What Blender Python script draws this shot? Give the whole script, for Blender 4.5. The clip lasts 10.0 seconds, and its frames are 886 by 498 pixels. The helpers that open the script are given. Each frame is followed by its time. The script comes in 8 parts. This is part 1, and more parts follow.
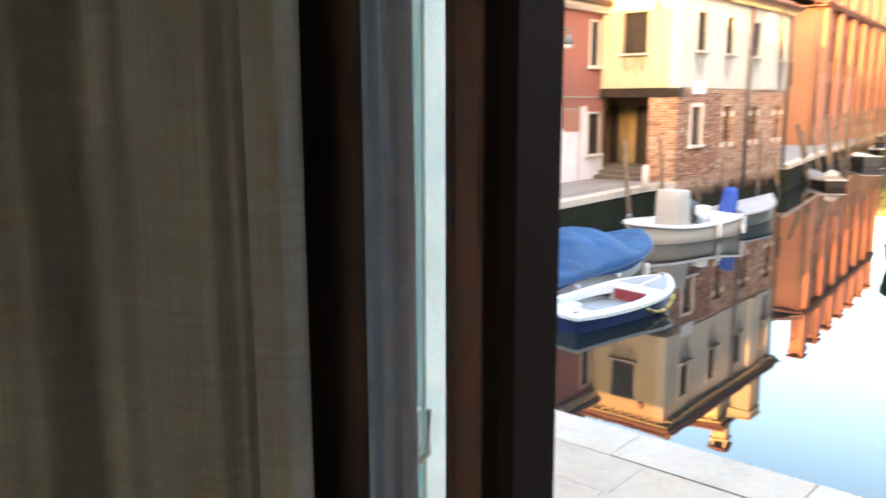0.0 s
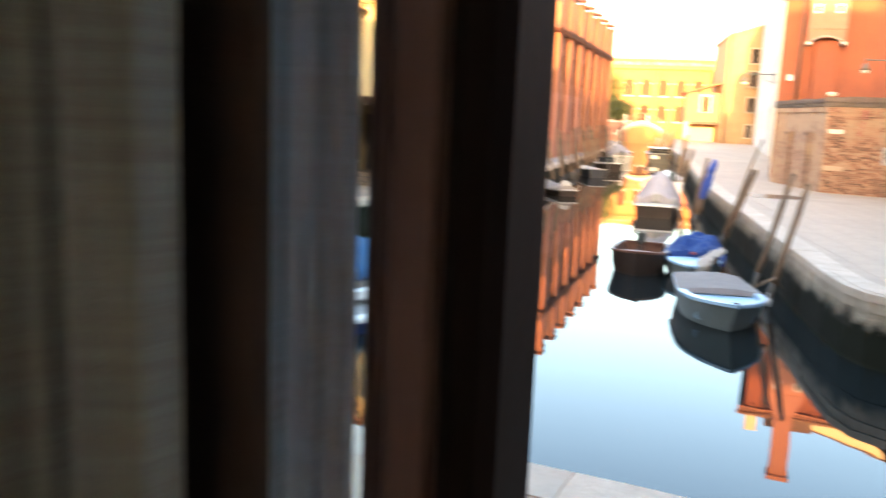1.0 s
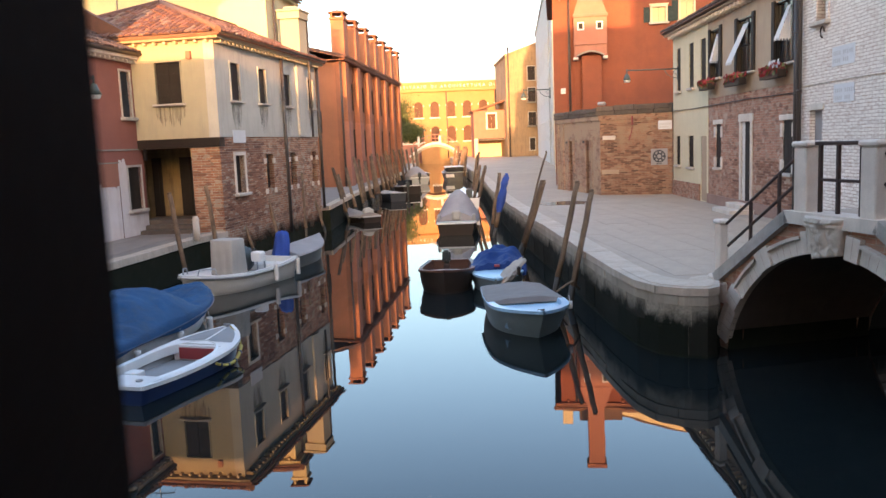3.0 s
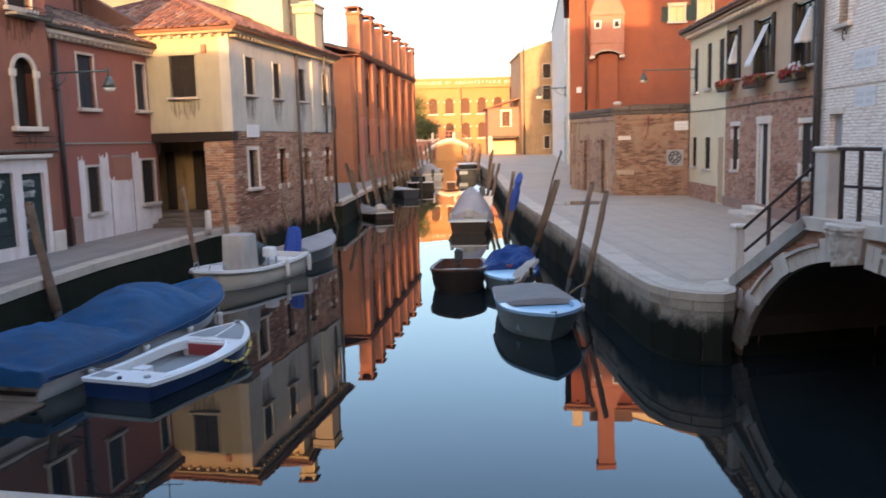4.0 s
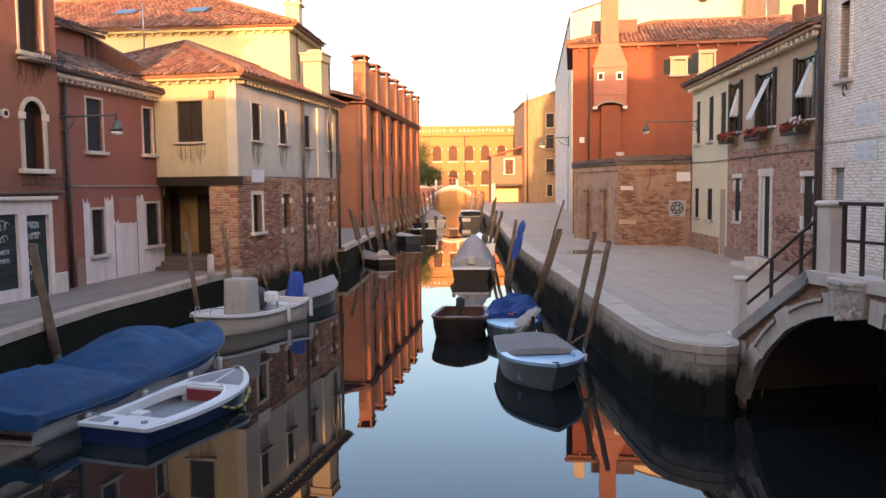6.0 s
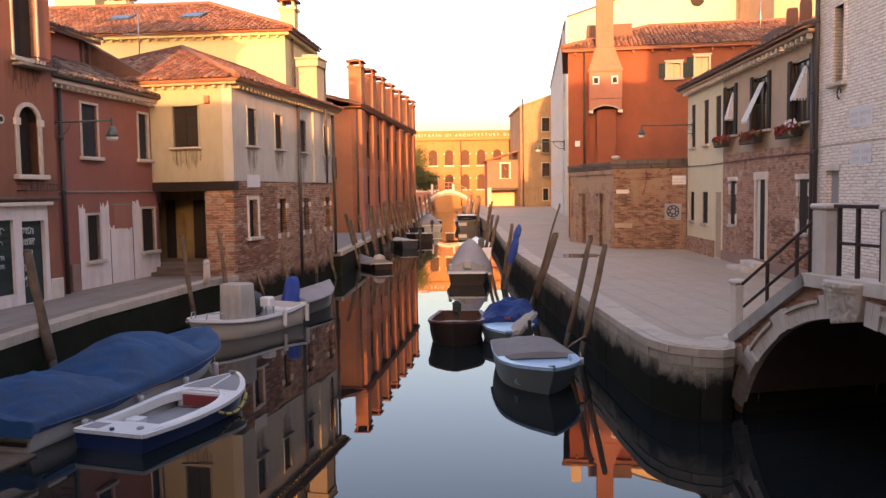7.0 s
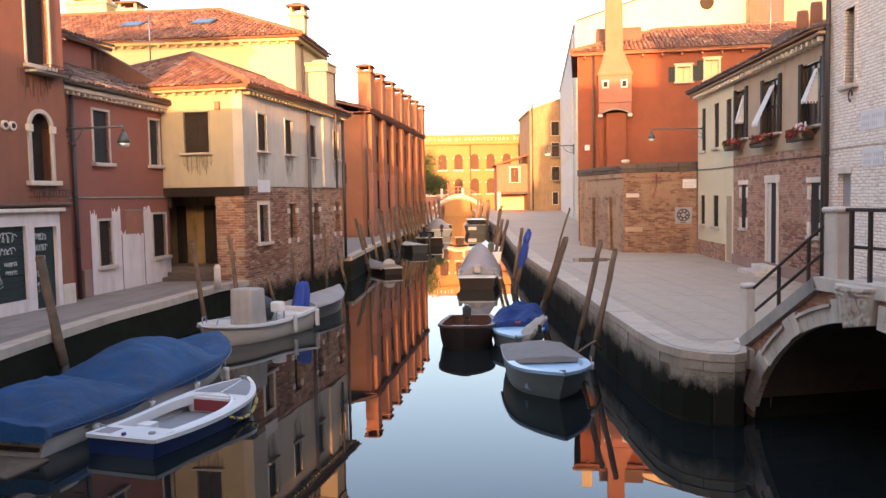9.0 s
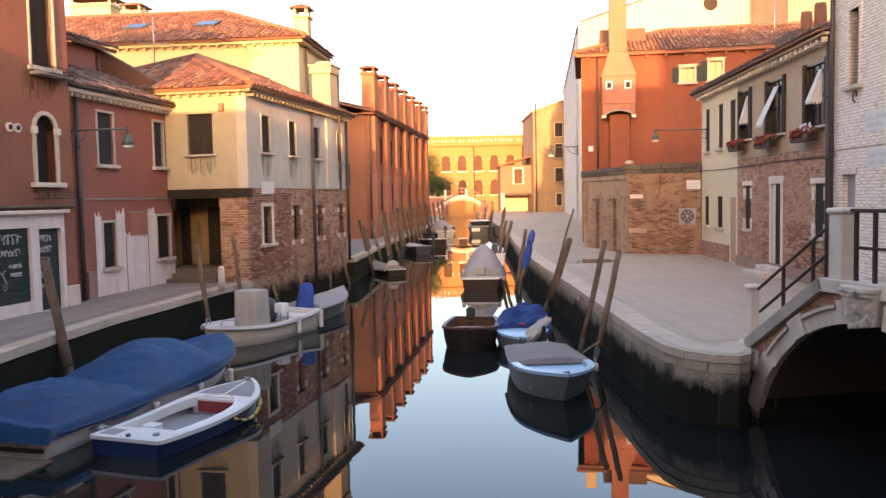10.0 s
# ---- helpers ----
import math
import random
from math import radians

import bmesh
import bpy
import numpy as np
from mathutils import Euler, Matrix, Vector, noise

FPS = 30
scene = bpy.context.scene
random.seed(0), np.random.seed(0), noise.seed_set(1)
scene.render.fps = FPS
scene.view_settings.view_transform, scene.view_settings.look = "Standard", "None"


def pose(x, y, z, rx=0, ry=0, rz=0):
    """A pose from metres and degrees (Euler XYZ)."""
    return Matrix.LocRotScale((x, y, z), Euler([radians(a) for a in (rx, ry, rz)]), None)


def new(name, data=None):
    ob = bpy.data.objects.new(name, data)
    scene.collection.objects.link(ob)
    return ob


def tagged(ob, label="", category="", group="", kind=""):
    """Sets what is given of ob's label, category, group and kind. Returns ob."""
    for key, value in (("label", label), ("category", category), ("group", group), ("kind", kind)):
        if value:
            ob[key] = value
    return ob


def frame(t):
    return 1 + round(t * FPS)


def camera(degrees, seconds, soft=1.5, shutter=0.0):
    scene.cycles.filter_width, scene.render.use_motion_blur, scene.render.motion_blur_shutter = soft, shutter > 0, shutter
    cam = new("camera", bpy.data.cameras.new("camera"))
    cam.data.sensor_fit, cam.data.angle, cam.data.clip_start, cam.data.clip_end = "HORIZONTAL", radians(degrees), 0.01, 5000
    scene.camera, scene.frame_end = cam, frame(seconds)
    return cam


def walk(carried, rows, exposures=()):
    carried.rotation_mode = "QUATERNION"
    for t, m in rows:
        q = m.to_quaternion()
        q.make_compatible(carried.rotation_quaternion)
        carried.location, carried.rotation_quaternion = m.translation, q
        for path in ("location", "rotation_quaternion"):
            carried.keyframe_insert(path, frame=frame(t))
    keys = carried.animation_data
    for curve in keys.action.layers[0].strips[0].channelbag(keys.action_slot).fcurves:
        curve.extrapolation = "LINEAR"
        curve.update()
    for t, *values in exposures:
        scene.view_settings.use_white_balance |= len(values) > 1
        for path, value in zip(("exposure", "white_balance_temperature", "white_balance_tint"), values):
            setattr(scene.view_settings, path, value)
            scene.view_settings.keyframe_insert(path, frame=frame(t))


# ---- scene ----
cam = camera(57.0, 10.0, soft=1.45, shutter=0.8)

# ---- camera path ----
PATH = [
    (0, pose(0.112, -0.418, 3.160, 79.85, 0.10, 29.25)),
    (0.5, pose(0.011, -0.370, 3.100, 80.82, -0.29, 22.03)),
    (1, pose(-0.027, -0.299, 3.103, 80.68, -2.32, 12.26)),
    (1.5, pose(-0.008, -0.246, 3.124, 79.41, -1.97, 8.68)),
    (2, pose(0.005, -0.213, 3.116, 80.60, 0.60, 6.05)),
    (2.5, pose(-0.003, -0.190, 3.124, 82.21, 2.50, 0.60)),
    (2.7, pose(0.001, -0.173, 3.125, 82.48, 2.96, -1.35)),
    (3.8, pose(0.004, -0.023, 3.164, 82.76, 1.50, -1.60)),
    (4, pose(0.005, -0.006, 3.168, 82.42, 1.47, -0.88)),
    (4.5, pose(0.008, 0.010, 3.171, 81.72, 1.59, 0.29)),
    (5, pose(0.005, 0.000, 3.184, 82.94, 0.54, 0.41)),
    (5.5, pose(0.003, 0.000, 3.196, 84.94, 0.40, -0.27)),
    (7, pose(0.006, 0.004, 3.192, 85.97, 0.86, -0.92)),
    (7.5, pose(0.004, 0.006, 3.194, 85.90, 0.89, -0.92)),
    (8, pose(0.006, 0.005, 3.198, 85.99, 1.01, -0.71)),
    (8.5, pose(0.005, 0.006, 3.197, 86.17, 1.04, -0.45)),
    (9, pose(0.003, 0.000, 3.199, 86.28, 1.07, -0.25)),
    (9.5, pose(0.000, 0.004, 3.198, 86.33, 1.15, -0.13)),
    (10, pose(0.000, 0.001, 3.198, 86.38, 1.14, 0.00)),
]
EXPOSURES = [(0, 5.2, 7200, 15), (0.25, 5.05, 7100, 15), (0.5, 4.9, 6800, 15), (1.0, 4.62, 7000, 15), (1.5, 4.38, 7000, 15), (2.0, 4.3, 7000, 15), (2.7, 3.75, 6600, 17), (4.0, 3.35, 6100, 18), (5.0, 3.45, 6100, 18), (5.5, 3.38, 6200, 19), (7, 3.05, 7500, 36), (7.8, 3.05, 7500, 36), (8.5, 3.4, 7250, 31), (9.2, 3.5, 7100, 27), (10, 3.45, 7100, 27)]
walk(cam, PATH, EXPOSURES)

# ---- sky and sun ----
SUN_TURN = 4.5       # the light travels this many degrees to the right of straight ahead
SUN_HIGH = 4.8
world = bpy.data.worlds.new("world")
scene.world = world
world.use_nodes = True
wn = world.node_tree
sky = wn.nodes.new("ShaderNodeTexSky")
sky.sky_type = "NISHITA"
sky.sun_disc = False
sky.sun_elevation = radians(SUN_HIGH)
sky.sun_rotation = radians(180 + SUN_TURN)
sky.air_density, sky.dust_density, sky.ozone_density = 1.0, 4.5, 1.6
wn.nodes["Background"].inputs[1].default_value = 0.15
wn.links.new(sky.outputs[0], wn.nodes["Background"].inputs[0])

sun_data = bpy.data.lights.new("sun", "SUN")
sun_data.energy, sun_data.angle, sun_data.color = 1.25, radians(0.6), (1.0, 0.50, 0.19)
sun = new("sun", sun_data)
_a, _e = radians(SUN_TURN), radians(SUN_HIGH)
_d = Vector((math.sin(_a) * math.cos(_e), math.cos(_a) * math.cos(_e), -math.sin(_e)))
sun.matrix_world = Matrix.Translation((0, -20, 30)) @ _d.to_track_quat("-Z", "Y").to_matrix().to_4x4()


# ---- materials ----
def base_mat(name, rough=0.8, metal=0.0):
    m = bpy.data.materials.new(name)
    m.use_nodes = True
    p = m.node_tree.nodes["Principled BSDF"]
    p.inputs["Roughness"].default_value = rough
    p.inputs["Metallic"].default_value = metal
    return m, m.node_tree, p


def node(t, kind, **kw):
    n = t.nodes.new(kind)
    for k, v in kw.items():
        if k in n.inputs:
            n.inputs[k].default_value = v
    return n


def noise_of(t, vec, scale, detail=5.0, rough=0.6):
    n = node(t, "ShaderNodeTexNoise", Scale=scale, Detail=detail, Roughness=rough)
    t.links.new(vec, n.inputs["Vector"])
    return n.outputs["Fac"]


def ramp(t, fac, a, b, lo=0.0, hi=1.0):
    r = t.nodes.new("ShaderNodeMapRange")
    r.inputs[1].default_value, r.inputs[2].default_value = a, b
    r.inputs[3].default_value, r.inputs[4].default_value = lo, hi
    t.links.new(fac, r.inputs[0])
    return r.outputs[0]


def mixed(t, fac, a, b, mode="MIX"):
    m = t.nodes.new("ShaderNodeMix")
    m.data_type, m.blend_type = "RGBA", mode
    for sock, v in ((m.inputs["Factor"], fac), (m.inputs[6], a), (m.inputs[7], b)):
        if isinstance(v, (tuple, float, int)):
            sock.default_value = (*v, 1.0) if isinstance(v, tuple) else v
        else:
            t.links.new(v, sock)
    return m.outputs[2]


def bump(t, p, height, strength, dist=0.02):
    b = node(t, "ShaderNodeBump", Strength=strength, Distance=dist)
    t.links.new(height, b.inputs["Height"])
    t.links.new(b.outputs[0], p.inputs["Normal"])


def coords(t, scale=(1, 1, 1)):
    c = t.nodes.new("ShaderNodeTexCoord")
    mp = t.nodes.new("ShaderNodeMapping")
    mp.inputs["Scale"].default_value = scale
    t.links.new(c.outputs["Object"], mp.inputs["Vector"])
    return mp.outputs[0]


def mottled(name, a, b, rough=0.85, scale=6.0, grain=60.0, bump_by=0.25, streak=None, streak_by=0.5, metal=0.0, vary=0.0, gloss=0.5, piece=0.0, runs=1.0):
    """Two tones in patches, a fine grain, and, where given, stains that run down."""
    m, t, p = base_mat(name, rough, metal)
    p.inputs["Specular IOR Level"].default_value = gloss
    v = coords(t)
    f = ramp(t, noise_of(t, v, scale * 0.25, 6.0, 0.65), 0.3, 0.7)
    col = mixed(t, f, a, b)
    g = noise_of(t, v, grain, 3.0)
    col = mixed(t, ramp(t, g, 0.3, 0.75, 0.0, 0.35), col, tuple(c * 0.6 for c in a))
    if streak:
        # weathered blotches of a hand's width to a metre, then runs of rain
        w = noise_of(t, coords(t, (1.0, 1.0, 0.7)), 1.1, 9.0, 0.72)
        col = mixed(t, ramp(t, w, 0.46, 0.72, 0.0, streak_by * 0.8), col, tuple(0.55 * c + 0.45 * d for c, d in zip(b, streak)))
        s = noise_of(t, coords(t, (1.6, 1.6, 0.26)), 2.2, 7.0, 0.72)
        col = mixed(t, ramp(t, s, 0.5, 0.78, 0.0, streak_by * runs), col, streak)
    if vary:
        o = t.nodes.new("ShaderNodeObjectInfo")
        col = mixed(t, ramp(t, o.outputs["Random"], 0, 1, 0, vary), col, tuple(c * 0.45 for c in b))
    if piece:
        gi = t.nodes.new("ShaderNodeNewGeometry")
        col = mixed(t, ramp(t, gi.outputs["Random Per Island"], 0.1, 1, 0, piece), col, tuple(c * 0.32 for c in b))
        pale = node(t, "ShaderNodeMath")
        pale.operation = "FRACT"
        t.links.new(ramp(t, gi.outputs["Random Per Island"], 0, 1, 0, 7), pale.inputs[0])
        col = mixed(t, ramp(t, pale.outputs[0], 0.72, 1, 0, piece * 0.8), col, (0.36, 0.25, 0.17))
    t.links.new(col, p.inputs["Base Color"])
    if bump_by:
        bump(t, p, noise_of(t, v, scale * 3, 8.0, 0.7), bump_by)
    return m


def bricks(name, a, b, mortar, spread=0.55, size=(0.27, 0.07), plaster=None, plaster_by=0.0, tone=None, odd=None):
    """Courses of brick, uneven in tone, with worn mortar and, where given, remains of plaster."""
    m, t, p = base_mat(name, 0.9)
    c = t.nodes.new("ShaderNodeTexCoord")
    sep = t.nodes.new("ShaderNodeSeparateXYZ")
    t.links.new(c.outputs["Object"], sep.inputs[0])
    add = node(t, "ShaderNodeMath")
    add.operation = "ADD"
    t.links.new(sep.outputs[0], add.inputs[0])
    t.links.new(sep.outputs[1], add.inputs[1])
    com = t.nodes.new("ShaderNodeCombineXYZ")
    t.links.new(add.outputs[0], com.inputs[0])
    t.links.new(sep.outputs[2], com.inputs[1])
    wob = node(t, "ShaderNodeTexNoise", Scale=3.0, Detail=2.0)
    t.links.new(c.outputs["Object"], wob.inputs["Vector"])
    shift = t.nodes.new("ShaderNodeMix")
    shift.data_type = "VECTOR"
    shift.inputs["Factor"].default_value = 0.03
    t.links.new(com.outputs[0], shift.inputs[4])
    t.links.new(wob.outputs["Color"], shift.inputs[5])
    br = t.nodes.new("ShaderNodeTexBrick")
    br.inputs["Color1"].default_value = (*a, 1)
    br.inputs["Color2"].default_value = (*b, 1)
    br.inputs["Mortar"].default_value = (*mortar, 1)
    br.inputs["Scale"].default_value = 1.0
    br.inputs["Mortar Size"].default_value = 0.008
    br.inputs["Mortar Smooth"].default_value = 0.3
    br.inputs["Brick Width"].default_value = size[0]
    br.inputs["Row Height"].default_value = size[1]
    t.links.new(shift.outputs[1], br.inputs["Vector"])
    v = coords(t)
    col = br.outputs["Color"]
    # single bricks burnt darker or paler
    cell = node(t, "ShaderNodeTexVoronoi", Scale=8.0 if odd else 4.5)
    t.links.new(coords(t, (1, 1, 2.6)), cell.inputs["Vector"])
    hue = t.nodes.new("ShaderNodeSeparateColor")
    t.links.new(cell.outputs["Color"], hue.inputs[0])
    col = mixed(t, ramp(t, hue.outputs[0], 0.78 if odd else 0.55, 0.86 if odd else 1.0, 0.0, spread), col, odd or tuple(x * 0.35 for x in a))
    col = mixed(t, ramp(t, hue.outputs[1], 0.7, 1.0, 0.0, spread), col, mortar)
    big = noise_of(t, v, 0.9, 6.0, 0.7)
    col = mixed(t, ramp(t, big, 0.45, 0.75, 0.0, 0.5), col, tone or tuple(x * 0.55 for x in b))
    if plaster:
        patch = noise_of(t, v, 0.75, 8.0, 0.75)
        col = mixed(t, ramp(t, patch, 0.6 - plaster_by, 0.66 - plaster_by, 0.0, 0.9), col, plaster)
    t.links.new(col, p.inputs["Base Color"])
    bump(t, p, br.outputs["Fac"], -0.35, 0.015)
    return m


M = {}
M["water"], _t, _p = base_mat("canal_water", 0.012)
_p.inputs["Base Color"].default_value = (0.008, 0.011, 0.011, 1)
_p.inputs["IOR"].default_value = 1.33
_v = coords(_t, (1, 1, 1))
bump(_t, _p, noise_of(_t, _v, 1.3, 2.0, 0.4), 0.05, 0.02)
M["puddle"], _t, _p = base_mat("puddle_water", 0.03)
_p.inputs["Base Color"].default_value = (0.07, 0.058, 0.05, 1)
_p.inputs["IOR"].default_value = 1.33
M["orange"] = mottled("orange_plaster", (0.295, 0.106, 0.058), (0.22, 0.082, 0.048), scale=3, streak=(0.09, 0.056, 0.045), streak_by=0.75, bump_by=0.45, runs=0.45)
M["pink"] = mottled("pink_plaster", (0.33, 0.114, 0.08), (0.27, 0.092, 0.066), scale=3, streak=(0.15, 0.068, 0.055), streak_by=0.55, bump_by=0.4, runs=0.4)
M["peel"] = mottled("bare_white_plaster", (0.78, 0.70, 0.66), (0.66, 0.555, 0.51), scale=4, bump_by=0.7, streak=(0.34, 0.19, 0.15), streak_by=0.5)
M["cream"] = mottled("cream_plaster", (0.44, 0.37, 0.24), (0.37, 0.31, 0.205), scale=3, streak=(0.25, 0.225, 0.18), streak_by=0.55)
M["cream2"] = mottled("pale_cream_plaster", (0.72, 0.60, 0.39), (0.64, 0.53, 0.345), streak=(0.40, 0.33, 0.235), streak_by=0.4, runs=0.5)
M["cream_warm"] = mottled("warm_cream_plaster", (0.66, 0.52, 0.27), (0.58, 0.46, 0.25), streak=(0.38, 0.31, 0.2), streak_by=0.3)
M["greyed"] = mottled("greyed_cream_plaster", (0.52, 0.475, 0.40), (0.43, 0.395, 0.335), scale=3, streak=(0.22, 0.205, 0.18), streak_by=0.6)
M["ochre"] = mottled("ochre_plaster", (0.46, 0.28, 0.13), (0.38, 0.22, 0.10), streak=(0.16, 0.11, 0.07))
M["red"] = mottled("red_plaster", (0.255, 0.068, 0.026), (0.175, 0.046, 0.021), scale=2.2, grain=20, streak=(0.095, 0.036, 0.024), streak_by=0.8, bump_by=0.6, runs=0.2)
M["red2"] = mottled("rust_red_plaster", (0.36, 0.133, 0.062), (0.27, 0.102, 0.05), scale=3, streak=(0.16, 0.075, 0.048), streak_by=0.6, runs=0.6)
# darker copy of the pier plaster, shade put into its colour
M["pier_wall"] = mottled("shaded_rust_plaster", (0.27, 0.10, 0.05), (0.21, 0.08, 0.042), streak=(0.12, 0.06, 0.04), streak_by=0.5)
M["rose"] = mottled("rose_plaster", (0.38, 0.155, 0.10), (0.32, 0.125, 0.08), streak=(0.2, 0.1, 0.07), streak_by=0.4)
M["far_wall"] = mottled("yellow_brick_wall", (0.40, 0.195, 0.07), (0.32, 0.155, 0.055), scale=2.0, bump_by=0.1)
M["far_wood"] = mottled("far_shutter_brown", (0.10, 0.048, 0.026), (0.075, 0.036, 0.021), bump_by=0)
M["low_wall"] = mottled("stained_rose_plaster", (0.36, 0.22, 0.165), (0.27, 0.155, 0.12), streak=(0.14, 0.10, 0.08), streak_by=0.6, bump_by=0.5)
M["white_wall"] = mottled("white_plaster", (0.66, 0.62, 0.56), (0.56, 0.52, 0.47), streak=(0.33, 0.3, 0.27), streak_by=0.5)
M["brick"] = bricks("red_brick", (0.29, 0.112, 0.06), (0.39, 0.185, 0.098), (0.42, 0.34, 0.25), spread=0.75, tone=(0.17, 0.10, 0.07))
M["brick_wall"] = bricks("worn_red_brick", (0.25, 0.11, 0.062), (0.32, 0.165, 0.092), (0.30, 0.20, 0.128), spread=0.8, plaster=(0.275, 0.175, 0.108), plaster_by=0.065, tone=(0.16, 0.09, 0.056))
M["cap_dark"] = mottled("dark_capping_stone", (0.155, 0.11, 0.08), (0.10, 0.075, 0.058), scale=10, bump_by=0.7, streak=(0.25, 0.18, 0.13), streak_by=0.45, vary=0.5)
M["stain"] = mottled("rain_stain", (0.24, 0.22, 0.185), (0.17, 0.155, 0.13), scale=12, streak=(0.18, 0.17, 0.15), streak_by=0.6)
M["faint"] = mottled("faded_lettering", (0.52, 0.48, 0.44), (0.46, 0.42, 0.39), bump_by=0)
M["brick_house"] = bricks("rose_brick", (0.34, 0.138, 0.082), (0.41, 0.195, 0.12), (0.39, 0.27, 0.19), spread=0.7, plaster=(0.44, 0.31, 0.225), plaster_by=0.05, tone=(0.24, 0.13, 0.09))
M["brick_white"] = bricks("whitewashed_brick", (0.80, 0.71, 0.62), (0.74, 0.65, 0.56), (0.42, 0.30, 0.23), spread=0.4, tone=(0.64, 0.54, 0.45), odd=(0.40, 0.24, 0.17))
M["yard_plaster"] = bricks("stained_plaster_over_brick", (0.27, 0.13, 0.085), (0.32, 0.18, 0.12), (0.30, 0.22, 0.155), spread=0.6, plaster=(0.36, 0.24, 0.155), plaster_by=0.13, tone=(0.21, 0.135, 0.092))
M["house_plaster"] = mottled("tan_plaster", (0.47, 0.335, 0.22), (0.38, 0.265, 0.175), scale=3, streak=(0.24, 0.135, 0.095), streak_by=0.6, bump_by=0.4)
M["stone"] = mottled("white_limestone", (0.79, 0.675, 0.56), (0.62, 0.52, 0.425), rough=0.7, scale=9, bump_by=0.4, streak=(0.28, 0.23, 0.18), streak_by=0.5, vary=0.2)
M["surround"] = mottled("weathered_window_stone", (0.60, 0.51, 0.43), (0.46, 0.39, 0.325), rough=0.8, scale=9, bump_by=0.5, streak=(0.22, 0.185, 0.15), streak_by=0.65)
M["coping"] = mottled("worn_quay_coping_stone", (0.64, 0.515, 0.40), (0.49, 0.39, 0.295), rough=0.8, scale=7, grain=30, bump_by=0.6, streak=(0.25, 0.195, 0.14), streak_by=0.6, vary=0.18)
M["stone_edge"] = mottled("worn_tan_limestone", (0.56, 0.46, 0.345), (0.40, 0.325, 0.24), rough=0.8, scale=11, grain=35, bump_by=0.7, streak=(0.14, 0.11, 0.08), streak_by=0.7, vary=0.35)
M["edge_grey"] = mottled("lichened_edge_stone", (0.50, 0.45, 0.39), (0.35, 0.31, 0.265), rough=0.85, scale=12, grain=30, bump_by=0.9, streak=(0.12, 0.105, 0.085), streak_by=0.7, vary=0.25)
M["stone_dark"] = mottled("weathered_stone", (0.34, 0.305, 0.25), (0.24, 0.215, 0.175), scale=9, bump_by=0.5, streak=(0.10, 0.09, 0.07), vary=0.15)
M["paving"] = mottled("trachyte_paving", (0.50, 0.38, 0.275), (0.36, 0.275, 0.20), rough=0.75, scale=1.6, grain=26, bump_by=0.45, vary=0.08, streak=(0.29, 0.225, 0.165), streak_by=0.6)
M["paving_dark"] = mottled("worn_grey_paving", (0.32, 0.262, 0.22), (0.23, 0.187, 0.158), rough=0.8, scale=5, grain=30, bump_by=0.4, vary=0.3)
# darker ochre with near-black stains for the porch's inner walls
M["porch"] = mottled("dark_stained_ochre_plaster", (0.30, 0.20, 0.085), (0.20, 0.13, 0.06), scale=5, streak=(0.04, 0.03, 0.022), streak_by=0.95)
# dark brown for the fire wall, loggia and doorway seams
M["umber"] = mottled("umber_plaster", (0.20, 0.085, 0.055), (0.13, 0.065, 0.045), scale=14, streak=(0.07, 0.045, 0.035), streak_by=0.8)
M["algae"] = mottled("wet_algae_wall", (0.012, 0.015, 0.008), (0.024, 0.024, 0.015), rough=0.85, scale=14, bump_by=0.9, gloss=0.1)
M["ochre_worn"] = mottled("worn_ochre_plaster", (0.42, 0.265, 0.135), (0.28, 0.175, 0.095), scale=1.2, grain=8, bump_by=0.5, streak=(0.13, 0.09, 0.062), streak_by=0.85)


def quay_stone():
    """Grey wall stones with algae creeping up them unevenly."""
    m, t, p = base_mat("wet_quay_stone", 0.8)
    p.inputs["Specular IOR Level"].default_value = 0.12
    v = coords(t)
    col = mixed(t, ramp(t, noise_of(t, v, 2.5, 7.0, 0.7), 0.3, 0.7), (0.46, 0.385, 0.295), (0.28, 0.235, 0.175))
    col = mixed(t, ramp(t, noise_of(t, v, 30.0, 4.0), 0.4, 0.8, 0.0, 0.6), col, (0.10, 0.09, 0.07))
    sep = t.nodes.new("ShaderNodeSeparateXYZ")
    t.links.new(v, sep.inputs[0])
    n = noise_of(t, coords(t, (1, 1, 0.6)), 1.7, 8.0, 0.75)
    add = node(t, "ShaderNodeMath")
    add.operation = "ADD"
    t.links.new(sep.outputs[2], add.inputs[0])
    t.links.new(ramp(t, n, 0.25, 0.75, -0.20, 0.20), add.inputs[1])
    col = mixed(t, ramp(t, add.outputs[0], 0.50, 0.70), (0.010, 0.012, 0.007), col)
    o = t.nodes.new("ShaderNodeObjectInfo")
    col = mixed(t, ramp(t, o.outputs["Random"], 0, 1, 0, 0.35), col, (0.06, 0.05, 0.04))
    t.links.new(col, p.inputs["Base Color"])
    bump(t, p, noise_of(t, v, 22.0, 8.0, 0.75), 0.7)
    return m


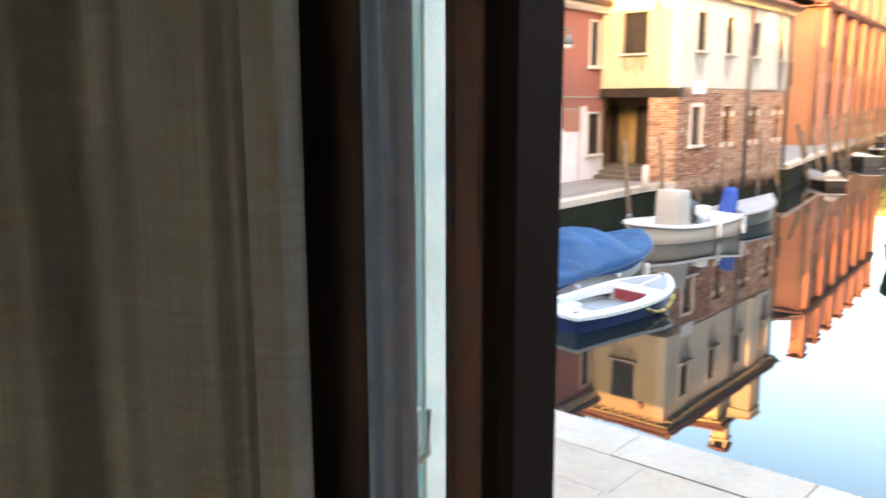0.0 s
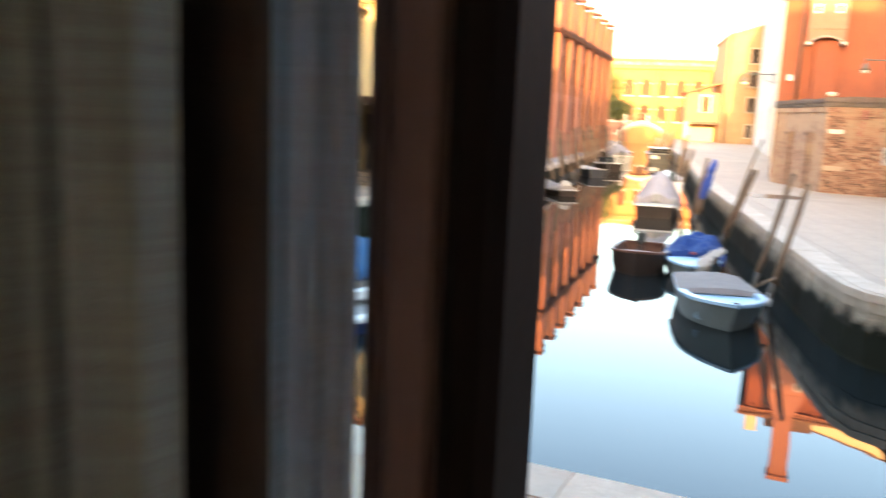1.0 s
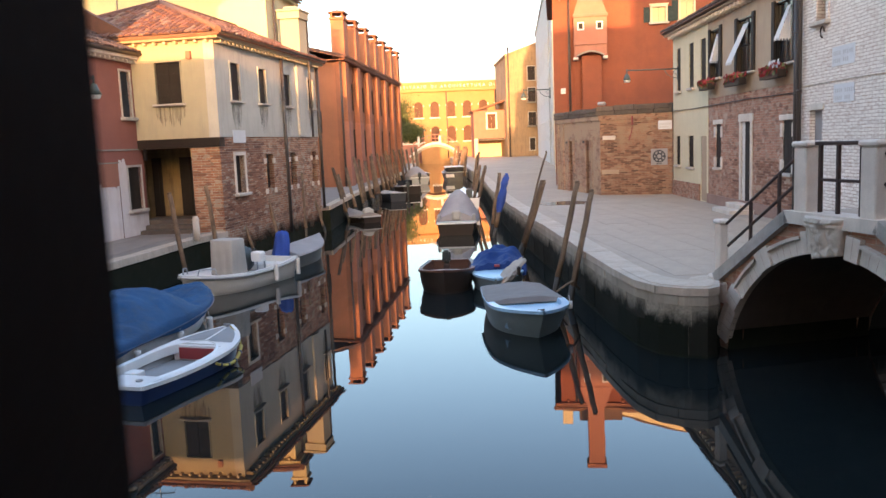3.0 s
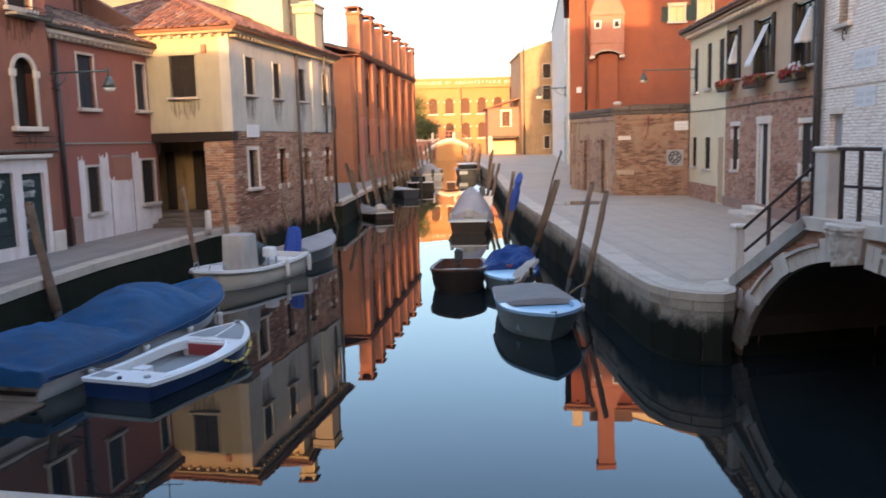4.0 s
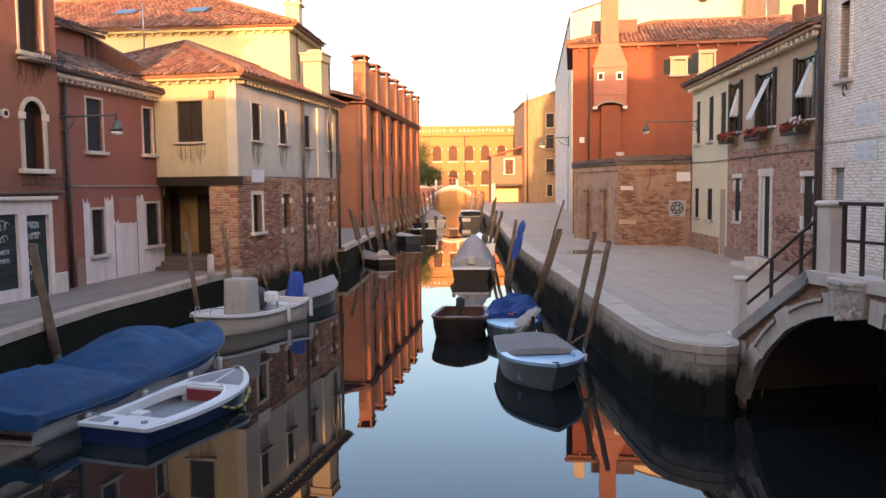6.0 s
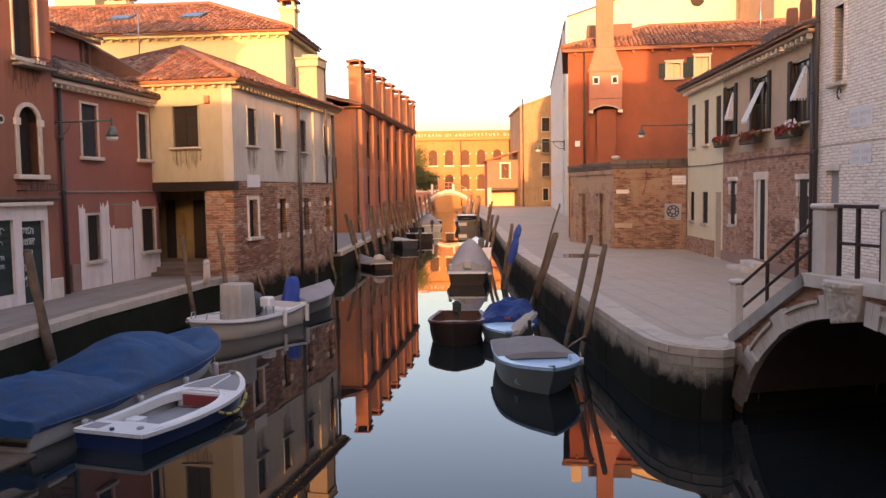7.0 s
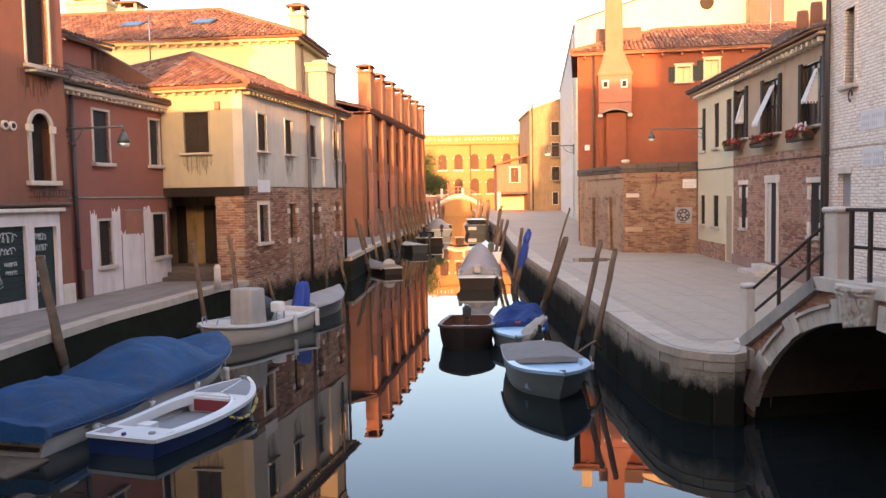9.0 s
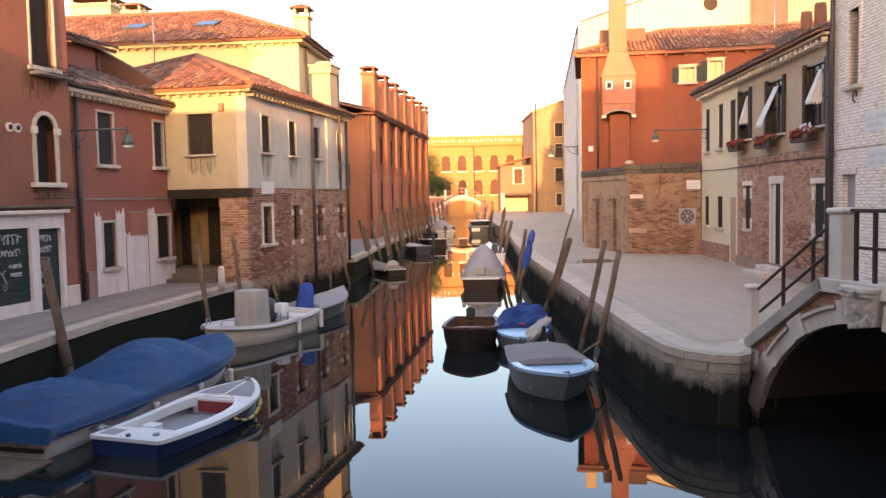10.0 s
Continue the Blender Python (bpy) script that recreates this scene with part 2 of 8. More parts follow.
M["quay_stone"] = quay_stone()
M["tile"] = mottled("clay_roof_tile", (0.31, 0.122, 0.066), (0.19, 0.085, 0.053), scale=5, grain=30, bump_by=0.4, piece=0.66, streak=(0.10, 0.075, 0.058), streak_by=0.6)
M["tile_old"] = mottled("old_clay_roof_tile", (0.22, 0.12, 0.082), (0.135, 0.082, 0.06), scale=5, grain=30, bump_by=0.4, piece=0.8, streak=(0.085, 0.07, 0.058), streak_by=0.7)
M["shutter"] = mottled("dark_brown_shutter", (0.026, 0.019, 0.015), (0.038, 0.028, 0.022), rough=0.7, scale=8, bump_by=0.1, gloss=0.2)
M["green_shutter"] = mottled("dark_green_shutter", (0.020, 0.034, 0.032), (0.026, 0.043, 0.040), rough=0.6, scale=8, bump_by=0.1, gloss=0.25)
M["blue_shutter"] = mottled("blue_black_shutter", (0.026, 0.031, 0.037), (0.034, 0.039, 0.046), rough=0.65, scale=8, bump_by=0.1, gloss=0.2)
M["dark"] = mottled("dark_interior", (0.012, 0.010, 0.009), (0.02, 0.016, 0.013), bump_by=0)
M["iron"] = mottled("rusty_brown_iron", (0.062, 0.040, 0.034), (0.085, 0.052, 0.042), rough=0.55, scale=20, metal=0.5, bump_by=0.1)
M["pipe"] = mottled("brown_drain_pipe", (0.048, 0.037, 0.032), (0.062, 0.047, 0.040), rough=0.5, bump_by=0)
M["pole"] = mottled("weathered_timber", (0.34, 0.22, 0.13), (0.12, 0.08, 0.055), scale=12, bump_by=0.8, streak=(0.045, 0.035, 0.025), streak_by=0.95, vary=0.5)
M["pole_wet"] = mottled("wet_timber", (0.045, 0.035, 0.024), (0.03, 0.025, 0.016), rough=0.5, scale=10, bump_by=0.6)
M["blue_tarp"] = mottled("blue_tarpaulin", (0.018, 0.092, 0.215), (0.010, 0.052, 0.125), rough=0.6, scale=5, grain=25, bump_by=0.9, streak=(0.075, 0.066, 0.06), streak_by=0.6, gloss=0.15)
M["blue_cloth"] = mottled("bright_blue_cloth", (0.02, 0.07, 0.34), (0.015, 0.05, 0.25), rough=0.7, scale=8)
M["grey_tarp"] = mottled("grey_tarpaulin", (0.36, 0.33, 0.32), (0.28, 0.26, 0.255), rough=0.7, scale=5, bump_by=0.3, gloss=0.15)
M["taupe_tarp"] = mottled("taupe_tarpaulin", (0.25, 0.22, 0.20), (0.20, 0.175, 0.16), rough=0.75, scale=5, bump_by=0.3, gloss=0.15)
M["canvas"] = mottled("pale_canvas", (0.44, 0.405, 0.355), (0.34, 0.315, 0.28), rough=0.85, scale=5, bump_by=0.3, gloss=0.15)
M["boat_white"] = mottled("white_boat_paint", (0.80, 0.78, 0.75), (0.70, 0.68, 0.65), rough=0.35, scale=5, bump_by=0.03)
M["boat_grey"] = mottled("grey_white_boat_paint", (0.42, 0.42, 0.40), (0.34, 0.34, 0.32), rough=0.4, scale=5, bump_by=0.03)
M["boat_navy"] = mottled("navy_boat_paint", (0.013, 0.034, 0.115), (0.010, 0.026, 0.085), rough=0.3, scale=5, bump_by=0.03)
M["boat_sky"] = mottled("light_blue_boat_paint", (0.34, 0.55, 0.72), (0.30, 0.48, 0.62), rough=0.35, scale=5, bump_by=0.03)
M["boat_cream"] = mottled("ivory_boat_paint", (0.62, 0.58, 0.50), (0.54, 0.50, 0.43), rough=0.4, scale=5, bump_by=0.03)
M["boat_teal_grey"] = mottled("pale_grey_green_boat_paint", (0.27, 0.32, 0.32), (0.21, 0.26, 0.265), rough=0.4, scale=5, bump_by=0.04, streak=(0.16, 0.18, 0.17), streak_by=0.5)
M["boat_sea"] = mottled("pale_sea_green_paint", (0.50, 0.55, 0.52), (0.42, 0.47, 0.45), rough=0.5, scale=5, bump_by=0.05)
M["navy_tarp"] = mottled("deep_blue_tarpaulin", (0.018, 0.055, 0.20), (0.012, 0.036, 0.13), rough=0.65, scale=4, bump_by=0.5, gloss=0.15)
M["boat_ink"] = mottled("blue_black_boat_paint", (0.022, 0.026, 0.034), (0.035, 0.037, 0.042), rough=0.4, scale=5, bump_by=0.03)
M["boat_hull"] = mottled("grey_green_boat_paint", (0.15, 0.18, 0.18), (0.11, 0.135, 0.14), rough=0.4, scale=5, bump_by=0.03)
M["boat_dark"] = mottled("dark_varnished_wood", (0.020, 0.014, 0.011), (0.030, 0.020, 0.015), rough=0.45, scale=8, bump_by=0.05, gloss=0.3)
M["boat_rim"] = mottled("red_brown_wood", (0.13, 0.055, 0.032), (0.085, 0.035, 0.021), rough=0.5, scale=8, bump_by=0.1)
M["boat_red"] = mottled("red_boat_paint", (0.30, 0.035, 0.035), (0.22, 0.03, 0.03), rough=0.45, bump_by=0.05)
M["boat_in"] = mottled("grey_boat_floor", (0.30, 0.29, 0.28), (0.22, 0.215, 0.21), rough=0.6, bump_by=0.1)
M["motor"] = mottled("dark_green_grey_cowling", (0.045, 0.055, 0.05), (0.035, 0.042, 0.04), rough=0.4, bump_by=0)
M["rope"] = mottled("yellow_rope", (0.55, 0.42, 0.10), (0.40, 0.30, 0.08), rough=0.9, scale=30)
M["buoy"] = mottled("white_rubber_fender", (0.66, 0.64, 0.60), (0.52, 0.50, 0.47), rough=0.5, bump_by=0.05)
M["leaf"] = mottled("green_leaf", (0.11, 0.125, 0.03), (0.07, 0.09, 0.022), rough=0.6, scale=5, bump_by=0)
M["flower"] = mottled("red_petal", (0.28, 0.018, 0.022), (0.18, 0.015, 0.02), rough=0.6, bump_by=0)
M["awning"] = mottled("white_awning_cloth", (0.68, 0.66, 0.64), (0.58, 0.56, 0.55), rough=0.85, bump_by=0.1)
M["bark"] = mottled("tree_bark", (0.10, 0.07, 0.05), (0.06, 0.045, 0.03), scale=20, bump_by=0.6)
M["stile"] = mottled("dark_brown_window_wood", (0.090, 0.062, 0.060), (0.070, 0.048, 0.047), rough=0.65, scale=10, grain=90, bump_by=0.12, gloss=0.15)
# near-black copy of the stile wood, shade put into its colour
M["stile_shaded"] = mottled("shaded_window_wood", (0.006, 0.0045, 0.0048), (0.0045, 0.0034, 0.0037), rough=0.75, scale=10, grain=90, bump_by=0.1, gloss=0.08)
M["linen"] = mottled("beige_linen", (0.345, 0.415, 0.405), (0.265, 0.325, 0.315), rough=0.95, scale=10, grain=220, bump_by=0.3, gloss=0.15)
M["sheer"] = mottled("grey_blue_voile", (0.195, 0.19, 0.195), (0.148, 0.145, 0.15), rough=0.9, scale=10, grain=220, bump_by=0.2, gloss=0.15)
# dark brown that puts the shade of a curtain fold into colour
M["fold_shade"] = mottled("shaded_fold_cloth", (0.07, 0.052, 0.048), (0.05, 0.038, 0.035), rough=0.95, scale=10, grain=200, bump_by=0.2, gloss=0.15)
M["teal"] = mottled("pale_teal_paint", (0.24, 0.36, 0.345), (0.20, 0.30, 0.29), rough=0.5, scale=8, bump_by=0.08)
# chipped paint made paler, daylight on the shutter's edge put into colour
M["lit_edge"] = mottled("daylit_chipped_paint", (0.82, 0.86, 0.82), (0.60, 0.64, 0.60), rough=0.6, scale=20, bump_by=0.3)
M["room"] = mottled("room_plaster", (0.74, 0.72, 0.69), (0.68, 0.66, 0.63), bump_by=0.05)
M["steel"] = mottled("galvanised_steel", (0.42, 0.44, 0.44), (0.32, 0.34, 0.34), rough=0.35, metal=0.9, bump_by=0.05)
# yellow that stands for low sun mirrored in window glass
M["sun_glare"] = mottled("sun_glare_panel", (0.72, 0.58, 0.30), (0.62, 0.5, 0.26), bump_by=0.05)
M["lamp_green"] = mottled("grey_green_lamp_enamel", (0.05, 0.072, 0.066), (0.06, 0.08, 0.074), rough=0.4, bump_by=0)
M["lamp_white"] = mottled("white_lamp_glass", (0.7, 0.7, 0.66), (0.62, 0.62, 0.6), rough=0.3, bump_by=0)
M["ink"] = mottled("dark_lettering", (0.05, 0.05, 0.055), (0.07, 0.07, 0.07), bump_by=0)
M["graffiti"] = mottled("white_spray_paint", (0.62, 0.64, 0.62), (0.5, 0.52, 0.5), bump_by=0)
M["glass"], _t, _p = base_mat("clear_glass", 0.0)
_p.inputs["Base Color"].default_value = (0.84, 0.94, 0.93, 1)
_p.inputs["Transmission Weight"].default_value = 1.0
_p.inputs["IOR"].default_value = 1.03
M["dark_glass"], _t, _p = base_mat("dim_window_glass", 0.22)
_p.inputs["Base Color"].default_value = (0.015, 0.015, 0.016, 1)


def see_through(key, share):
    """Lets part of the light that falls on a cloth shine through it."""
    t = M[key].node_tree
    p, out = t.nodes["Principled BSDF"], t.nodes["Material Output"]
    tr, mx = t.nodes.new("ShaderNodeBsdfTranslucent"), t.nodes.new("ShaderNodeMixShader")
    tr.inputs["Color"].default_value = (0.66, 0.66, 0.68, 1)
    mx.inputs[0].default_value = share
    t.links.new(p.outputs[0], mx.inputs[1])
    t.links.new(tr.outputs[0], mx.inputs[2])
    t.links.new(mx.outputs[0], out.inputs["Surface"])


def weave(key, tone):
    """Uneven threads of a coarse cloth."""
    t = M[key].node_tree
    p = t.nodes["Principled BSDF"]
    old = p.inputs["Base Color"].links[0].from_socket
    a = noise_of(t, coords(t, (14, 14, 330)), 1.0, 3.0, 0.6)
    b = noise_of(t, coords(t, (420, 420, 9)), 1.0, 3.0, 0.6)
    col = mixed(t, ramp(t, a, 0.35, 0.75, 0.0, 0.55), old, tone)
    col = mixed(t, ramp(t, b, 0.4, 0.8, 0.0, 0.45), col, tone)
    t.links.new(col, p.inputs["Base Color"])


def washed(key):
    """Lets the wall show through a stain in upright runs."""
    t = M[key].node_tree
    p, out = t.nodes["Principled BSDF"], t.nodes["Material Output"]
    tr, mx = t.nodes.new("ShaderNodeBsdfTransparent"), t.nodes.new("ShaderNodeMixShader")
    runs = noise_of(t, coords(t, (1.0, 1.0, 0.13)), 9.0, 5.0, 0.65)
    t.links.new(ramp(t, runs, 0.36, 0.66, 0.0, 0.72), mx.inputs[0])
    t.links.new(tr.outputs[0], mx.inputs[1])
    t.links.new(p.outputs[0], mx.inputs[2])
    t.links.new(mx.outputs[0], out.inputs["Surface"])


def film_of(key, lo, hi):
    """A growth that thins out upwards from the waterline."""
    t = M[key].node_tree
    p, out = t.nodes["Principled BSDF"], t.nodes["Material Output"]
    tr, mx = t.nodes.new("ShaderNodeBsdfTransparent"), t.nodes.new("ShaderNodeMixShader")
    v = coords(t)
    sep = t.nodes.new("ShaderNodeSeparateXYZ")
    t.links.new(v, sep.inputs[0])
    add = node(t, "ShaderNodeMath")
    add.operation = "ADD"
    t.links.new(sep.outputs[2], add.inputs[0])
    t.links.new(ramp(t, noise_of(t, v, 1.8, 8.0, 0.7), 0.25, 0.75, -0.3, 0.3), add.inputs[1])
    t.links.new(ramp(t, add.outputs[0], lo, hi, 0.97, 0.0), mx.inputs[0])
    t.links.new(tr.outputs[0], mx.inputs[1])
    t.links.new(p.outputs[0], mx.inputs[2])
    t.links.new(mx.outputs[0], out.inputs["Surface"])


M["algae_film"] = mottled("thin_algae", (0.016, 0.018, 0.010), (0.030, 0.028, 0.018), rough=0.85, scale=14, bump_by=0.6, gloss=0.1)
film_of("algae_film", 0.35, 0.80)
M["soot_run"] = mottled("washed_soot", (0.13, 0.065, 0.045), (0.085, 0.05, 0.038), scale=14)
washed("stain")
washed("soot_run")
see_through("sheer", 0.20)
see_through("linen", 0.12)
weave("linen", (0.15, 0.15, 0.14))
weave("sheer", (0.24, 0.26, 0.30))


# ---- building blocks ----
def thing(name, m, label="", category="", group="", kind=""):
    ob = new(name)
    ob.matrix_world = m
    return tagged(ob, label, category, group, kind)


def part(name, bm, material, parent=None, label=""):
    me = bpy.data.meshes.new(name)
    bm.normal_update()
    bm.to_mesh(me)
    bm.free()
    me.materials.append(M[material])
    ob = new(name, me)
    if parent is not None:
        ob.parent = parent
    if label:
        ob["label"] = label
    return ob


def quad(bm, *pts):
    return bm.faces.new([bm.verts.new(p) for p in pts])


def box(bm, x0, x1, y0, y1, z0, z1, bev=0.0):
    b = bmesh.new() if bev else bm
    v = [b.verts.new((x, y, z)) for z in (z0, z1) for x, y in ((x0, y0), (x1, y0), (x1, y1), (x0, y1))]
    for f in ((3, 2, 1, 0), (4, 5, 6, 7), (0, 1, 5, 4), (1, 2, 6, 5), (2, 3, 7, 6), (3, 0, 4, 7)):
        b.faces.new([v[i] for i in f])
    if bev:
        bmesh.ops.bevel(b, geom=b.edges[:], offset=bev, segments=1, affect="EDGES")
        merge(bm, b)
    return bm


def merge(bm, b, m=None):
    """Moves the faces of b into bm."""
    got = {}
    for v in b.verts:
        got[v] = bm.verts.new(m @ v.co if m is not None else v.co)
    for f in b.faces:
        nf = bm.faces.new([got[v] for v in f.verts])
        nf.smooth = f.smooth
    b.free()
    return bm


def boxed(*a, **k):
    return box(bmesh.new(), *a, **k)


def prism(bm, pts, z0, z1):
    lo = [bm.verts.new((x, y, z0)) for x, y in pts]
    hi = [bm.verts.new((x, y, z1)) for x, y in pts]
    n = len(pts)
    bm.faces.new(hi)
    bm.faces.new(lo[::-1])
    for i in range(n):
        bm.faces.new((lo[i], lo[(i + 1) % n], hi[(i + 1) % n], hi[i]))
    return bm


def rod(bm, pts, r0, r1=None, sides=8, jitter=0.0, rnd=None):
    """A round bar through the points, tapering from r0 to r1."""
    r1 = r0 if r1 is None else r1
    pts = [Vector(p) for p in pts]
    rings = []
    for i, p in enumerate(pts):
        d = (pts[min(i + 1, len(pts) - 1)] - pts[max(i - 1, 0)]).normalized()
        q = d.to_track_quat("Z", "Y")
        r = r0 + (r1 - r0) * i / max(1, len(pts) - 1)
        ring = []
        for k in range(sides):
            a = 2 * math.pi * k / sides
            rr = r * (1 + (rnd.uniform(-jitter, jitter) if rnd else 0))
            ring.append(bm.verts.new(p + q @ Vector((math.cos(a) * rr, math.sin(a) * rr, 0))))
        rings.append(ring)
    for a, b in zip(rings, rings[1:]):
        for k in range(sides):
            f = bm.faces.new((a[k], a[(k + 1) % sides], b[(k + 1) % sides], b[k]))
            f.smooth = True
    bm.faces.new(rings[0][::-1])
    bm.faces.new(rings[-1])
    return bm


def holed_wall(bm, x0, x1, z0, z1, holes, t=0.3, y=0.0):
    """An upright wall along x, its face at y and t thick behind it, with openings (x0, x1, z0, z1)."""
    xs = sorted({x0, x1, *[min(max(h[i], x0), x1) for h in holes for i in (0, 1)]})
    zs = sorted({z0, z1, *[min(max(h[i], z0), z1) for h in holes for i in (2, 3)]})
    solid = {}
    for i in range(len(xs) - 1):
        for k in range(len(zs) - 1):
            cx, cz = (xs[i] + xs[i + 1]) / 2, (zs[k] + zs[k + 1]) / 2
            solid[i, k] = not any(h[0] < cx < h[1] and h[2] < cz < h[3] for h in holes)
    grid = {}

    def vert(i, k, d):
        if (i, k, d) not in grid:
            grid[i, k, d] = bm.verts.new((xs[i], y + d * t, zs[k]))
        return grid[i, k, d]

    for (i, k), s in solid.items():
        if not s:
            continue
        bm.faces.new((vert(i, k, 0), vert(i + 1, k, 0), vert(i + 1, k + 1, 0), vert(i, k + 1, 0)))
        bm.faces.new((vert(i, k, 1), vert(i, k + 1, 1), vert(i + 1, k + 1, 1), vert(i + 1, k, 1)))
        for (di, dk), (p, q) in (((-1, 0), ((i, k), (i, k + 1))), ((1, 0), ((i + 1, k + 1), (i + 1, k))), ((0, -1), ((i + 1, k), (i, k))), ((0, 1), ((i, k + 1), (i + 1, k + 1)))):
            if not solid.get((i + di, k + dk), False):
                bm.faces.new((vert(*p, 0), vert(*q, 0), vert(*q, 1), vert(*p, 1)))
    return bm


def tiles(bm, origin, along, up, length, r0, r1, pitch=0.21, seed=1):
    """Rows of barrel tiles on a roof slope: the eave runs from origin along the unit vector along; up is the
    whole way up the slope; the ridge reaches from r0 to r1 along the eave."""
    rnd = random.Random(seed)
    o, e, u = Vector(origin), Vector(along).normalized(), Vector(up)
    n = e.cross(u).normalized()
    if n.z < 0:
        n = -n
    L = u.length
    un = u.normalized()
    count = max(2, int(length / (pitch * 0.9)))
    for i in range(count):
        s = (i + 0.5) * length / count
        top = 1.0
        if s < r0:
            top = s / r0
        elif s > r1:
            top = (length - s) / max(1e-3, length - r1)
        reach = L * top
        if reach < 0.15:
            continue
        segs = max(1, int(reach / 0.37))
        for k in range(segs):
            a, b = reach * k / segs - (0.06 if k == 0 else 0.02), reach * (k + 1) / segs + 0.03
            w0, w1 = pitch * 0.36, pitch * 0.30
            sh = rnd.uniform(-0.022, 0.022)
            lift = 0.03 + rnd.uniform(-0.012, 0.014)
            rows = []
            for q, w, hgt in ((a, w0, 0.02), (b, w1, 0.0)):
                c = o + e * (s + sh) + un * q
                rows.append([bm.verts.new(c + e * (w * math.cos(th)) + n * (hgt + lift + w * 0.75 * math.sin(th))) for th in (math.pi, math.pi * 0.72, math.pi * 0.5, math.pi * 0.28, 0)])
            for j in range(4):
                f = bm.faces.new((rows[0][j], rows[0][j + 1], rows[1][j + 1], rows[1][j]))
            bm.faces.new(rows[0][::-1])
    return bm


def slope(bm, a, b, c, d, t=0.08):
    """A slab of four corners, t thick."""
    p = [Vector(q) for q in (a, b, c, d)]
    n = (p[1] - p[0]).cross(p[3] - p[0]).normalized() * t
    lo = [bm.verts.new(q - n) for q in p]
    hi = [bm.verts.new(q) for q in p]
    bm.faces.new(hi)
    bm.faces.new(lo[::-1])
    for i in range(4):
        j = (i + 1) % 4
        bm.faces.new((lo[i], lo[j], hi[j], hi[i]))
    return bm


def arch_pts(x0, x1, z0, zs, n=10):
    """The outline of an arched opening: feet at z0, springing at zs, round head."""
    r, c = (x1 - x0) / 2, (x0 + x1) / 2
    return [(x0, z0)] + [(c - r * math.cos(math.pi * i / n), zs + r * math.sin(math.pi * i / n)) for i in range(n + 1)] + [(x1, z0)]


def ring_frame(bm, outer, inner, y0, y1):
    """A flat frame between two outlines with as many points, from y0 to y1 (open at the foot)."""
    for k in range(len(outer) - 1):
        o0, o1, i0, i1 = outer[k], outer[k + 1], inner[k], inner[k + 1]
        for y, flip in ((y0, False), (y1, True)):
            f = [(o0[0], y, o0[1]), (o1[0], y, o1[1]), (i1[0], y, i1[1]), (i0[0], y, i0[1])]
            quad(bm, *(f[::-1] if flip else f))
        quad(bm, (o0[0], y0, o0[1]), (o0[0], y1, o0[1]), (o1[0], y1, o1[1]), (o1[0], y0, o1[1]))
        quad(bm, (i0[0], y0, i0[1]), (i1[0], y0, i1[1]), (i1[0], y1, i1[1]), (i0[0], y1, i0[1]))
    return bm


def window(parent, x0, x1, z0, z1, surround="surround", w=0.10, leaf="shutter", sill=True, proud=0.03, head=0.0, deep=0.14, tray=0.09):
    """A window in an opening of a wall along x: surround, sill, two leaves of a shutter or panes set back."""
    bm = bmesh.new()
    if surround:
        for a in ((x0 - w, x0, z0, z1 + w), (x1, x1 + w, z0, z1 + w), (x0, x1, z1, z1 + w)):
            box(bm, a[0], a[1], -proud, deep, a[2], a[3])
        if head:
            box(bm, x0 - w - 0.05, x1 + w + 0.05, -proud - 0.03, 0.05, z1 + w, z1 + w + head)
    else:
        for a in ((x0, x0 + 0.03, z0, z1), (x1 - 0.03, x1, z0, z1), (x0 + 0.03, x1 - 0.03, z1 - 0.03, z1)):
            box(bm, a[0], a[1], deep - 0.06, deep + 0.02, a[2], a[3])
    win = part("window", bm, surround or leaf, parent)
    if sill:
        part("sill", boxed(x0 - w - 0.06, x1 + w + 0.06, -proud - 0.10, deep, z0 - tray, z0, 0.012), "surround", win)
    mid = (x0 + x1) / 2
    for a, b in ((x0 + 0.005, mid - 0.006), (mid + 0.006, x1 - 0.005)):
        if leaf == "dark_glass":
            bm = bmesh.new()
            for c in ((a, a + 0.04, z0, z1), (b - 0.04, b, z0, z1), (a + 0.04, b - 0.04, z0, z0 + 0.05), (a + 0.04, b - 0.04, z1 - 0.05, z1), (a + 0.04, b - 0.04, (z0 + z1) / 2 - 0.015, (z0 + z1) / 2 + 0.015)):
                box(bm, c[0], c[1], deep, deep + 0.04, c[2], c[3])
            part("casement", bm, "shutter", win)
            part("pane", boxed(a + 0.04, b - 0.04, deep + 0.015, deep + 0.022, z0 + 0.05, z1 - 0.05), "dark_glass", win)
        else:
            bm = boxed(a, b, deep, deep + 0.035, z0 + 0.005, z1 - 0.005)
            for k in range(1, 4):
                z = z0 + (z1 - z0) * k / 4
                box(bm, a, b, deep - 0.012, deep, z - 0.03, z + 0.03)
            part("shutter", bm, leaf, win)
    return win


def dentils(parent, x0, x1, z, step=0.36, y=-0.2, size=(0.10, 0.16, 0.13), name="bracket", mat="stone"):
    n = max(1, int((x1 - x0) / step))
    mesh = None
    for i in range(n):
        x = x0 + (i + 0.5) * (x1 - x0) / n
        if mesh is None:
            first = part(name, boxed(-size[0] / 2, size[0] / 2, y, 0.02, -size[2], 0, 0.01), mat, parent)
            mesh = first.data
            first.location = (x, 0, z)
        else:
            ob = new(name, mesh)
            ob.parent = parent
            ob.location = (x, 0, z)


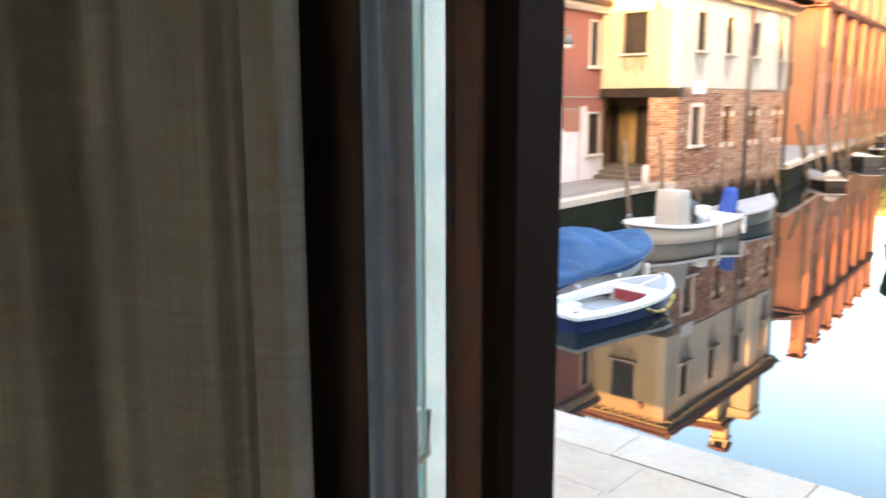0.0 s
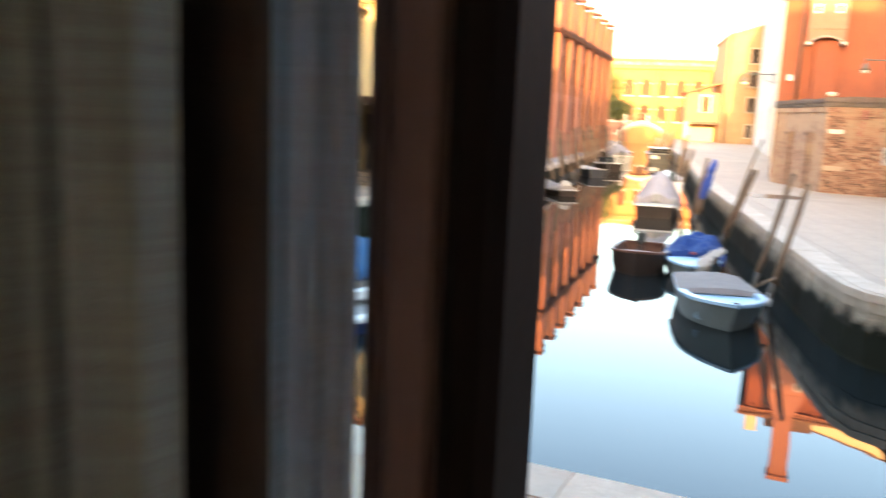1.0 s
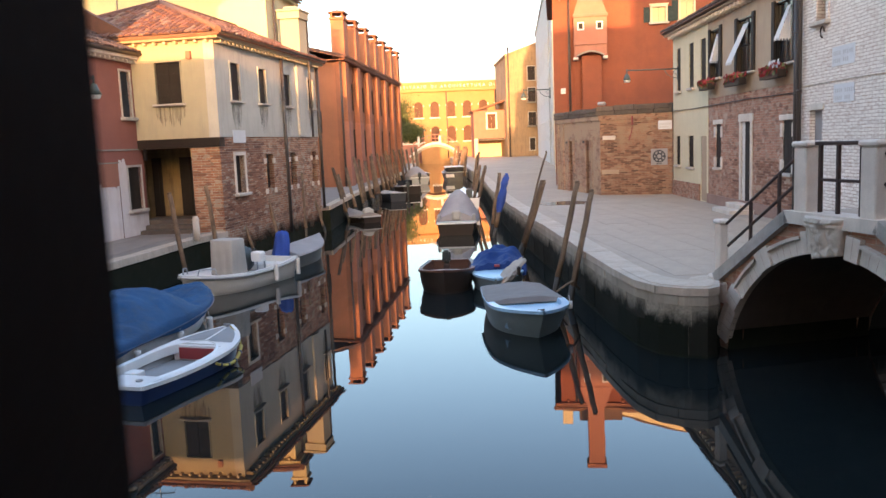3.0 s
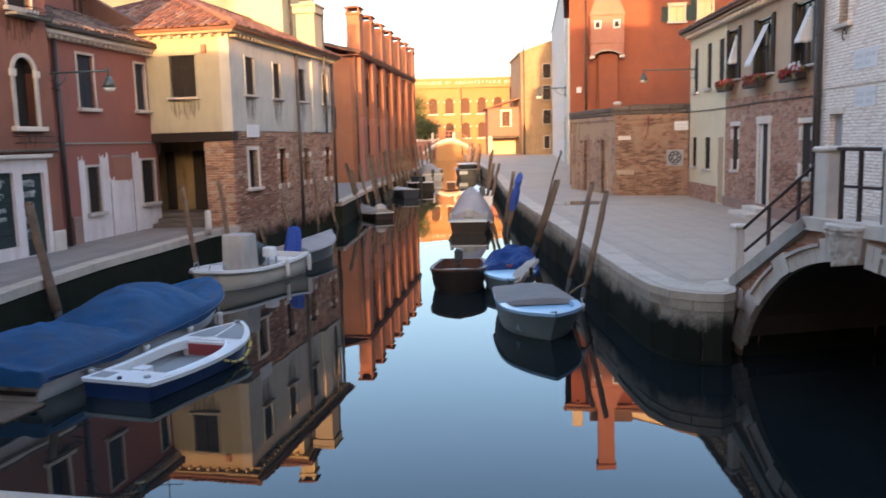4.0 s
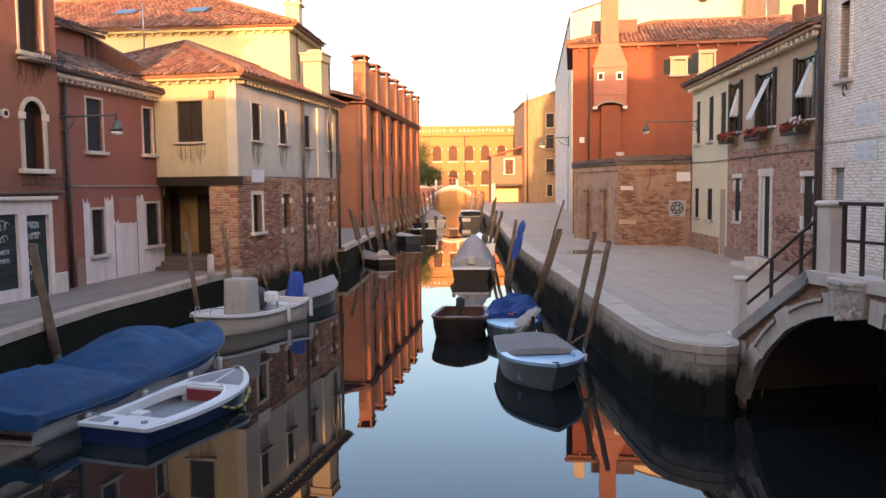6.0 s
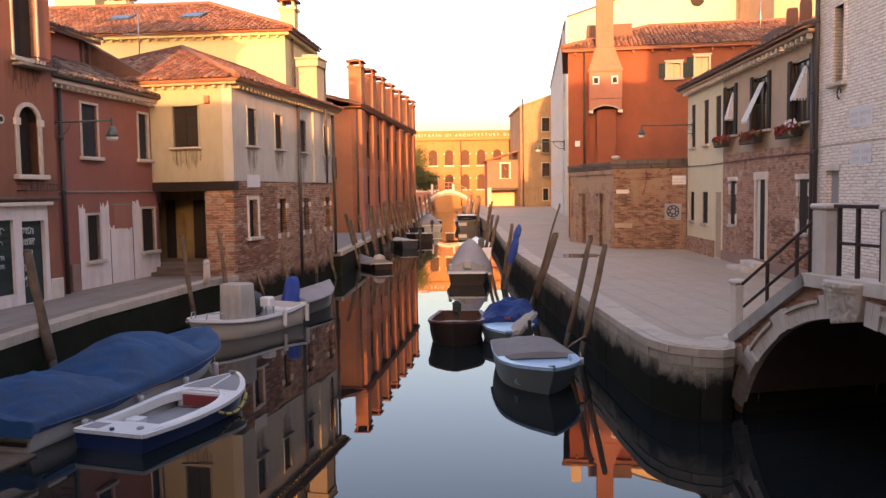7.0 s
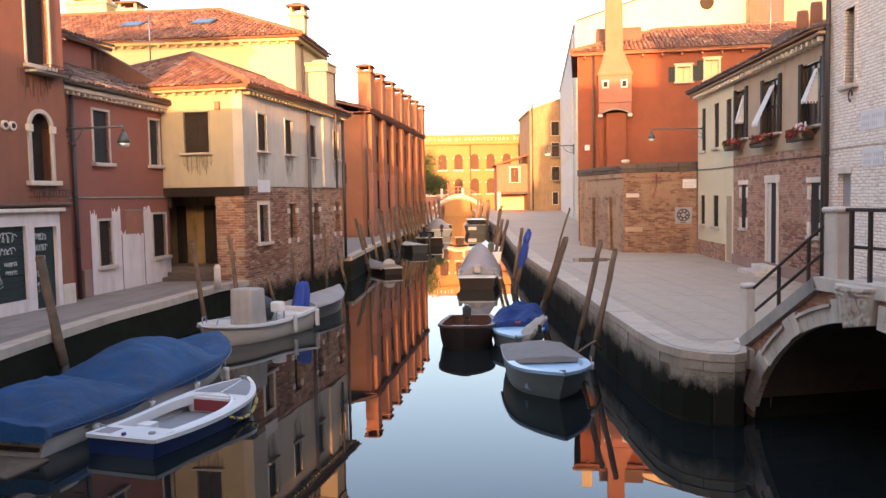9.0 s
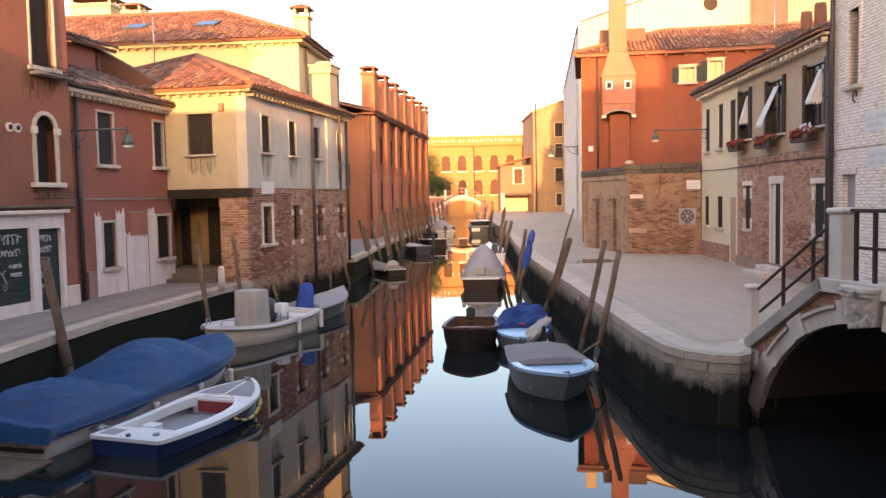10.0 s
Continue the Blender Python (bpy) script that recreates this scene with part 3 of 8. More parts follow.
def drain(parent, x, z0, z1, y=-0.09, r=0.055, mat="pipe"):
    bm = rod(bmesh.new(), [(x, y, z0), (x, y, z1)], r, sides=10)
    p = part("drain_pipe", bm, mat, parent)
    for k in range(1, 4):
        z = z0 + (z1 - z0) * k / 4
        part("pipe_clip", rod(bmesh.new(), [(x, y, z), (x, y, z + 0.05)], r + 0.012, sides=10), mat, p)
    return p


def chimney(parent, x0, x1, y0, y1, z0, z1, mat="red", cap="tile"):
    """A square stack with a corbelled head and a tiled cap on small posts."""
    ch = part("chimney", boxed(x0, x1, y0, y1, z0, z1 - 0.55, 0.01), mat, parent)
    part("chimney_head", boxed(x0 - 0.07, x1 + 0.07, y0 - 0.07, y1 + 0.07, z1 - 0.55, z1 - 0.42, 0.015), mat, ch)
    for x in (x0 + 0.08, (x0 + x1) / 2, x1 - 0.08):
        for y in (y0 + 0.06, y1 - 0.06):
            part("chimney_post", boxed(x - 0.06, x + 0.06, y - 0.05, y + 0.05, z1 - 0.42, z1 - 0.2), mat, ch)
    bm = bmesh.new()
    b = [bm.verts.new(p) for p in ((x0 - 0.1, y0 - 0.1, z1 - 0.2), (x1 + 0.1, y0 - 0.1, z1 - 0.2), (x1 + 0.1, y1 + 0.1, z1 - 0.2), (x0 - 0.1, y1 + 0.1, z1 - 0.2))]
    c = [bm.verts.new((v.co.x, v.co.y, z1 - 0.13)) for v in b]
    ap = [bm.verts.new(((x0 + x1) / 2 + s, (y0 + y1) / 2, z1 + 0.02)) for s in (-0.12, 0.12)]
    bm.faces.new(b[::-1])
    for i in range(4):
        j = (i + 1) % 4
        bm.faces.new((b[i], b[j], c[j], c[i]))
    bm.faces.new((c[0], c[1], ap[1], ap[0]))
    bm.faces.new((c[1], c[2], ap[1]))
    bm.faces.new((c[2], c[3], ap[0], ap[1]))
    bm.faces.new((c[3], c[0], ap[0]))
    part("chimney_cap", bm, cap, ch)
    return ch


# ---- water, ground and quays ----
WATER = boxed(-400, 400, -200, 700, -0.02, 0.0)
tagged(part("water", WATER, "water"), "still dark green canal water mirroring houses and sky", "water", kind="structure")
tagged(part("ground", boxed(-2500, 2500, -2500, 2500, -2.2, -1.6), "algae"), "muddy canal bed reaching to the horizon", "ground", kind="structure")


def strip(bm, pts, off0, off1, z0, z1):
    """A band that follows the line pts, between two distances to its right, from z0 to z1."""
    ps = [Vector((p[0], p[1])) for p in pts]
    rows = []
    for i, p in enumerate(ps):
        d = (ps[min(i + 1, len(ps) - 1)] - ps[max(i - 1, 0)]).normalized()
        r = Vector((d.y, -d.x))
        a, b = p + r * off0, p + r * off1
        rows.append([bm.verts.new((q.x, q.y, z)) for q, z in ((a, z0), (b, z0), (b, z1), (a, z1))])
    for a, b in zip(rows, rows[1:]):
        for k in range(4):
            bm.faces.new((a[k], b[k], b[(k + 1) % 4], a[(k + 1) % 4]))
    bm.faces.new(rows[0])
    bm.faces.new(rows[-1][::-1])
    return bm


def resample(pts, step, rnd):
    """The line cut into pieces about step long; each piece keeps the corners that it passes."""
    ps = [Vector(p) for p in pts]
    pieces, piece, want, gone = [], [ps[0]], step * rnd.uniform(0.8, 1.2), 0.0
    for a, b in zip(ps, ps[1:]):
        seg, at = (b - a).length, 0.0
        while gone + seg - at >= want:
            at += want - gone
            q = a.lerp(b, at / seg)
            pieces.append(piece + [q])
            piece, gone, want = [q], 0.0, step * rnd.uniform(0.8, 1.2)
        gone += seg - at
        if (b - piece[-1]).length > 0.01:
            piece = piece + [b]
    if len(piece) > 1:
        pieces.append(piece)
    return pieces


def quay(name, line, land, z, label, seed, course=True, paved="paving"):
    """Paved land behind a quay line, its facing, and the coping laid stone by stone."""
    rnd = random.Random(seed)
    top = tagged(part(name, prism(bmesh.new(), line + land, -1.6, z - 0.0025), paved), label, "pavement", kind="structure")
    part("quay_facing", strip(bmesh.new(), line, -0.04, 0.3, -1.6, 0.04 if course else z - 0.172), "algae", top, "dark algae-covered lower quay wall")
    ledge = 0.10 if z == QUAY_R else 0.0
    for q in resample(line, 1.15, rnd):
        q[0], q[-1] = q[0] + (q[1] - q[0]).normalized() * 0.005, q[-1] + (q[-2] - q[-1]).normalized() * 0.005
        part("coping_stone", strip(bmesh.new(), q, -0.07 + rnd.uniform(-0.012, 0.012), 0.16 if q[0].y < 11.7 and z == QUAY_R else 0.27 if z == QUAY_L else 0.40, z - 0.15 + 0.4 * ledge, z + rnd.uniform(0.001, 0.009)), "coping", top)
    for q in resample(line, 0.95, rnd) if ledge else ():
        if q[0].y < 45:
            q[0], q[-1] = q[0] + (q[1] - q[0]).normalized() * 0.006, q[-1] + (q[-2] - q[-1]).normalized() * 0.006
            part("ledge_stone", strip(bmesh.new(), q, -0.052 + rnd.uniform(-0.014, 0.014), 0.3, z - 0.15 - ledge, z - 0.116 + rnd.uniform(-0.006, 0.0)), "stone_edge", top, "worn tan edge stone")
    for row, (z0, z1, out) in enumerate(((0.45, z - 0.155 - ledge, -0.04), (0.02, 0.446, -0.03))) if course else ():
        for q in resample(line, 0.85, rnd):
            if q[0].y > 60:
                continue
            q[0], q[-1] = q[0] + (q[1] - q[0]).normalized() * 0.003, q[-1] + (q[-2] - q[-1]).normalized() * 0.003
            part("wall_stone", strip(bmesh.new(), q, out + rnd.uniform(-0.008, 0.008), 0.3, z0, z1), "quay_stone", top)
    return top


QUAY_R, QUAY_L, QUAY_OWN = 1.0, 0.95, 0.78
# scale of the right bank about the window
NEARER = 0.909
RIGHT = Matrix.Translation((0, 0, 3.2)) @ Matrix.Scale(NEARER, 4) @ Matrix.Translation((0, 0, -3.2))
LINE_R = [(21.8, 15.1), (4.70, 11.66), (4.24, 11.45), (4.08, 10.98), (3.93, 10.88), (3.66, 10.98), (3.38, 11.25), (3.22, 11.77), (3.154, 12.9), (3.145, 15.45), (3.163, 18.2), (3.136, 22.7), (3.11, 27.3), (3.27, 34.9), (3.82, 47.3), (4.18, 60.9), (4.7, 95), (5.2, 129)]
LINE_L = [(0.2, 129), (-0.1, 95), (-1.0, 70), (-1.9, 56), (-3.1, 39), (-3.45, 31.2)]
LINE_L2 = [(-5.42, 22.75), (-5.85, 21.4), (-6.28, 18.4), (-6.66, 16.2), (-6.8, 14.1), (-6.87, 12.4), (-6.95, 6.5)]
LINE_OWN = [(-6.95, 6.28), (-3.26, 5.53), (-2.1, 5.26), (-0.9, 5.02), (0.2, 4.78), (1.3, 4.5), (6.2, 3.4), (24, 7.4)]
quay("pavement_right_bank", LINE_R, [(60, 129), (60, 15.0)], QUAY_R, "grey stone quay paving with white limestone edge", 3)
part("corner_slab", prism(bmesh.new(), [(4.26, 11.42), (4.21, 11.38), (4.05, 11.0), (3.93, 10.92), (3.67, 11.02), (3.42, 11.27), (3.30, 11.55), (3.26, 12.0), (3.22, 12.9), (3.55, 12.9), (3.57, 12.4), (3.63, 11.98), (3.76, 11.66), (3.98, 11.48)], QUAY_R - 0.12, QUAY_R + 0.012), "coping", bpy.data.objects["pavement_right_bank"])
quay("pavement_left_bank", LINE_L2, [(-30, 6.5), (-30, 22.75)], QUAY_L, "grey stone quay paving before the left houses", 4, False, "paving_dark")
quay("pavement_far_left", LINE_L, [(-30, 31.2), (-30, 129)], QUAY_L, "grey stone quay paving along the red house", 5, False, "paving_dark")
part("quay_end", boxed(-9.0, -3.42, 31.10, 31.19, -1.6, QUAY_L - 0.17), "algae", bpy.data.objects["pavement_far_left"])
quay("pavement_near", LINE_OWN, [(24, -30), (-30, -30), (-30, 6.28)], QUAY_OWN, "pale stone quay paving below the window", 6)


# ---- house frames: x along the front, y into the house, z up ----
def frame_at(x, y, turn):
    return pose(x, y, 0, 0, 0, turn)

bol = thing("stone_bollard", pose(-5.66, 20.61, QUAY_L), "short white stone bollard at the quay's edge", "bollard")
part("shaft", rod(bmesh.new(), [(0, 0, -0.01), (0, 0, 0.52)], 0.095, 0.08, sides=14), "stone", bol)
part("head", rod(bmesh.new(), [(0, 0, 0.522), (0, 0, 0.56), (0, 0, 0.62)], 0.098, 0.06, sides=14), "stone", bol)


def closed_back(parent, x0, x1, y0, y1, z0, z1, mat):
    """The other walls of a house, so that it is shut all round."""
    for a in ((x0, x0 + 0.3, y0 + 0.002, y1, z0, z1), (x1 - 0.3, x1, y0 + 0.002, y1, z0, z1), (x0 + 0.302, x1 - 0.302, y1 - 0.3, y1, z0, z1)):
        part("wall", boxed(*a), mat, parent)


# orange house with the shop front
def orange_house():
    h = thing("orange_house", frame_at(-8.83, 15.99, 77.9), "orange plastered house with white shop front at street level", "house")
    X0, X1, TOP = -5.0, 2.48, 10.0
    shop, door, arch, tall = (-0.65, 1.0, 1.2, 2.74), (1.25, 1.95, 0.95, 2.70), (1.30, 1.92, 3.68, 5.12), (1.31, 2.02, 6.12, 8.0)
    part("wall", holed_wall(bmesh.new(), X0, X1, 3.12, TOP, [arch, tall, (-1.2, -0.6, 3.7, 5.1), (-1.2, -0.6, 6.1, 8.0)]), "orange", h)
    part("shop_wall", holed_wall(bmesh.new(), X0, 2.07, 0.9, 3.10, [shop, door], y=-0.03), "peel", h, "dirty white plaster shop front")
    part("corner_wall", boxed(2.074, X1, 0.0, 0.3, 0.9, 3.118), "orange", h)
    closed_back(h, X0, X1, 0.302, 7, 0.9, TOP, "orange")
    part("ledge", boxed(X0, X1 + 0.02, -0.08, 0.0, 3.15, 3.21, 0.01), "cap_dark", h)
    part("shop_lintel", boxed(X0, 2.12, -0.16, -0.034, 3.02, 3.10, 0.01), "stone", h)
    part("corner_block", boxed(2.08, 2.50, -0.05, -0.002, 0.9, 1.40, 0.02), "stone", h)
    # rolled shop shutter with spray paint
    sh = part("roller_shutter", boxed(-0.65, 1.0, 0.062, 0.09, 1.2, 2.74), "green_shutter", h, "dark green metal roller shutter with graffiti")
    for k in range(12):
        z = 1.2 + k * 0.13
        part("slat", boxed(-0.65, 1.0, 0.04, 0.061, z + 0.004, z + 0.124, 0.008), "green_shutter", sh)
    rnd = random.Random(5)

    def scrawl(parent, x, z, w, tall, turns, y, seed):
        """One sprayed line with loops."""
        r = random.Random(seed)
        ph, n = r.uniform(0, 6), int(9 * turns) + 4
        pts = [(x + w * i / n + r.uniform(-0.3, 0.3) * w / max(turns, 1) + 0.35 * w / max(turns, 1) * math.sin(ph + 6.28 * turns * i / n), y, z + tall * (0.5 + 0.42 * math.cos(ph + 6.28 * turns * i / n + r.uniform(-1.1, 1.1)))) for i in range(n + 1)]
        part("graffiti", rod(bmesh.new(), pts, 0.011, sides=4), "graffiti", parent)

    for k, q in enumerate(((-0.55, 2.42, 0.5, 0.22, 4), (0.0, 2.40, 0.75, 0.24, 6), (-0.5, 2.20, 0.6, 0.16, 5), (0.1, 2.16, 0.6, 0.16, 6), (-0.05, 1.45, 0.42, 0.5, 1.6), (0.42, 1.92, 0.34, 0.10, 5), (0.45, 1.74, 0.32, 0.10, 5), (-0.6, 1.95, 0.35, 0.14, 3))):
        scrawl(sh, *q, 0.034, k)
    d = part("door", boxed(1.255, 1.945, 0.06, 0.10, 0.95, 2.695), "green_shutter", h, "dark green panelled door with graffiti")
    for z0, z1 in ((1.05, 1.5), (1.58, 2.05), (2.13, 2.6)):
        for x0, x1 in ((1.29, 1.57), (1.63, 1.91)):
            part("door_panel", boxed(x0, x1, 0.045, 0.059, z0, z1, 0.006), "green_shutter", d)
    for k, q in enumerate(((1.27, 2.40, 0.42, 0.18, 6), (1.29, 2.18, 0.40, 0.16, 7), (1.30, 1.90, 0.36, 0.2, 4), (1.28, 1.62, 0.4, 0.18, 5), (1.3, 1.3, 0.3, 0.25, 3))):
        scrawl(d, *q, 0.040, 20 + k)
    rain_stain(h, 1.22, 2.05, 3.60, 0.42, 5, "soot_run")
    rain_stain(h, 1.0, 2.1, 6.0, 0.8, 6, "soot_run")
    # arched window with its stone surround
    x0, x1, z0, zs = 1.30, 1.92, 3.68, 4.81
    ins, outs = arch_pts(x0, x1, z0, zs), arch_pts(x0 - 0.085, x1 + 0.085, z0, zs)
    w = part("arched_window", ring_frame(bmesh.new(), outs, ins, -0.05, 0.02), "surround", h)
    bm = bmesh.new()
    back = [(x, 0.2, z) for x, z in ins]
    quad(bm, *back)
    for (a, b), (c, e) in zip(ins, ins[1:]):
        quad(bm, (a, 0.0, b), (c, 0.0, e), (c, 0.2, e), (a, 0.2, b))
    part("shutter", bm, "shutter", w)
    bm = bmesh.new()
    n = 10
    r, c = (x1 - x0) / 2, (x0 + x1) / 2
    for i in range(n):
        a0, a1 = math.pi * i / n, math.pi * (i + 1) / n
        pts = [(c - r * math.cos(a0), zs + r * math.sin(a0)), (c - r * math.cos(a1), zs + r * math.sin(a1))]
        quad(bm, (pts[0][0], 0.001, pts[0][1]), (pts[1][0], 0.001, pts[1][1]), (pts[1][0], 0.001, 5.12), (pts[0][0], 0.001, 5.12))
    part("spandrel", bm, "orange", w)
    for x in (x0 - 0.13, x1 - 0.03):
        part("impost", boxed(x, x + 0.16, -0.08, 0.0, zs - 0.1, zs + 0.05, 0.01), "stone", w)
    part("sill", boxed(x0 - 0.18, x1 + 0.18, -0.14, 0.1, z0 - 0.10, z0, 0.01), "stone", w)
    planter(h, x0 - 0.1, x1 + 0.22, z0 - 0.34, -0.30)
    tw = window(h, 1.31, 2.02, 6.12, 8.0, leaf="shutter", w=0.05)
    part("balcony_shelf", boxed(1.22, 2.25, -0.30, -0.02, 5.93, 5.99), "stone_dark", tw)
    planter(h, 1.5, 2.3, 5.98, -0.34)
    for x in (0.56, 0.78):
        v = part("vent", rod(bmesh.new(), [(x, -0.05, 4.785), (x, 0.0, 4.785)], 0.095, sides=16), "stone", h)
        part("vent_hole", rod(bmesh.new(), [(x, -0.056, 4.785), (x, -0.05, 4.785)], 0.055, sides=16), "dark", v)
    slab = bmesh.new()
    slope(slab, (X0 - 0.3, -0.4, TOP), (X1 + 0.3, -0.4, TOP), (X1 + 0.3, 3.5, TOP + 1.4), (X0 - 0.3, 3.5, TOP + 1.4))
    slope(slab, (X1 + 0.3, 7.3, TOP), (X0 - 0.3, 7.3, TOP), (X0 - 0.3, 3.5, TOP + 1.4), (X1 + 0.3, 3.5, TOP + 1.4))
    part("roof", slab, "tile_old", h)
    return h


def planter(parent, x0, x1, z, y, mat="iron"):
    """An iron basket below a window."""
    bm = bmesh.new()
    for zz in (z, z + 0.14):
        rod(bm, [(x0, y, zz), (x1, y, zz)], 0.012, sides=6)
        for x in (x0, x1):
            rod(bm, [(x, y, zz), (x, 0, zz)], 0.012, sides=6)
    n = max(3, int((x1 - x0) / 0.1))
    for k in range(n + 1):
        x = x0 + (x1 - x0) * k / n
        rod(bm, [(x, y, z), (x, y - 0.03, z + 0.07), (x, y, z + 0.14)], 0.008, sides=5)
    return part("window_basket", bm, mat, parent)


def street_lamp(m, reach, label):
    """An iron arm on a wall that carries a hooded lamp. The wall is at x = 0, the arm points along x."""
    l = thing("street_lamp", m, label, "lamp")
    bm = rod(bmesh.new(), [(0, 0, 0), (reach, 0, 0.0)], 0.022, sides=8)
    part("arm", bm, "lamp_green", l)
    bm = rod(bmesh.new(), [(0.0, 0, -0.34), (0.25, 0, -0.30), (0.42, 0, -0.18), (0.5, 0, -0.02)], 0.014, sides=6)
    rod(bm, [(0.05, 0, -0.02), (0.2, 0, -0.12), (0.05, 0, -0.2)], 0.012, sides=6)
    part("scroll", bm, "lamp_green", l)
    part("wall_plate", boxed(-0.03, 0.02, -0.05, 0.05, -0.42, 0.08, 0.01), "lamp_green", l)
    part("stem", rod(bmesh.new(), [(reach - 0.02, 0, 0.06), (reach - 0.02, 0, -0.14)], 0.022, sides=8), "lamp_green", l)
    bm = rod(bmesh.new(), [(reach - 0.02, 0, -0.12), (reach - 0.02, 0, -0.24), (reach - 0.02, 0, -0.36)], 0.05, 0.15, sides=14)
    part("shade", bm, "lamp_green", l)
    part("bulb_glass", rod(bmesh.new(), [(reach - 0.02, 0, -0.355), (reach - 0.02, 0, -0.44)], 0.135, 0.10, sides=14), "lamp_white", l)
    return l


def pink_house():
    h = thing("pink_house", frame_at(-8.43, 19.57, 80.1), "dusky pink plastered house with white paint peeling at its base", "house")
    X0, X1, TOP = -1.15, 3.93, 5.72
    u1, u2, w1, w2 = (0.38, 1.04, 4.17, 5.44), (3.0, 3.50, 4.20, 5.44), (0.43, 0.95, 1.63, 2.74), (2.99, 3.68, 1.67, 2.84)
    part("wall", holed_wall(bmesh.new(), X0, X1, 0.9, TOP, [u1, u2, w1, w2]), "pink", h)
    closed_back(h, X0, X1, 0.302, 6.5, 0.9, TOP, "pink")
    for w in (u1, u2):
        window(h, *w, leaf="blue_shutter", w=0.055, deep=0.06)
    for w in (w1, w2):
        window(h, *w, leaf="shutter", w=0.06, deep=0.06)
    # remains of white plaster with ragged tops
    rnd = random.Random(11)
    for a, b, hi, n in ((0.10, 0.37, 2.98, 7), (1.01, 1.40, 2.98, 9), (2.50, 2.93, 2.98, 7), (1.40, 2.50, 2.38, 16), (0.37, 1.01, 1.555, 8), (2.93, 3.92, 1.595, 12)):
        bm = bmesh.new()
        n *= 3
        tops = [hi + (0.20 if hi > 1.8 else 0.015) * noise.noise(Vector((a * 7 + i * 0.21, hi, 1.5))) + (0.05 if hi > 1.8 else 0.0) * noise.noise(Vector((a * 5 + i * 0.6, hi, 7.5))) for i in range(n + 1)]
        xs = [a + (b - a) * i / n for i in range(n + 1)]
        for i in range(n):
            quad(bm, (xs[i], -0.012, 0.95), (xs[i + 1], -0.012, 0.95), (xs[i + 1], -0.012, tops[i + 1]), (xs[i], -0.012, tops[i]))
            quad(bm, (xs[i], -0.012, tops[i]), (xs[i + 1], -0.012, tops[i + 1]), (xs[i + 1], 0, tops[i + 1]), (xs[i], 0, tops[i]))
        part("peeling_plaster", bm, "peel", h, "peeling white plaster patch")
    for x in (1.41, 2.49):
        part("doorway_seam", boxed(x, x + 0.022, -0.020, -0.0125, 0.95, 2.36), "umber", h)
    # walled-up doorway
    part("blocked_doorway", boxed(1.62, 2.50, -0.02, -0.002, 2.36, 2.96), "rose", h)
    part("doorway_frame", boxed(1.58, 2.54, -0.035, -0.004, 2.965, 3.0), "stone_dark", h)
    part("stone_base", boxed(-0.3, 0.02, -0.06, -0.002, 0.9, 1.6, 0.02), "low_wall", h)
    part("moulding", boxed(X0, X1, -0.03, -0.002, 3.30, 3.34), "stone_dark", h)
    part("cornice", boxed(X0, X1 + 0.05, -0.24, 0.0, 5.76, 5.88, 0.02), "stone", h)
    dentils(h, X0, X1, 5.755, step=0.22, size=(0.07, 0.13, 0.08))
    drain(h, -0.55, 0.95, 5.7)
    drain(h, 3.86, 3.0, 5.7)
    part("gutter", rod(bmesh.new(), [(X0, -0.30, 5.92), (X1, -0.30, 5.92)], 0.06), "pipe", h)
    bm = bmesh.new()
    slope(bm, (X0, -0.28, 5.93), (X1, -0.28, 5.93), (X1, 3.2, 7.46), (X0, 3.2, 7.46))
    slope(bm, (X1, 6.7, 5.93), (X0, 6.7, 5.93), (X0, 3.2, 7.46), (X1, 3.2, 7.46))
    roof = part("roof", bm, "tile_old", h)
    tagged(part("roof_tiles", tiles(bmesh.new(), (X0, -0.30, 5.93), (1, 0, 0), (0, 2.0, 0.88), 3.6 - X0, 0, 3.6 - X0, seed=2), "tile_old", roof), kind="stuff")
    # fire wall and the raised back storey
    bm = bmesh.new()
    slope(bm, (3.60, 0.02, 6.52), (3.88, 0.02, 6.52), (3.88, 2.64, 8.02), (3.60, 2.64, 8.02), 0.52)
    part("fire_wall", bm, "umber", h, "dark brown parapet wall between the roofs")
    part("back_storey", boxed(-1.1, 2.95, 1.6, 8.0, 5.9, 7.44), "pink", h)
    for x in (3.12, 3.42):
        part("loggia_post", boxed(x, x + 0.12, 1.62, 1.82, 6.4, 7.42), "umber", h)
    part("loggia_back", boxed(2.96, 3.58, 3.0, 3.2, 6.4, 7.42), "umber", h)
    bm = bmesh.new()
    slope(bm, (-1.12, 1.32, 7.50), (3.58, 1.32, 7.50), (3.58, 8.2, 9.6), (-1.12, 8.2, 9.6))
    back = part("back_roof", bm, "tile_old", h)
    tagged(part("roof_tiles", tiles(bmesh.new(), (-1.12, 1.30, 7.51), (1, 0, 0), (0, 3.0, 0.92), 4.7, 0, 4.7, seed=32), "tile_old", back), kind="stuff")
    return h


def rain_stain(parent, x0, x1, z, drop, seed, mat="stain"):
    """Dirt washed down a wall under a sill, in ragged runs."""
    rnd = random.Random(seed)
    bm = bmesh.new()
    n = 60
    low = [drop * (0.55 + 0.45 * noise.noise(Vector((i * 0.37, seed * 0.7, 2))) + 0.15 * rnd.random()) * (1 - abs(2 * i / n - 1) ** 4 * 0.6) for i in range(n + 1)]
    for i in range(n):
        a, b = x0 + (x1 - x0) * i / n, x0 + (x1 - x0) * (i + 1) / n
        if rnd.random() < 0.12:
            continue
        quad(bm, (a, -0.004, z - low[i]), (b, -0.004, z - low[i + 1]), (b, -0.004, z), (a, -0.004, z))
    part("rain_stain", bm, mat, parent, "dark rain stain under the sill")


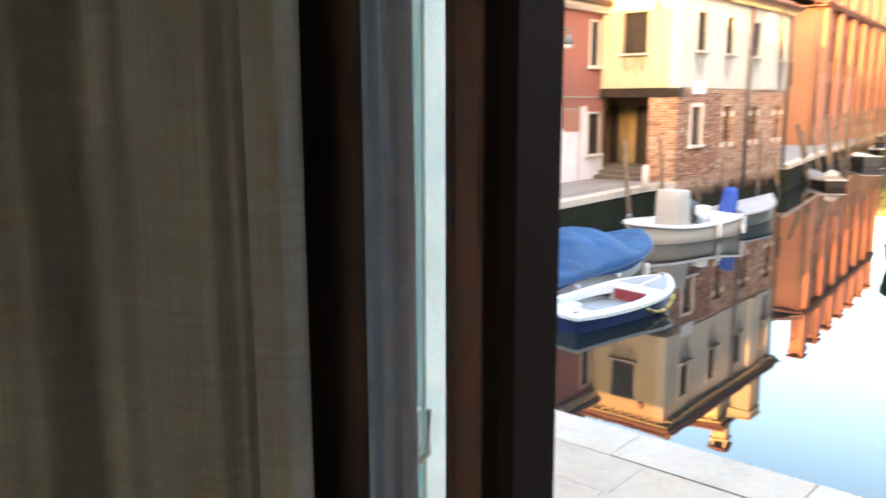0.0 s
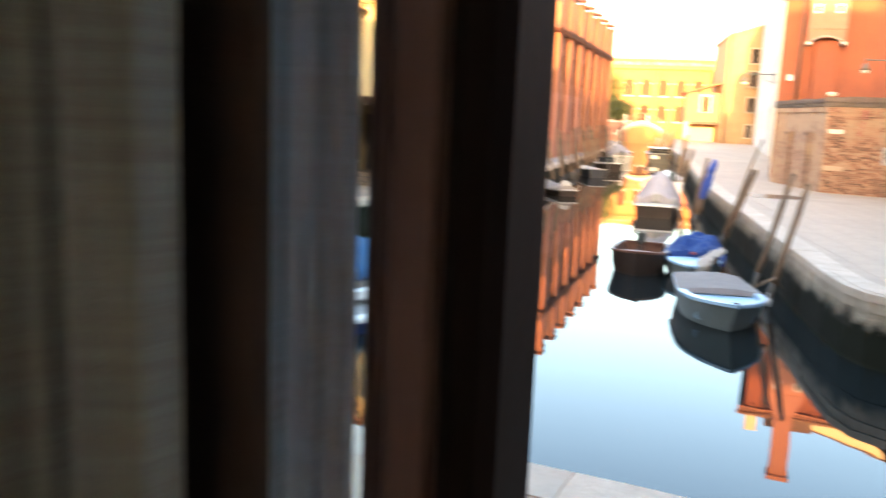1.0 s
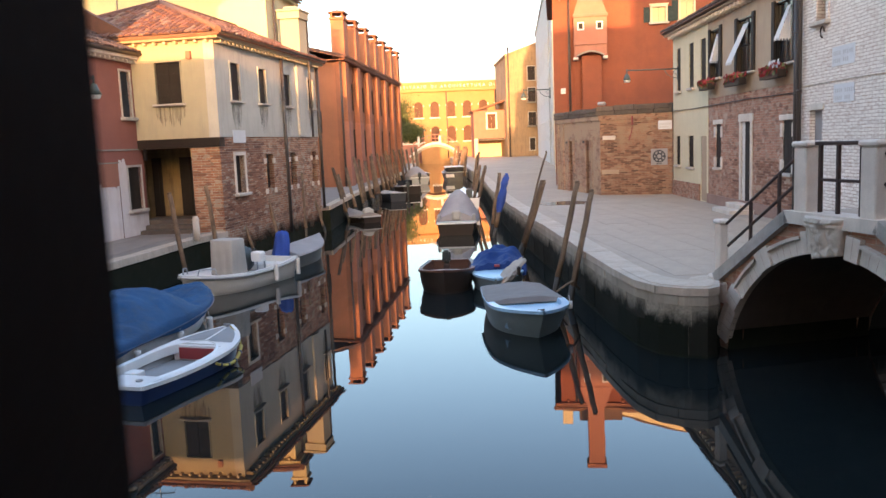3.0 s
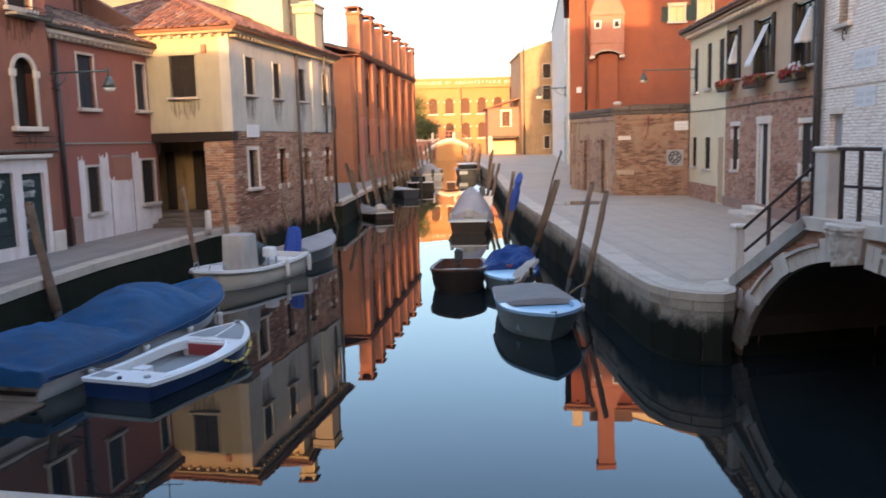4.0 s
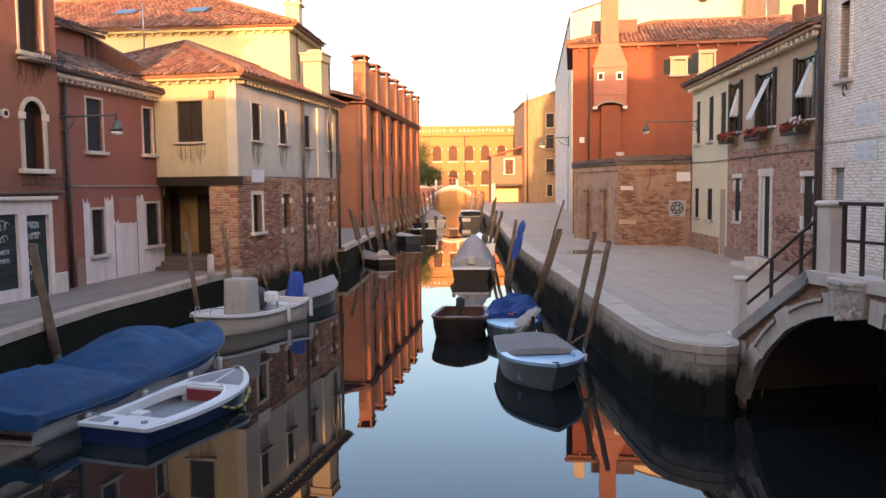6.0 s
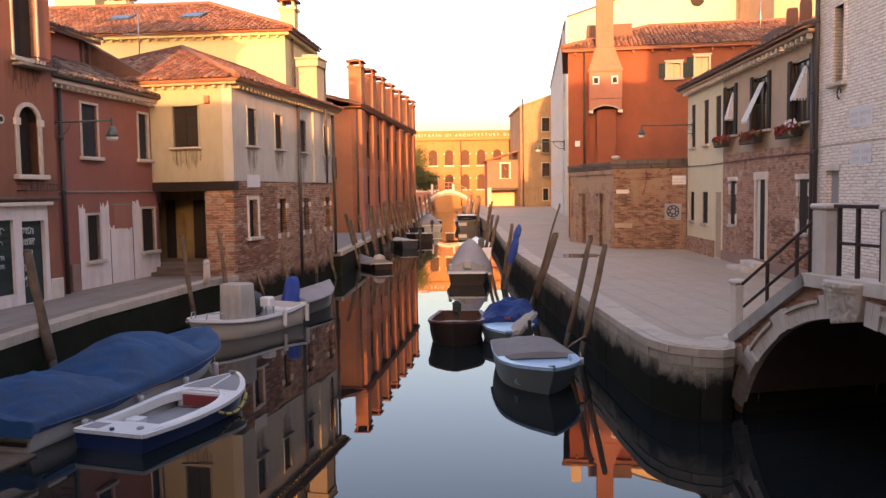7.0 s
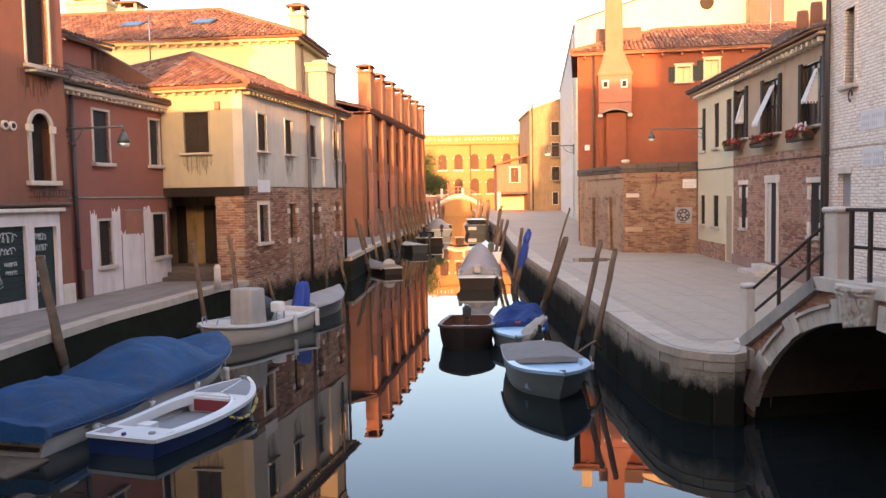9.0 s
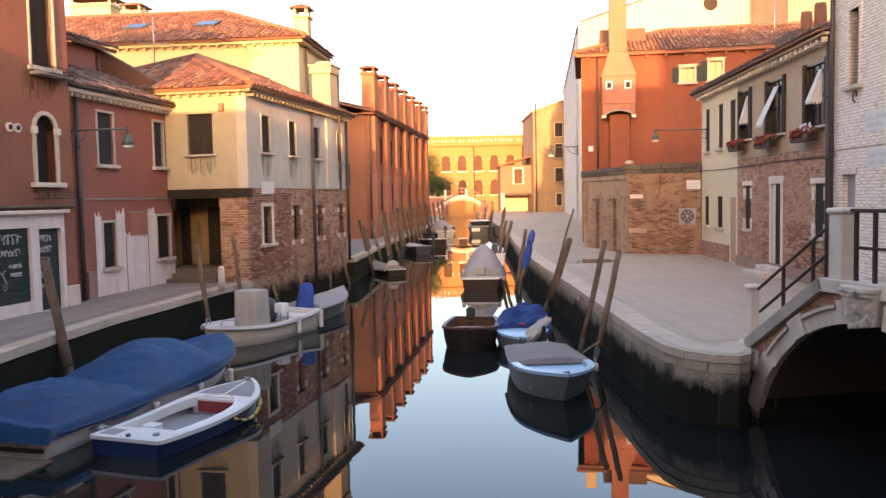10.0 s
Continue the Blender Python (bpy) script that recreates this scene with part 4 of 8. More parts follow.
def cream_house():
    h = thing("cream_house", frame_at(-5.39, 22.70, 78.5), "cream plastered corner house on a bare brick ground floor", "house")
    L, D, TOP, MID = 8.57, 6.0, 6.22, 3.57
    ups = [(0.97, 1.59), (3.02, 3.61), (5.18, 5.76), (7.64, 8.18)]
    lows = [(0.96, 1.60), (3.28, 3.88), (5.46, 6.0), (7.74, 8.26)]
    hu = [(a, b, 4.60, 5.67) for a, b in ups]
    hl = [(a, b, 1.95, 3.04) for a, b in lows]
    part("upper_wall", holed_wall(bmesh.new(), 0.0, L, MID, TOP, hu), "greyed", h, "greyed cream plaster wall, stained under the sills")
    part("brick_wall", holed_wall(bmesh.new(), 0.0, L, -1.6, MID - 0.002, hl, y=0.03), "brick", h, "weathered brick wall rising from the water")
    bm = bmesh.new()
    quad(bm, (0, 0.012, -1.6), (L, 0.012, -1.6), (L, 0.012, 1.1), (0, 0.012, 1.1))
    part("algae_band", bm, "algae_film", h, "dark wet algae along the waterline")
    # front over the porch
    f = new("front")
    f.parent = h
    f.matrix_local = pose(0, D, 0, 0, 0, -90)   # x runs from the back corner to the canal corner
    part("front_wall", holed_wall(bmesh.new(), 0.0, D - 0.302, MID, TOP, [(D - 1.76, D - 1.01, 4.53, 5.66)], t=0.3), "cream", f)
    window(f, D - 1.76, D - 1.01, 4.53, 5.66, leaf="shutter", surround="cream", w=0.04, deep=0.06, tray=0.06)
    rain_stain(f, D - 1.84, D - 0.93, 4.45, 0.72, 3)
    part("alarm_box", boxed(D - 0.78, D - 0.64, -0.10, 0.0, 5.70, 5.92, 0.01), "rose", f)
    part("beam", boxed(D - 2.6, D - 0.004, -0.03, 0.3, MID - 0.26, MID - 0.004), "boat_dark", f)
    part("corner_pier", boxed(D - 0.9, D - 0.302, 0.032, 0.35, 0.9, MID - 0.265), "brick", f)
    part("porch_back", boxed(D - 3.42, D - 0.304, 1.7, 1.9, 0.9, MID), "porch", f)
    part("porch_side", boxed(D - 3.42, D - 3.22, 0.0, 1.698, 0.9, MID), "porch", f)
    for x, w in ((D - 3.0, 0.28), (D - 2.1, 0.40)):
        dr = part("door", boxed(x, x + w, 1.62, 1.69, 1.3, 3.05), "shutter", f, "dark wooden porch door")
        part("door_panel", boxed(x + 0.08, x + w - 0.08, 1.60, 1.62, 1.5, 2.9), "shutter", dr)
    for k in range(3):
        part("step", boxed(D - 2.9, D - 0.93, -0.30 + 0.32 * k, 1.6, 0.93 + 0.12 * k, 1.05 + 0.12 * k, 0.01), "cap_dark", f)
    part("rear_wall", boxed(0.31, L, D - 0.3, D, -1.0, TOP), "cream", h)
    part("end_wall", boxed(L - 0.3, L, 0.332, D - 0.302, -1.0, TOP), "greyed", h)
    part("floor_slab", boxed(0.02, L - 0.302, 0.34, D - 0.31, MID - 0.02, MID + 0.1), "ochre", h)
    for (a, b, z0, z1) in hu:
        window(h, a, b, z0, z1, surround="greyed", w=0.04, leaf="shutter", deep=0.05, tray=0.06)
        rain_stain(h, a - 0.04, b + 0.04, z0 - 0.11, 0.95, int(a * 100))
    for i, (a, b, z0, z1) in enumerate(hl):
        w = window(h, a, b, z0, z1, surround="stone" if i == 0 else "brick", w=0.10 if i == 0 else 0.02, leaf="shutter", proud=-0.01 if i else 0.0, deep=0.18, sill=(i == 0))
        if i:
            for x in (a - 0.16, b - 0.02):
                for z in (z0 - 0.16, z1 - 0.3):
                    part("quoin", boxed(x, x + 0.18, 0.0, 0.06, z, z + 0.16, 0.008), "stone", w)
    part("name_plate", boxed(0.86, 1.72, -0.02, -0.001, 3.40, 3.76), "awning", h, "white painted rectangle on the wall")
    part("cornice", boxed(-0.24, L + 0.3, -0.24, 0.0, TOP - 0.02, TOP + 0.09, 0.02), "cream", h)
    part("front_cornice", boxed(D - 3.0, D - 0.002, -0.24, 0.0, TOP - 0.02, TOP + 0.09, 0.02), "cream", f)
    dentils(h, 0.0, L, TOP - 0.025, step=0.26, mat="cream", size=(0.09, 0.16, 0.09))
    dentils(f, D - 2.4, D, TOP - 0.025, step=0.30, mat="cream2", size=(0.08, 0.16, 0.07), y=-0.16)
    drain(h, 4.85, 0.4, TOP, y=-0.10)
    drain(h, 8.50, 0.9, TOP, y=-0.10)
    part("gutter", rod(bmesh.new(), [(-0.2, -0.31, TOP + 0.14), (L + 0.2, -0.31, TOP + 0.14)], 0.06), "pipe", h)
    # wall chimney that climbs past the eave
    ch = part("wall_chimney", boxed(6.40, 7.08, -0.08, -0.002, MID + 0.02, TOP - 0.06), "greyed", h, "pale plastered wall chimney")
    part("chimney_shaft", boxed(6.34, 7.14, -0.26, 0.40, TOP + 0.10, 7.62, 0.01), "cream", ch)
    part("chimney_head", slope(bmesh.new(), (6.27, -0.33, 7.86), (7.21, -0.33, 7.86), (7.21, 0.47, 7.86), (6.27, 0.47, 7.86), 0.238), "cream", ch)
    part("chimney_lid", boxed(6.22, 7.26, -0.37, 0.51, 7.863, 7.93, 0.01), "cream", ch)
    part("chimney_hood", boxed(6.45, 7.03, -0.20, 0.32, 7.932, 8.06, 0.05), "cream", ch)
    drain(h, 7.26, MID, 7.9, y=-0.24, r=0.04)
    # hipped roof
    E, R = 0.34, 1.44
    bm = bmesh.new()
    z0, z1 = TOP + 0.12, TOP + 0.12 + R
    slope(bm, (-E, -E, z0), (L + E, -E, z0), (L + E, 3.0, z1), (3.0, 3.0, z1))
    slope(bm, (-E, D + E, z0), (-E, -E, z0), (3.0, 3.0, z1), (3.0, 3.01, z1))
    slope(bm, (L + E, D + E, z0), (-E, D + E, z0), (3.0, 3.01, z1), (L + E, 3.01, z1))
    roof = part("roof", bm, "tile", h)
    bm = tiles(bmesh.new(), (-E, -E, z0), (1, 0, 0), (0, 3.0 + E, R), L + 2 * E, 3.0 + E, L + 2 * E, seed=3)
    tiles(bm, (-E, D + E, z0), (0, -1, 0), (3.0 + E, 0, R), D + 2 * E, 3.0 + E, 3.01 + E, seed=4)
    tagged(part("roof_tiles", bm, "tile", roof, "warm red clay barrel tiles"), kind="stuff")
    bm = bmesh.new()
    rod(bm, [(-E, -E, z0 + 0.06), (3.0, 3.0, z1 + 0.06)], 0.09)
    rod(bm, [(3.0, 3.0, z1 + 0.06), (L + E, 3.0, z1 + 0.06)], 0.09)
    rod(bm, [(3.0, 3.0, z1 + 0.06), (-E, D + E, z0 + 0.06)], 0.09)
    part("ridge_tiles", bm, "tile", roof)
    return h


def upper_house():
    h = thing("tall_cream_house", frame_at(-5.42, 31.6, 85), "tall pale cream house with a red tiled hipped roof", "house")
    L, D, TOP = 4.6, 16.0, 9.3
    wins = [(1.1, 1.5, 7.2, 8.6)]
    part("side_wall", holed_wall(bmesh.new(), 0.0, L, 0.9, TOP, wins), "cream_warm", h)
    part("front_wall", boxed(0.0, 0.3, 0.302, D, 0.9, TOP), "cream_warm", h)
    part("rear_wall", boxed(0.302, L, D - 0.3, D, 0.9, TOP), "cream_warm", h)
    part("end_wall", boxed(L - 0.3, L, 0.302, D - 0.302, 0.9, TOP), "cream_warm", h)
    for w in wins:
        window(h, *w, surround="cream_warm", w=0.05)
    part("cornice", boxed(-0.22, L, -0.22, 0.0, TOP - 0.10, TOP + 0.06, 0.02), "cream_warm", h)
    part("front_cornice", boxed(-0.22, 0.0, 0.002, D, TOP - 0.10, TOP + 0.06, 0.02), "cream_warm", h)
    for k in range(42):
        part("bracket", boxed(-0.17, -0.002, 0.2 + k * 0.36, 0.30 + k * 0.36, TOP - 0.19, TOP - 0.102), "cream_warm", h)
    drain(h, 0.75, 3.0, TOP, y=-0.10, r=0.045)
    E, R, S = 0.36, 2.12, 4.6
    z0, z1 = TOP + 0.08, TOP + 0.08 + R
    bm = bmesh.new()
    slope(bm, (-E, D + E, z0), (-E, -E, z0), (S, 4.5, z1), (S, D + E, z1))
    slope(bm, (-E, -E, z0), (S, -E, z0), (S, 4.49, z1), (S, 4.5, z1))
    roof = part("roof", bm, "tile", h)
    bm = bmesh.new()
    slope(bm, (S - 0.02, -E + 0.1, z0 - 0.1), (S - 0.02, 4.5, z1 - 0.1), (S - 0.02, D, z1 - 0.1), (S - 0.02, D, z0 - 0.1), 0.2)
    part("rear_gable", bm, "cream_warm", h)
    bm = tiles(bmesh.new(), (-E, D + E, z0), (0, -1, 0), (S + E, 0, R), D + 2 * E, 0, D + E - 4.5, seed=7)
    tiles(bm, (-E, -E, z0), (1, 0, 0), (0, 4.5 + E, R), S + E, S + E, S + E, seed=8)
    tagged(part("roof_tiles", bm, "tile", roof), kind="stuff")
    part("ridge_tiles", rod(bmesh.new(), [(-E, -E, z0 + 0.07), (S - 0.05, 4.5, z1 + 0.07), (S - 0.05, D + E, z1 + 0.07)], 0.09), "tile", roof)
    for y in (3.85, 6.85):
        sl = R / (S + E)
        q = part("skylight", slope(bmesh.new(), (1.6, y + 0.9, z0 + (1.6 + E) * sl + 0.14), (1.6, y, z0 + (1.6 + E) * sl + 0.14), (2.4, y, z0 + (2.4 + E) * sl + 0.14), (2.4, y + 0.9, z0 + (2.4 + E) * sl + 0.14)), "motor", roof)
        part("skylight_pane", slope(bmesh.new(), (1.66, y + 0.82, z0 + (1.66 + E) * sl + 0.15), (1.66, y + 0.08, z0 + (1.66 + E) * sl + 0.15), (2.34, y + 0.08, z0 + (2.34 + E) * sl + 0.15), (2.34, y + 0.82, z0 + (2.34 + E) * sl + 0.15), 0.008), "dark_glass", q)
    chimney(h, 0.7, 1.3, -0.22, 0.36, TOP + 0.1, 10.85, "cream_warm")
    chimney(h, 5.2, 6.4, 10.0, 11.9, 9.0, 12.75, "cream_warm")
    chimney(h, 5.2, 6.2, 8.6, 9.45, 9.0, 12.35, "cream_warm")
    return h


def red_house():
    h = thing("red_pillared_house", frame_at(-4.1, 46.3, 83.1), "long rust-red house with tall piers rising into chimneys", "house")
    L, D, TOP = 22.2, 8.0, 7.92
    holes = []
    for k in range(6):
        a = 1.75 + 3.45 * k
        for dx in (0.25, 1.35):
            holes += [(a + dx, a + dx + 0.6, 5.3, 6.9), (a + dx, a + dx + 0.6, 2.5, 4.2)]
    part("wall", holed_wall(bmesh.new(), 0.0, L, 0.9, TOP, holes, t=0.25), "pier_wall", h)
    for q in holes:
        window(h, *q, surround=None, leaf="shutter", sill=False, deep=0.08)
    part("front_wall", boxed(-0.0, 0.3, 0.252, D, 0.9, TOP), "red2", h)
    part("end_wall", boxed(L - 0.3, L, 0.252, D, 0.9, TOP), "red2", h)
    part("rear_wall", boxed(0.302, L - 0.302, D - 0.3, D, 0.9, TOP), "red2", h)
    part("front_shutter", boxed(-0.03, -0.001, 1.15, 1.40, 4.0, 5.2), "shutter", h)
    part("eave_board", boxed(-0.3, L + 0.3, -0.36, 0.0, TOP + 0.03, TOP + 0.09), "pier_wall", h)
    part("front_eave", boxed(-0.3, 0.0, 0.002, D, TOP + 0.03, TOP + 0.09), "pier_wall", h)
    drain(h, -0.12, 0.95, TOP, y=-0.08)
    for k in range(7):
        x = 0.28 + 3.48 * k
        p = part("pier", boxed(x, x + 0.95, -0.30, -0.002, 0.9, TOP - 0.03, 0.01), "red2", h)
        # rose skin puts the shadow on the lower piers into colour
        if k < 3:
            part("pier_shade", boxed(x - 0.04, x + 1.0, -0.34, -0.004, 0.9, 4.6, 0.01), "rose", h)
        chimney(h, x - 0.05, x + 0.95, -0.32, 0.42, TOP + 0.17, 10.75, "red2")
    bm = bmesh.new()
    slope(bm, (-0.35, -0.4, TOP + 0.2), (L + 0.3, -0.4, TOP + 0.2), (L + 0.3, 4.0, TOP + 1.3), (-0.35, 4.0, TOP + 1.3))
    slope(bm, (L + 0.3, D + 0.3, TOP + 0.2), (-0.35, D + 0.3, TOP + 0.2), (-0.35, 4.0, TOP + 1.3), (L + 0.3, 4.0, TOP + 1.3))
    r = part("roof", bm, "tile", h)
    tagged(part("roof_tiles", tiles(bmesh.new(), (-0.35, -0.4, TOP + 0.2), (1, 0, 0), (0, 4.4, 1.1), L, 0, L, pitch=0.26, seed=9), "tile", r), kind="stuff")
    # higher rear wing
    part("rear_wing", boxed(2.0, 12.0, 4.2, 12.0, TOP, 9.4), "red2", h)
    part("rear_wing_roof", boxed(1.8, 12.2, 4.0, 12.2, 9.402, 9.62), "tile", h)
    return h


orange_house()
pink_house()
cream_house()
upper_house()
red_house()
street_lamp(pose(-8.40, 18.45, 4.85, 0, 0, -14), 1.55, "dark iron wall lamp on a long bracket")


def antenna(x, y, z0, z1):
    a = thing("roof_antenna", pose(x, y, z0), "thin grey aerial mast on the tiled roof", "antenna")
    part("mast", rod(bmesh.new(), [(0, 0, -0.25), (0, 0, z1 - z0)], 0.022, sides=6), "steel", a)
    boom = part("boom", rod(bmesh.new(), [(-0.55, 0.1, 0.55), (0.5, -0.1, 0.45)], 0.014, sides=5), "steel", a)
    for k in range(6):
        u = -0.5 + 0.18 * k
        part("element", rod(bmesh.new(), [(u, -0.16, 0.50 - u * 0.09), (u + 0.05, 0.16, 0.50 - u * 0.09)], 0.008, sides=4), "steel", boom)
    return a


antenna(-9.34, 27.0, 7.9, 9.25)
antenna(15.6, 38.6, 10.1, 12.4)


# ---- right bank ----
def right_houses():
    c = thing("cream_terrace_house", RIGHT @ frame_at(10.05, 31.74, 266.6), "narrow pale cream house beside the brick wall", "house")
    L1, TOP = 4.58, 6.86
    # x here is 10.46 minus the way from the near end
    hu = [(0.60, 1.12, 4.72, 6.30), (2.30, 2.88, 4.74, 6.30), (3.76, 4.36, 4.72, 6.28)]
    hl = [(0.48, 1.02, 1.95, 3.04), (2.20, 2.84, 1.92, 3.04), (3.78, 4.42, 0.80, 3.02)]
    part("wall", holed_wall(bmesh.new(), 0.0, L1, 0.7, TOP, hu + hl), "cream2", c)
    for q in hu:
        window(c, *q, surround="cream2", w=0.04, leaf="shutter", deep=0.03, proud=0.004)
    for q in hl[:2]:
        window(c, *q, surround="cream2", w=0.04, leaf="shutter", deep=0.03, proud=0.004)
    part("door", boxed(3.785, 4.415, 0.015, 0.07, 0.8, 3.015), "house_plaster", c, "pale shut door")
    part("plinth", boxed(0.0, 3.7, -0.06, -0.002, 0.7, 1.35, 0.01), "brick_house", c)
    part("side_wall", boxed(0.0, 0.3, 0.302, 8, 0.7, TOP), "cream2", c)
    part("end_wall", boxed(L1 - 0.3, L1, 0.302, 8, 0.7, TOP), "cream2", c)
    part("rear_wall", boxed(0.302, L1 - 0.302, 7.7, 8, 0.7, TOP), "cream2", c)
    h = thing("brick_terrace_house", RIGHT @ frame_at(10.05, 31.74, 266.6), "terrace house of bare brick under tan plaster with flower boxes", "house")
    X0, X1 = 4.585, 12.28
    hu = [(4.85, 6.00, 4.85, 6.40), (7.50, 8.95, 4.80, 6.36), (10.45, 11.85, 4.78, 6.36)]
    w1, door, w2 = (5.38, 5.95, 2.0, 3.38), (7.92, 8.72, 1.05, 3.40), (11.05, 11.68, 2.02, 3.36)
    part("upper_wall", holed_wall(bmesh.new(), X0, X1, 4.25, TOP, hu), "house_plaster", h, "patchy tan plaster")
    part("brick_wall", holed_wall(bmesh.new(), X0, X1, 0.7, 4.248, [w1, door, w2], y=0.012), "brick_house", h, "worn rose brick wall")
    part("end_wall", boxed(X1 - 0.3, X1, 0.33, 8, 0.7, TOP), "brick_house", h)
    part("inner_wall", boxed(X0, X0 + 0.1, 0.33, 8, 0.7, TOP), "brick_house", h)
    part("rear_wall", boxed(X0 + 0.102, X1 - 0.302, 7.7, 8, 0.7, TOP), "brick_house", h)
    part("ceiling", boxed(X0 + 0.11, X1 - 0.31, 0.34, 7.69, 4.2, 4.3), "dark", h)
    rnd = random.Random(21)
    for i, q in enumerate(hu):
        w = window(h, *q, surround=None, leaf="dark_glass", sill=True, deep=0.07, w=0.05, tray=0.06)
        # outer shutters folded back in the reveal and a cloth awning let down over the opening
        for x in (q[0] - 0.10, q[1] - 0.10):
            part("shutter", boxed(x, x + 0.20, -0.06, -0.002, q[2] - 0.05, q[3] + 0.05, 0.005), "shutter", w)
        bm = bmesh.new()
        c0 = (q[0] + q[1]) / 2 + (0.0, -0.1, 0.1)[i]
        half_w, tip = (0.13, 0.27, 0.17)[i], (0.6, 0.8, 0.6)[i]
        a, b = c0 - half_w, c0 + half_w
        zt, zb, out = q[3] - 0.18, q[2] + (0.55, 0.30, 0.62)[i], (-0.22, -0.50, -0.30)[i]
        n = 6
        for k in range(n):
            s0, s1 = k / n, (k + 1) / n
            half_a, half_b = half_w * (tip + (1 - tip) * s0), half_w * (tip + (1 - tip) * s1)
            for lift, flip in ((0.0, 0), (0.012, 1)):
                f = [(c0 - half_a, 0.05 + out * s0, zt + (zb - zt) * s0 + lift), (c0 + half_a, 0.05 + out * s0, zt + (zb - zt) * s0 + lift), (c0 + half_b, 0.05 + out * s1, zt + (zb - zt) * s1 + lift), (c0 - half_b, 0.05 + out * s1, zt + (zb - zt) * s1 + lift)]
                quad(bm, *(f[::-1] if flip else f))
        aw = part("awning", bm, "awning", w, "white cloth awning let down over the window")
        bm = bmesh.new()
        for k in range(10):
            x = a + (b - a) * k / 10
            quad(bm, (x, 0.05 + out, zb), (x + (b - a) / 10, 0.05 + out, zb), (x + (b - a) / 10 - 0.01, 0.052 + out, zb - 0.07), (x + 0.01, 0.052 + out, zb - 0.07))
        part("valance", bm, "awning", aw)
        # side cheek between the sloping cloth and the wall, ragged along its foot
        if i != 1:
            bm = bmesh.new()
            x = c0 + half_w - 0.02
            for k in range(8):
                s0, s1 = k / 8, (k + 1) / 8
                y0, y1 = 0.04 + (out + 0.01) * s0, 0.04 + (out + 0.01) * s1
                z0, z1 = zt + (zb - zt) * s0, zt + (zb - zt) * s1
                foot = zb - 0.03 - 0.05 * (k % 2)
                prism(bm, [(x, y1), (x, y0), (x + 0.008, y0), (x + 0.008, y1)], foot, (z0 + z1) / 2)
            part("cheek", bm, "awning", aw)
        flower_box((q[0] - 0.1, q[1] - 0.2, q[2] - 0.1), i)
    for q in (w1, w2):
        w = window(h, *q, surround="stone", w=0.02, leaf="shutter", deep=0.04, proud=-0.02)
        part("lintel", boxed(q[0] - 0.2, q[1] + 0.2, -0.02, 0.1, q[3], q[3] + 0.14, 0.01), "stone", w)
        for x in (q[0] - 0.14, q[1] - 0.02):
            for z in (q[2] + 0.0, q[3] - 0.42):
                part("quoin", boxed(x, x + 0.16, -0.012, 0.06, z, z + 0.34, 0.01), "stone", w)
    # dark panel stands for the unlit opening beside the pale leaf
    d = part("door", boxed(door[0] + 0.22, door[1], 0.04, 0.09, 1.05, 3.39), "shutter", h, "half-open door, its unlit opening a flat dark panel")
    part("door_leaf", boxed(door[0], door[0] + 0.218, 0.03, 0.09, 1.06, 3.38), "white_wall", d)
    bm = bmesh.new()
    for a in ((door[0] - 0.12, door[0], 1.0, 3.40), (door[1], door[1] + 0.12, 1.0, 3.40), (door[0] - 0.2, door[1] + 0.2, 3.402, 3.62)):
        box(bm, a[0], a[1], -0.03, 0.12, a[2], a[3])
    part("door_frame", bm, "stone", d)
    for k in range(2):
        part("door_step", boxed(door[0] - 0.35 + 0.15 * k, door[1] + 0.45 - 0.15 * k, -0.75 + 0.35 * k, 0.0, 0.76 + 0.14 * k, 0.90 + 0.14 * k, 0.015), "stone", h)
    part("plinth", boxed(X0, X1, -0.05, 0.0, 0.7, 1.10, 0.01), "low_wall", h)
    rod_bm = rod(bmesh.new(), [(-0.1, -0.03, 4.02), (3, -0.03, 3.98), (8, -0.03, 4.03), (12.3, -0.03, 4.0)], 0.015, sides=6)
    part("cable", rod_bm, "pipe", h)
    part("cornice", boxed(0.0 - 0.25, X1, -0.30, 0.0, TOP - 0.02, TOP + 0.07, 0.02), "house_plaster", h)
    dentils(h, 0.1, X1, TOP - 0.03, step=0.34, y=-0.26)
    drain(h, 12.12, 1.0, TOP, y=-0.10)
    part("gutter", rod(bmesh.new(), [(-0.3, -0.38, TOP + 0.12), (X1, -0.38, TOP + 0.10)], 0.03), "tile", h)
    bm = bmesh.new()
    slope(bm, (-0.3, -0.36, TOP + 0.14), (X1, -0.36, TOP + 0.14), (X1, 4.0, TOP + 1.45), (-0.3, 4.0, TOP + 1.45))
    slope(bm, (X1, 8.3, TOP + 0.14), (-0.3, 8.3, TOP + 0.14), (-0.3, 4.0, TOP + 1.45), (X1, 4.0, TOP + 1.45))
    r = part("roof", bm, "tile_old", h)
    tagged(part("roof_tiles", tiles(bmesh.new(), (-0.3, -0.36, TOP + 0.14), (1, 0, 0), (0, 4.36, 1.31), X1 + 0.3, 0, X1 + 0.3, seed=12), "tile_old", r), kind="stuff")
    part("dormer", boxed(4.6, 6.4, 1.2, 3.4, TOP + 0.45, TOP + 1.25), "tile_old", r)
    for x, y, z in ((4.05, 2.4, 2.25), (5.2, 2.4, 2.27)):
        part("chimney_pot", rod(bmesh.new(), [(x, y, TOP + 0.7), (x, y, TOP + z - 0.12), (x, y, TOP + z - 0.10), (x, y, TOP + z)], 0.20, 0.17, sides=14), "red2", r, "round clay chimney pot")
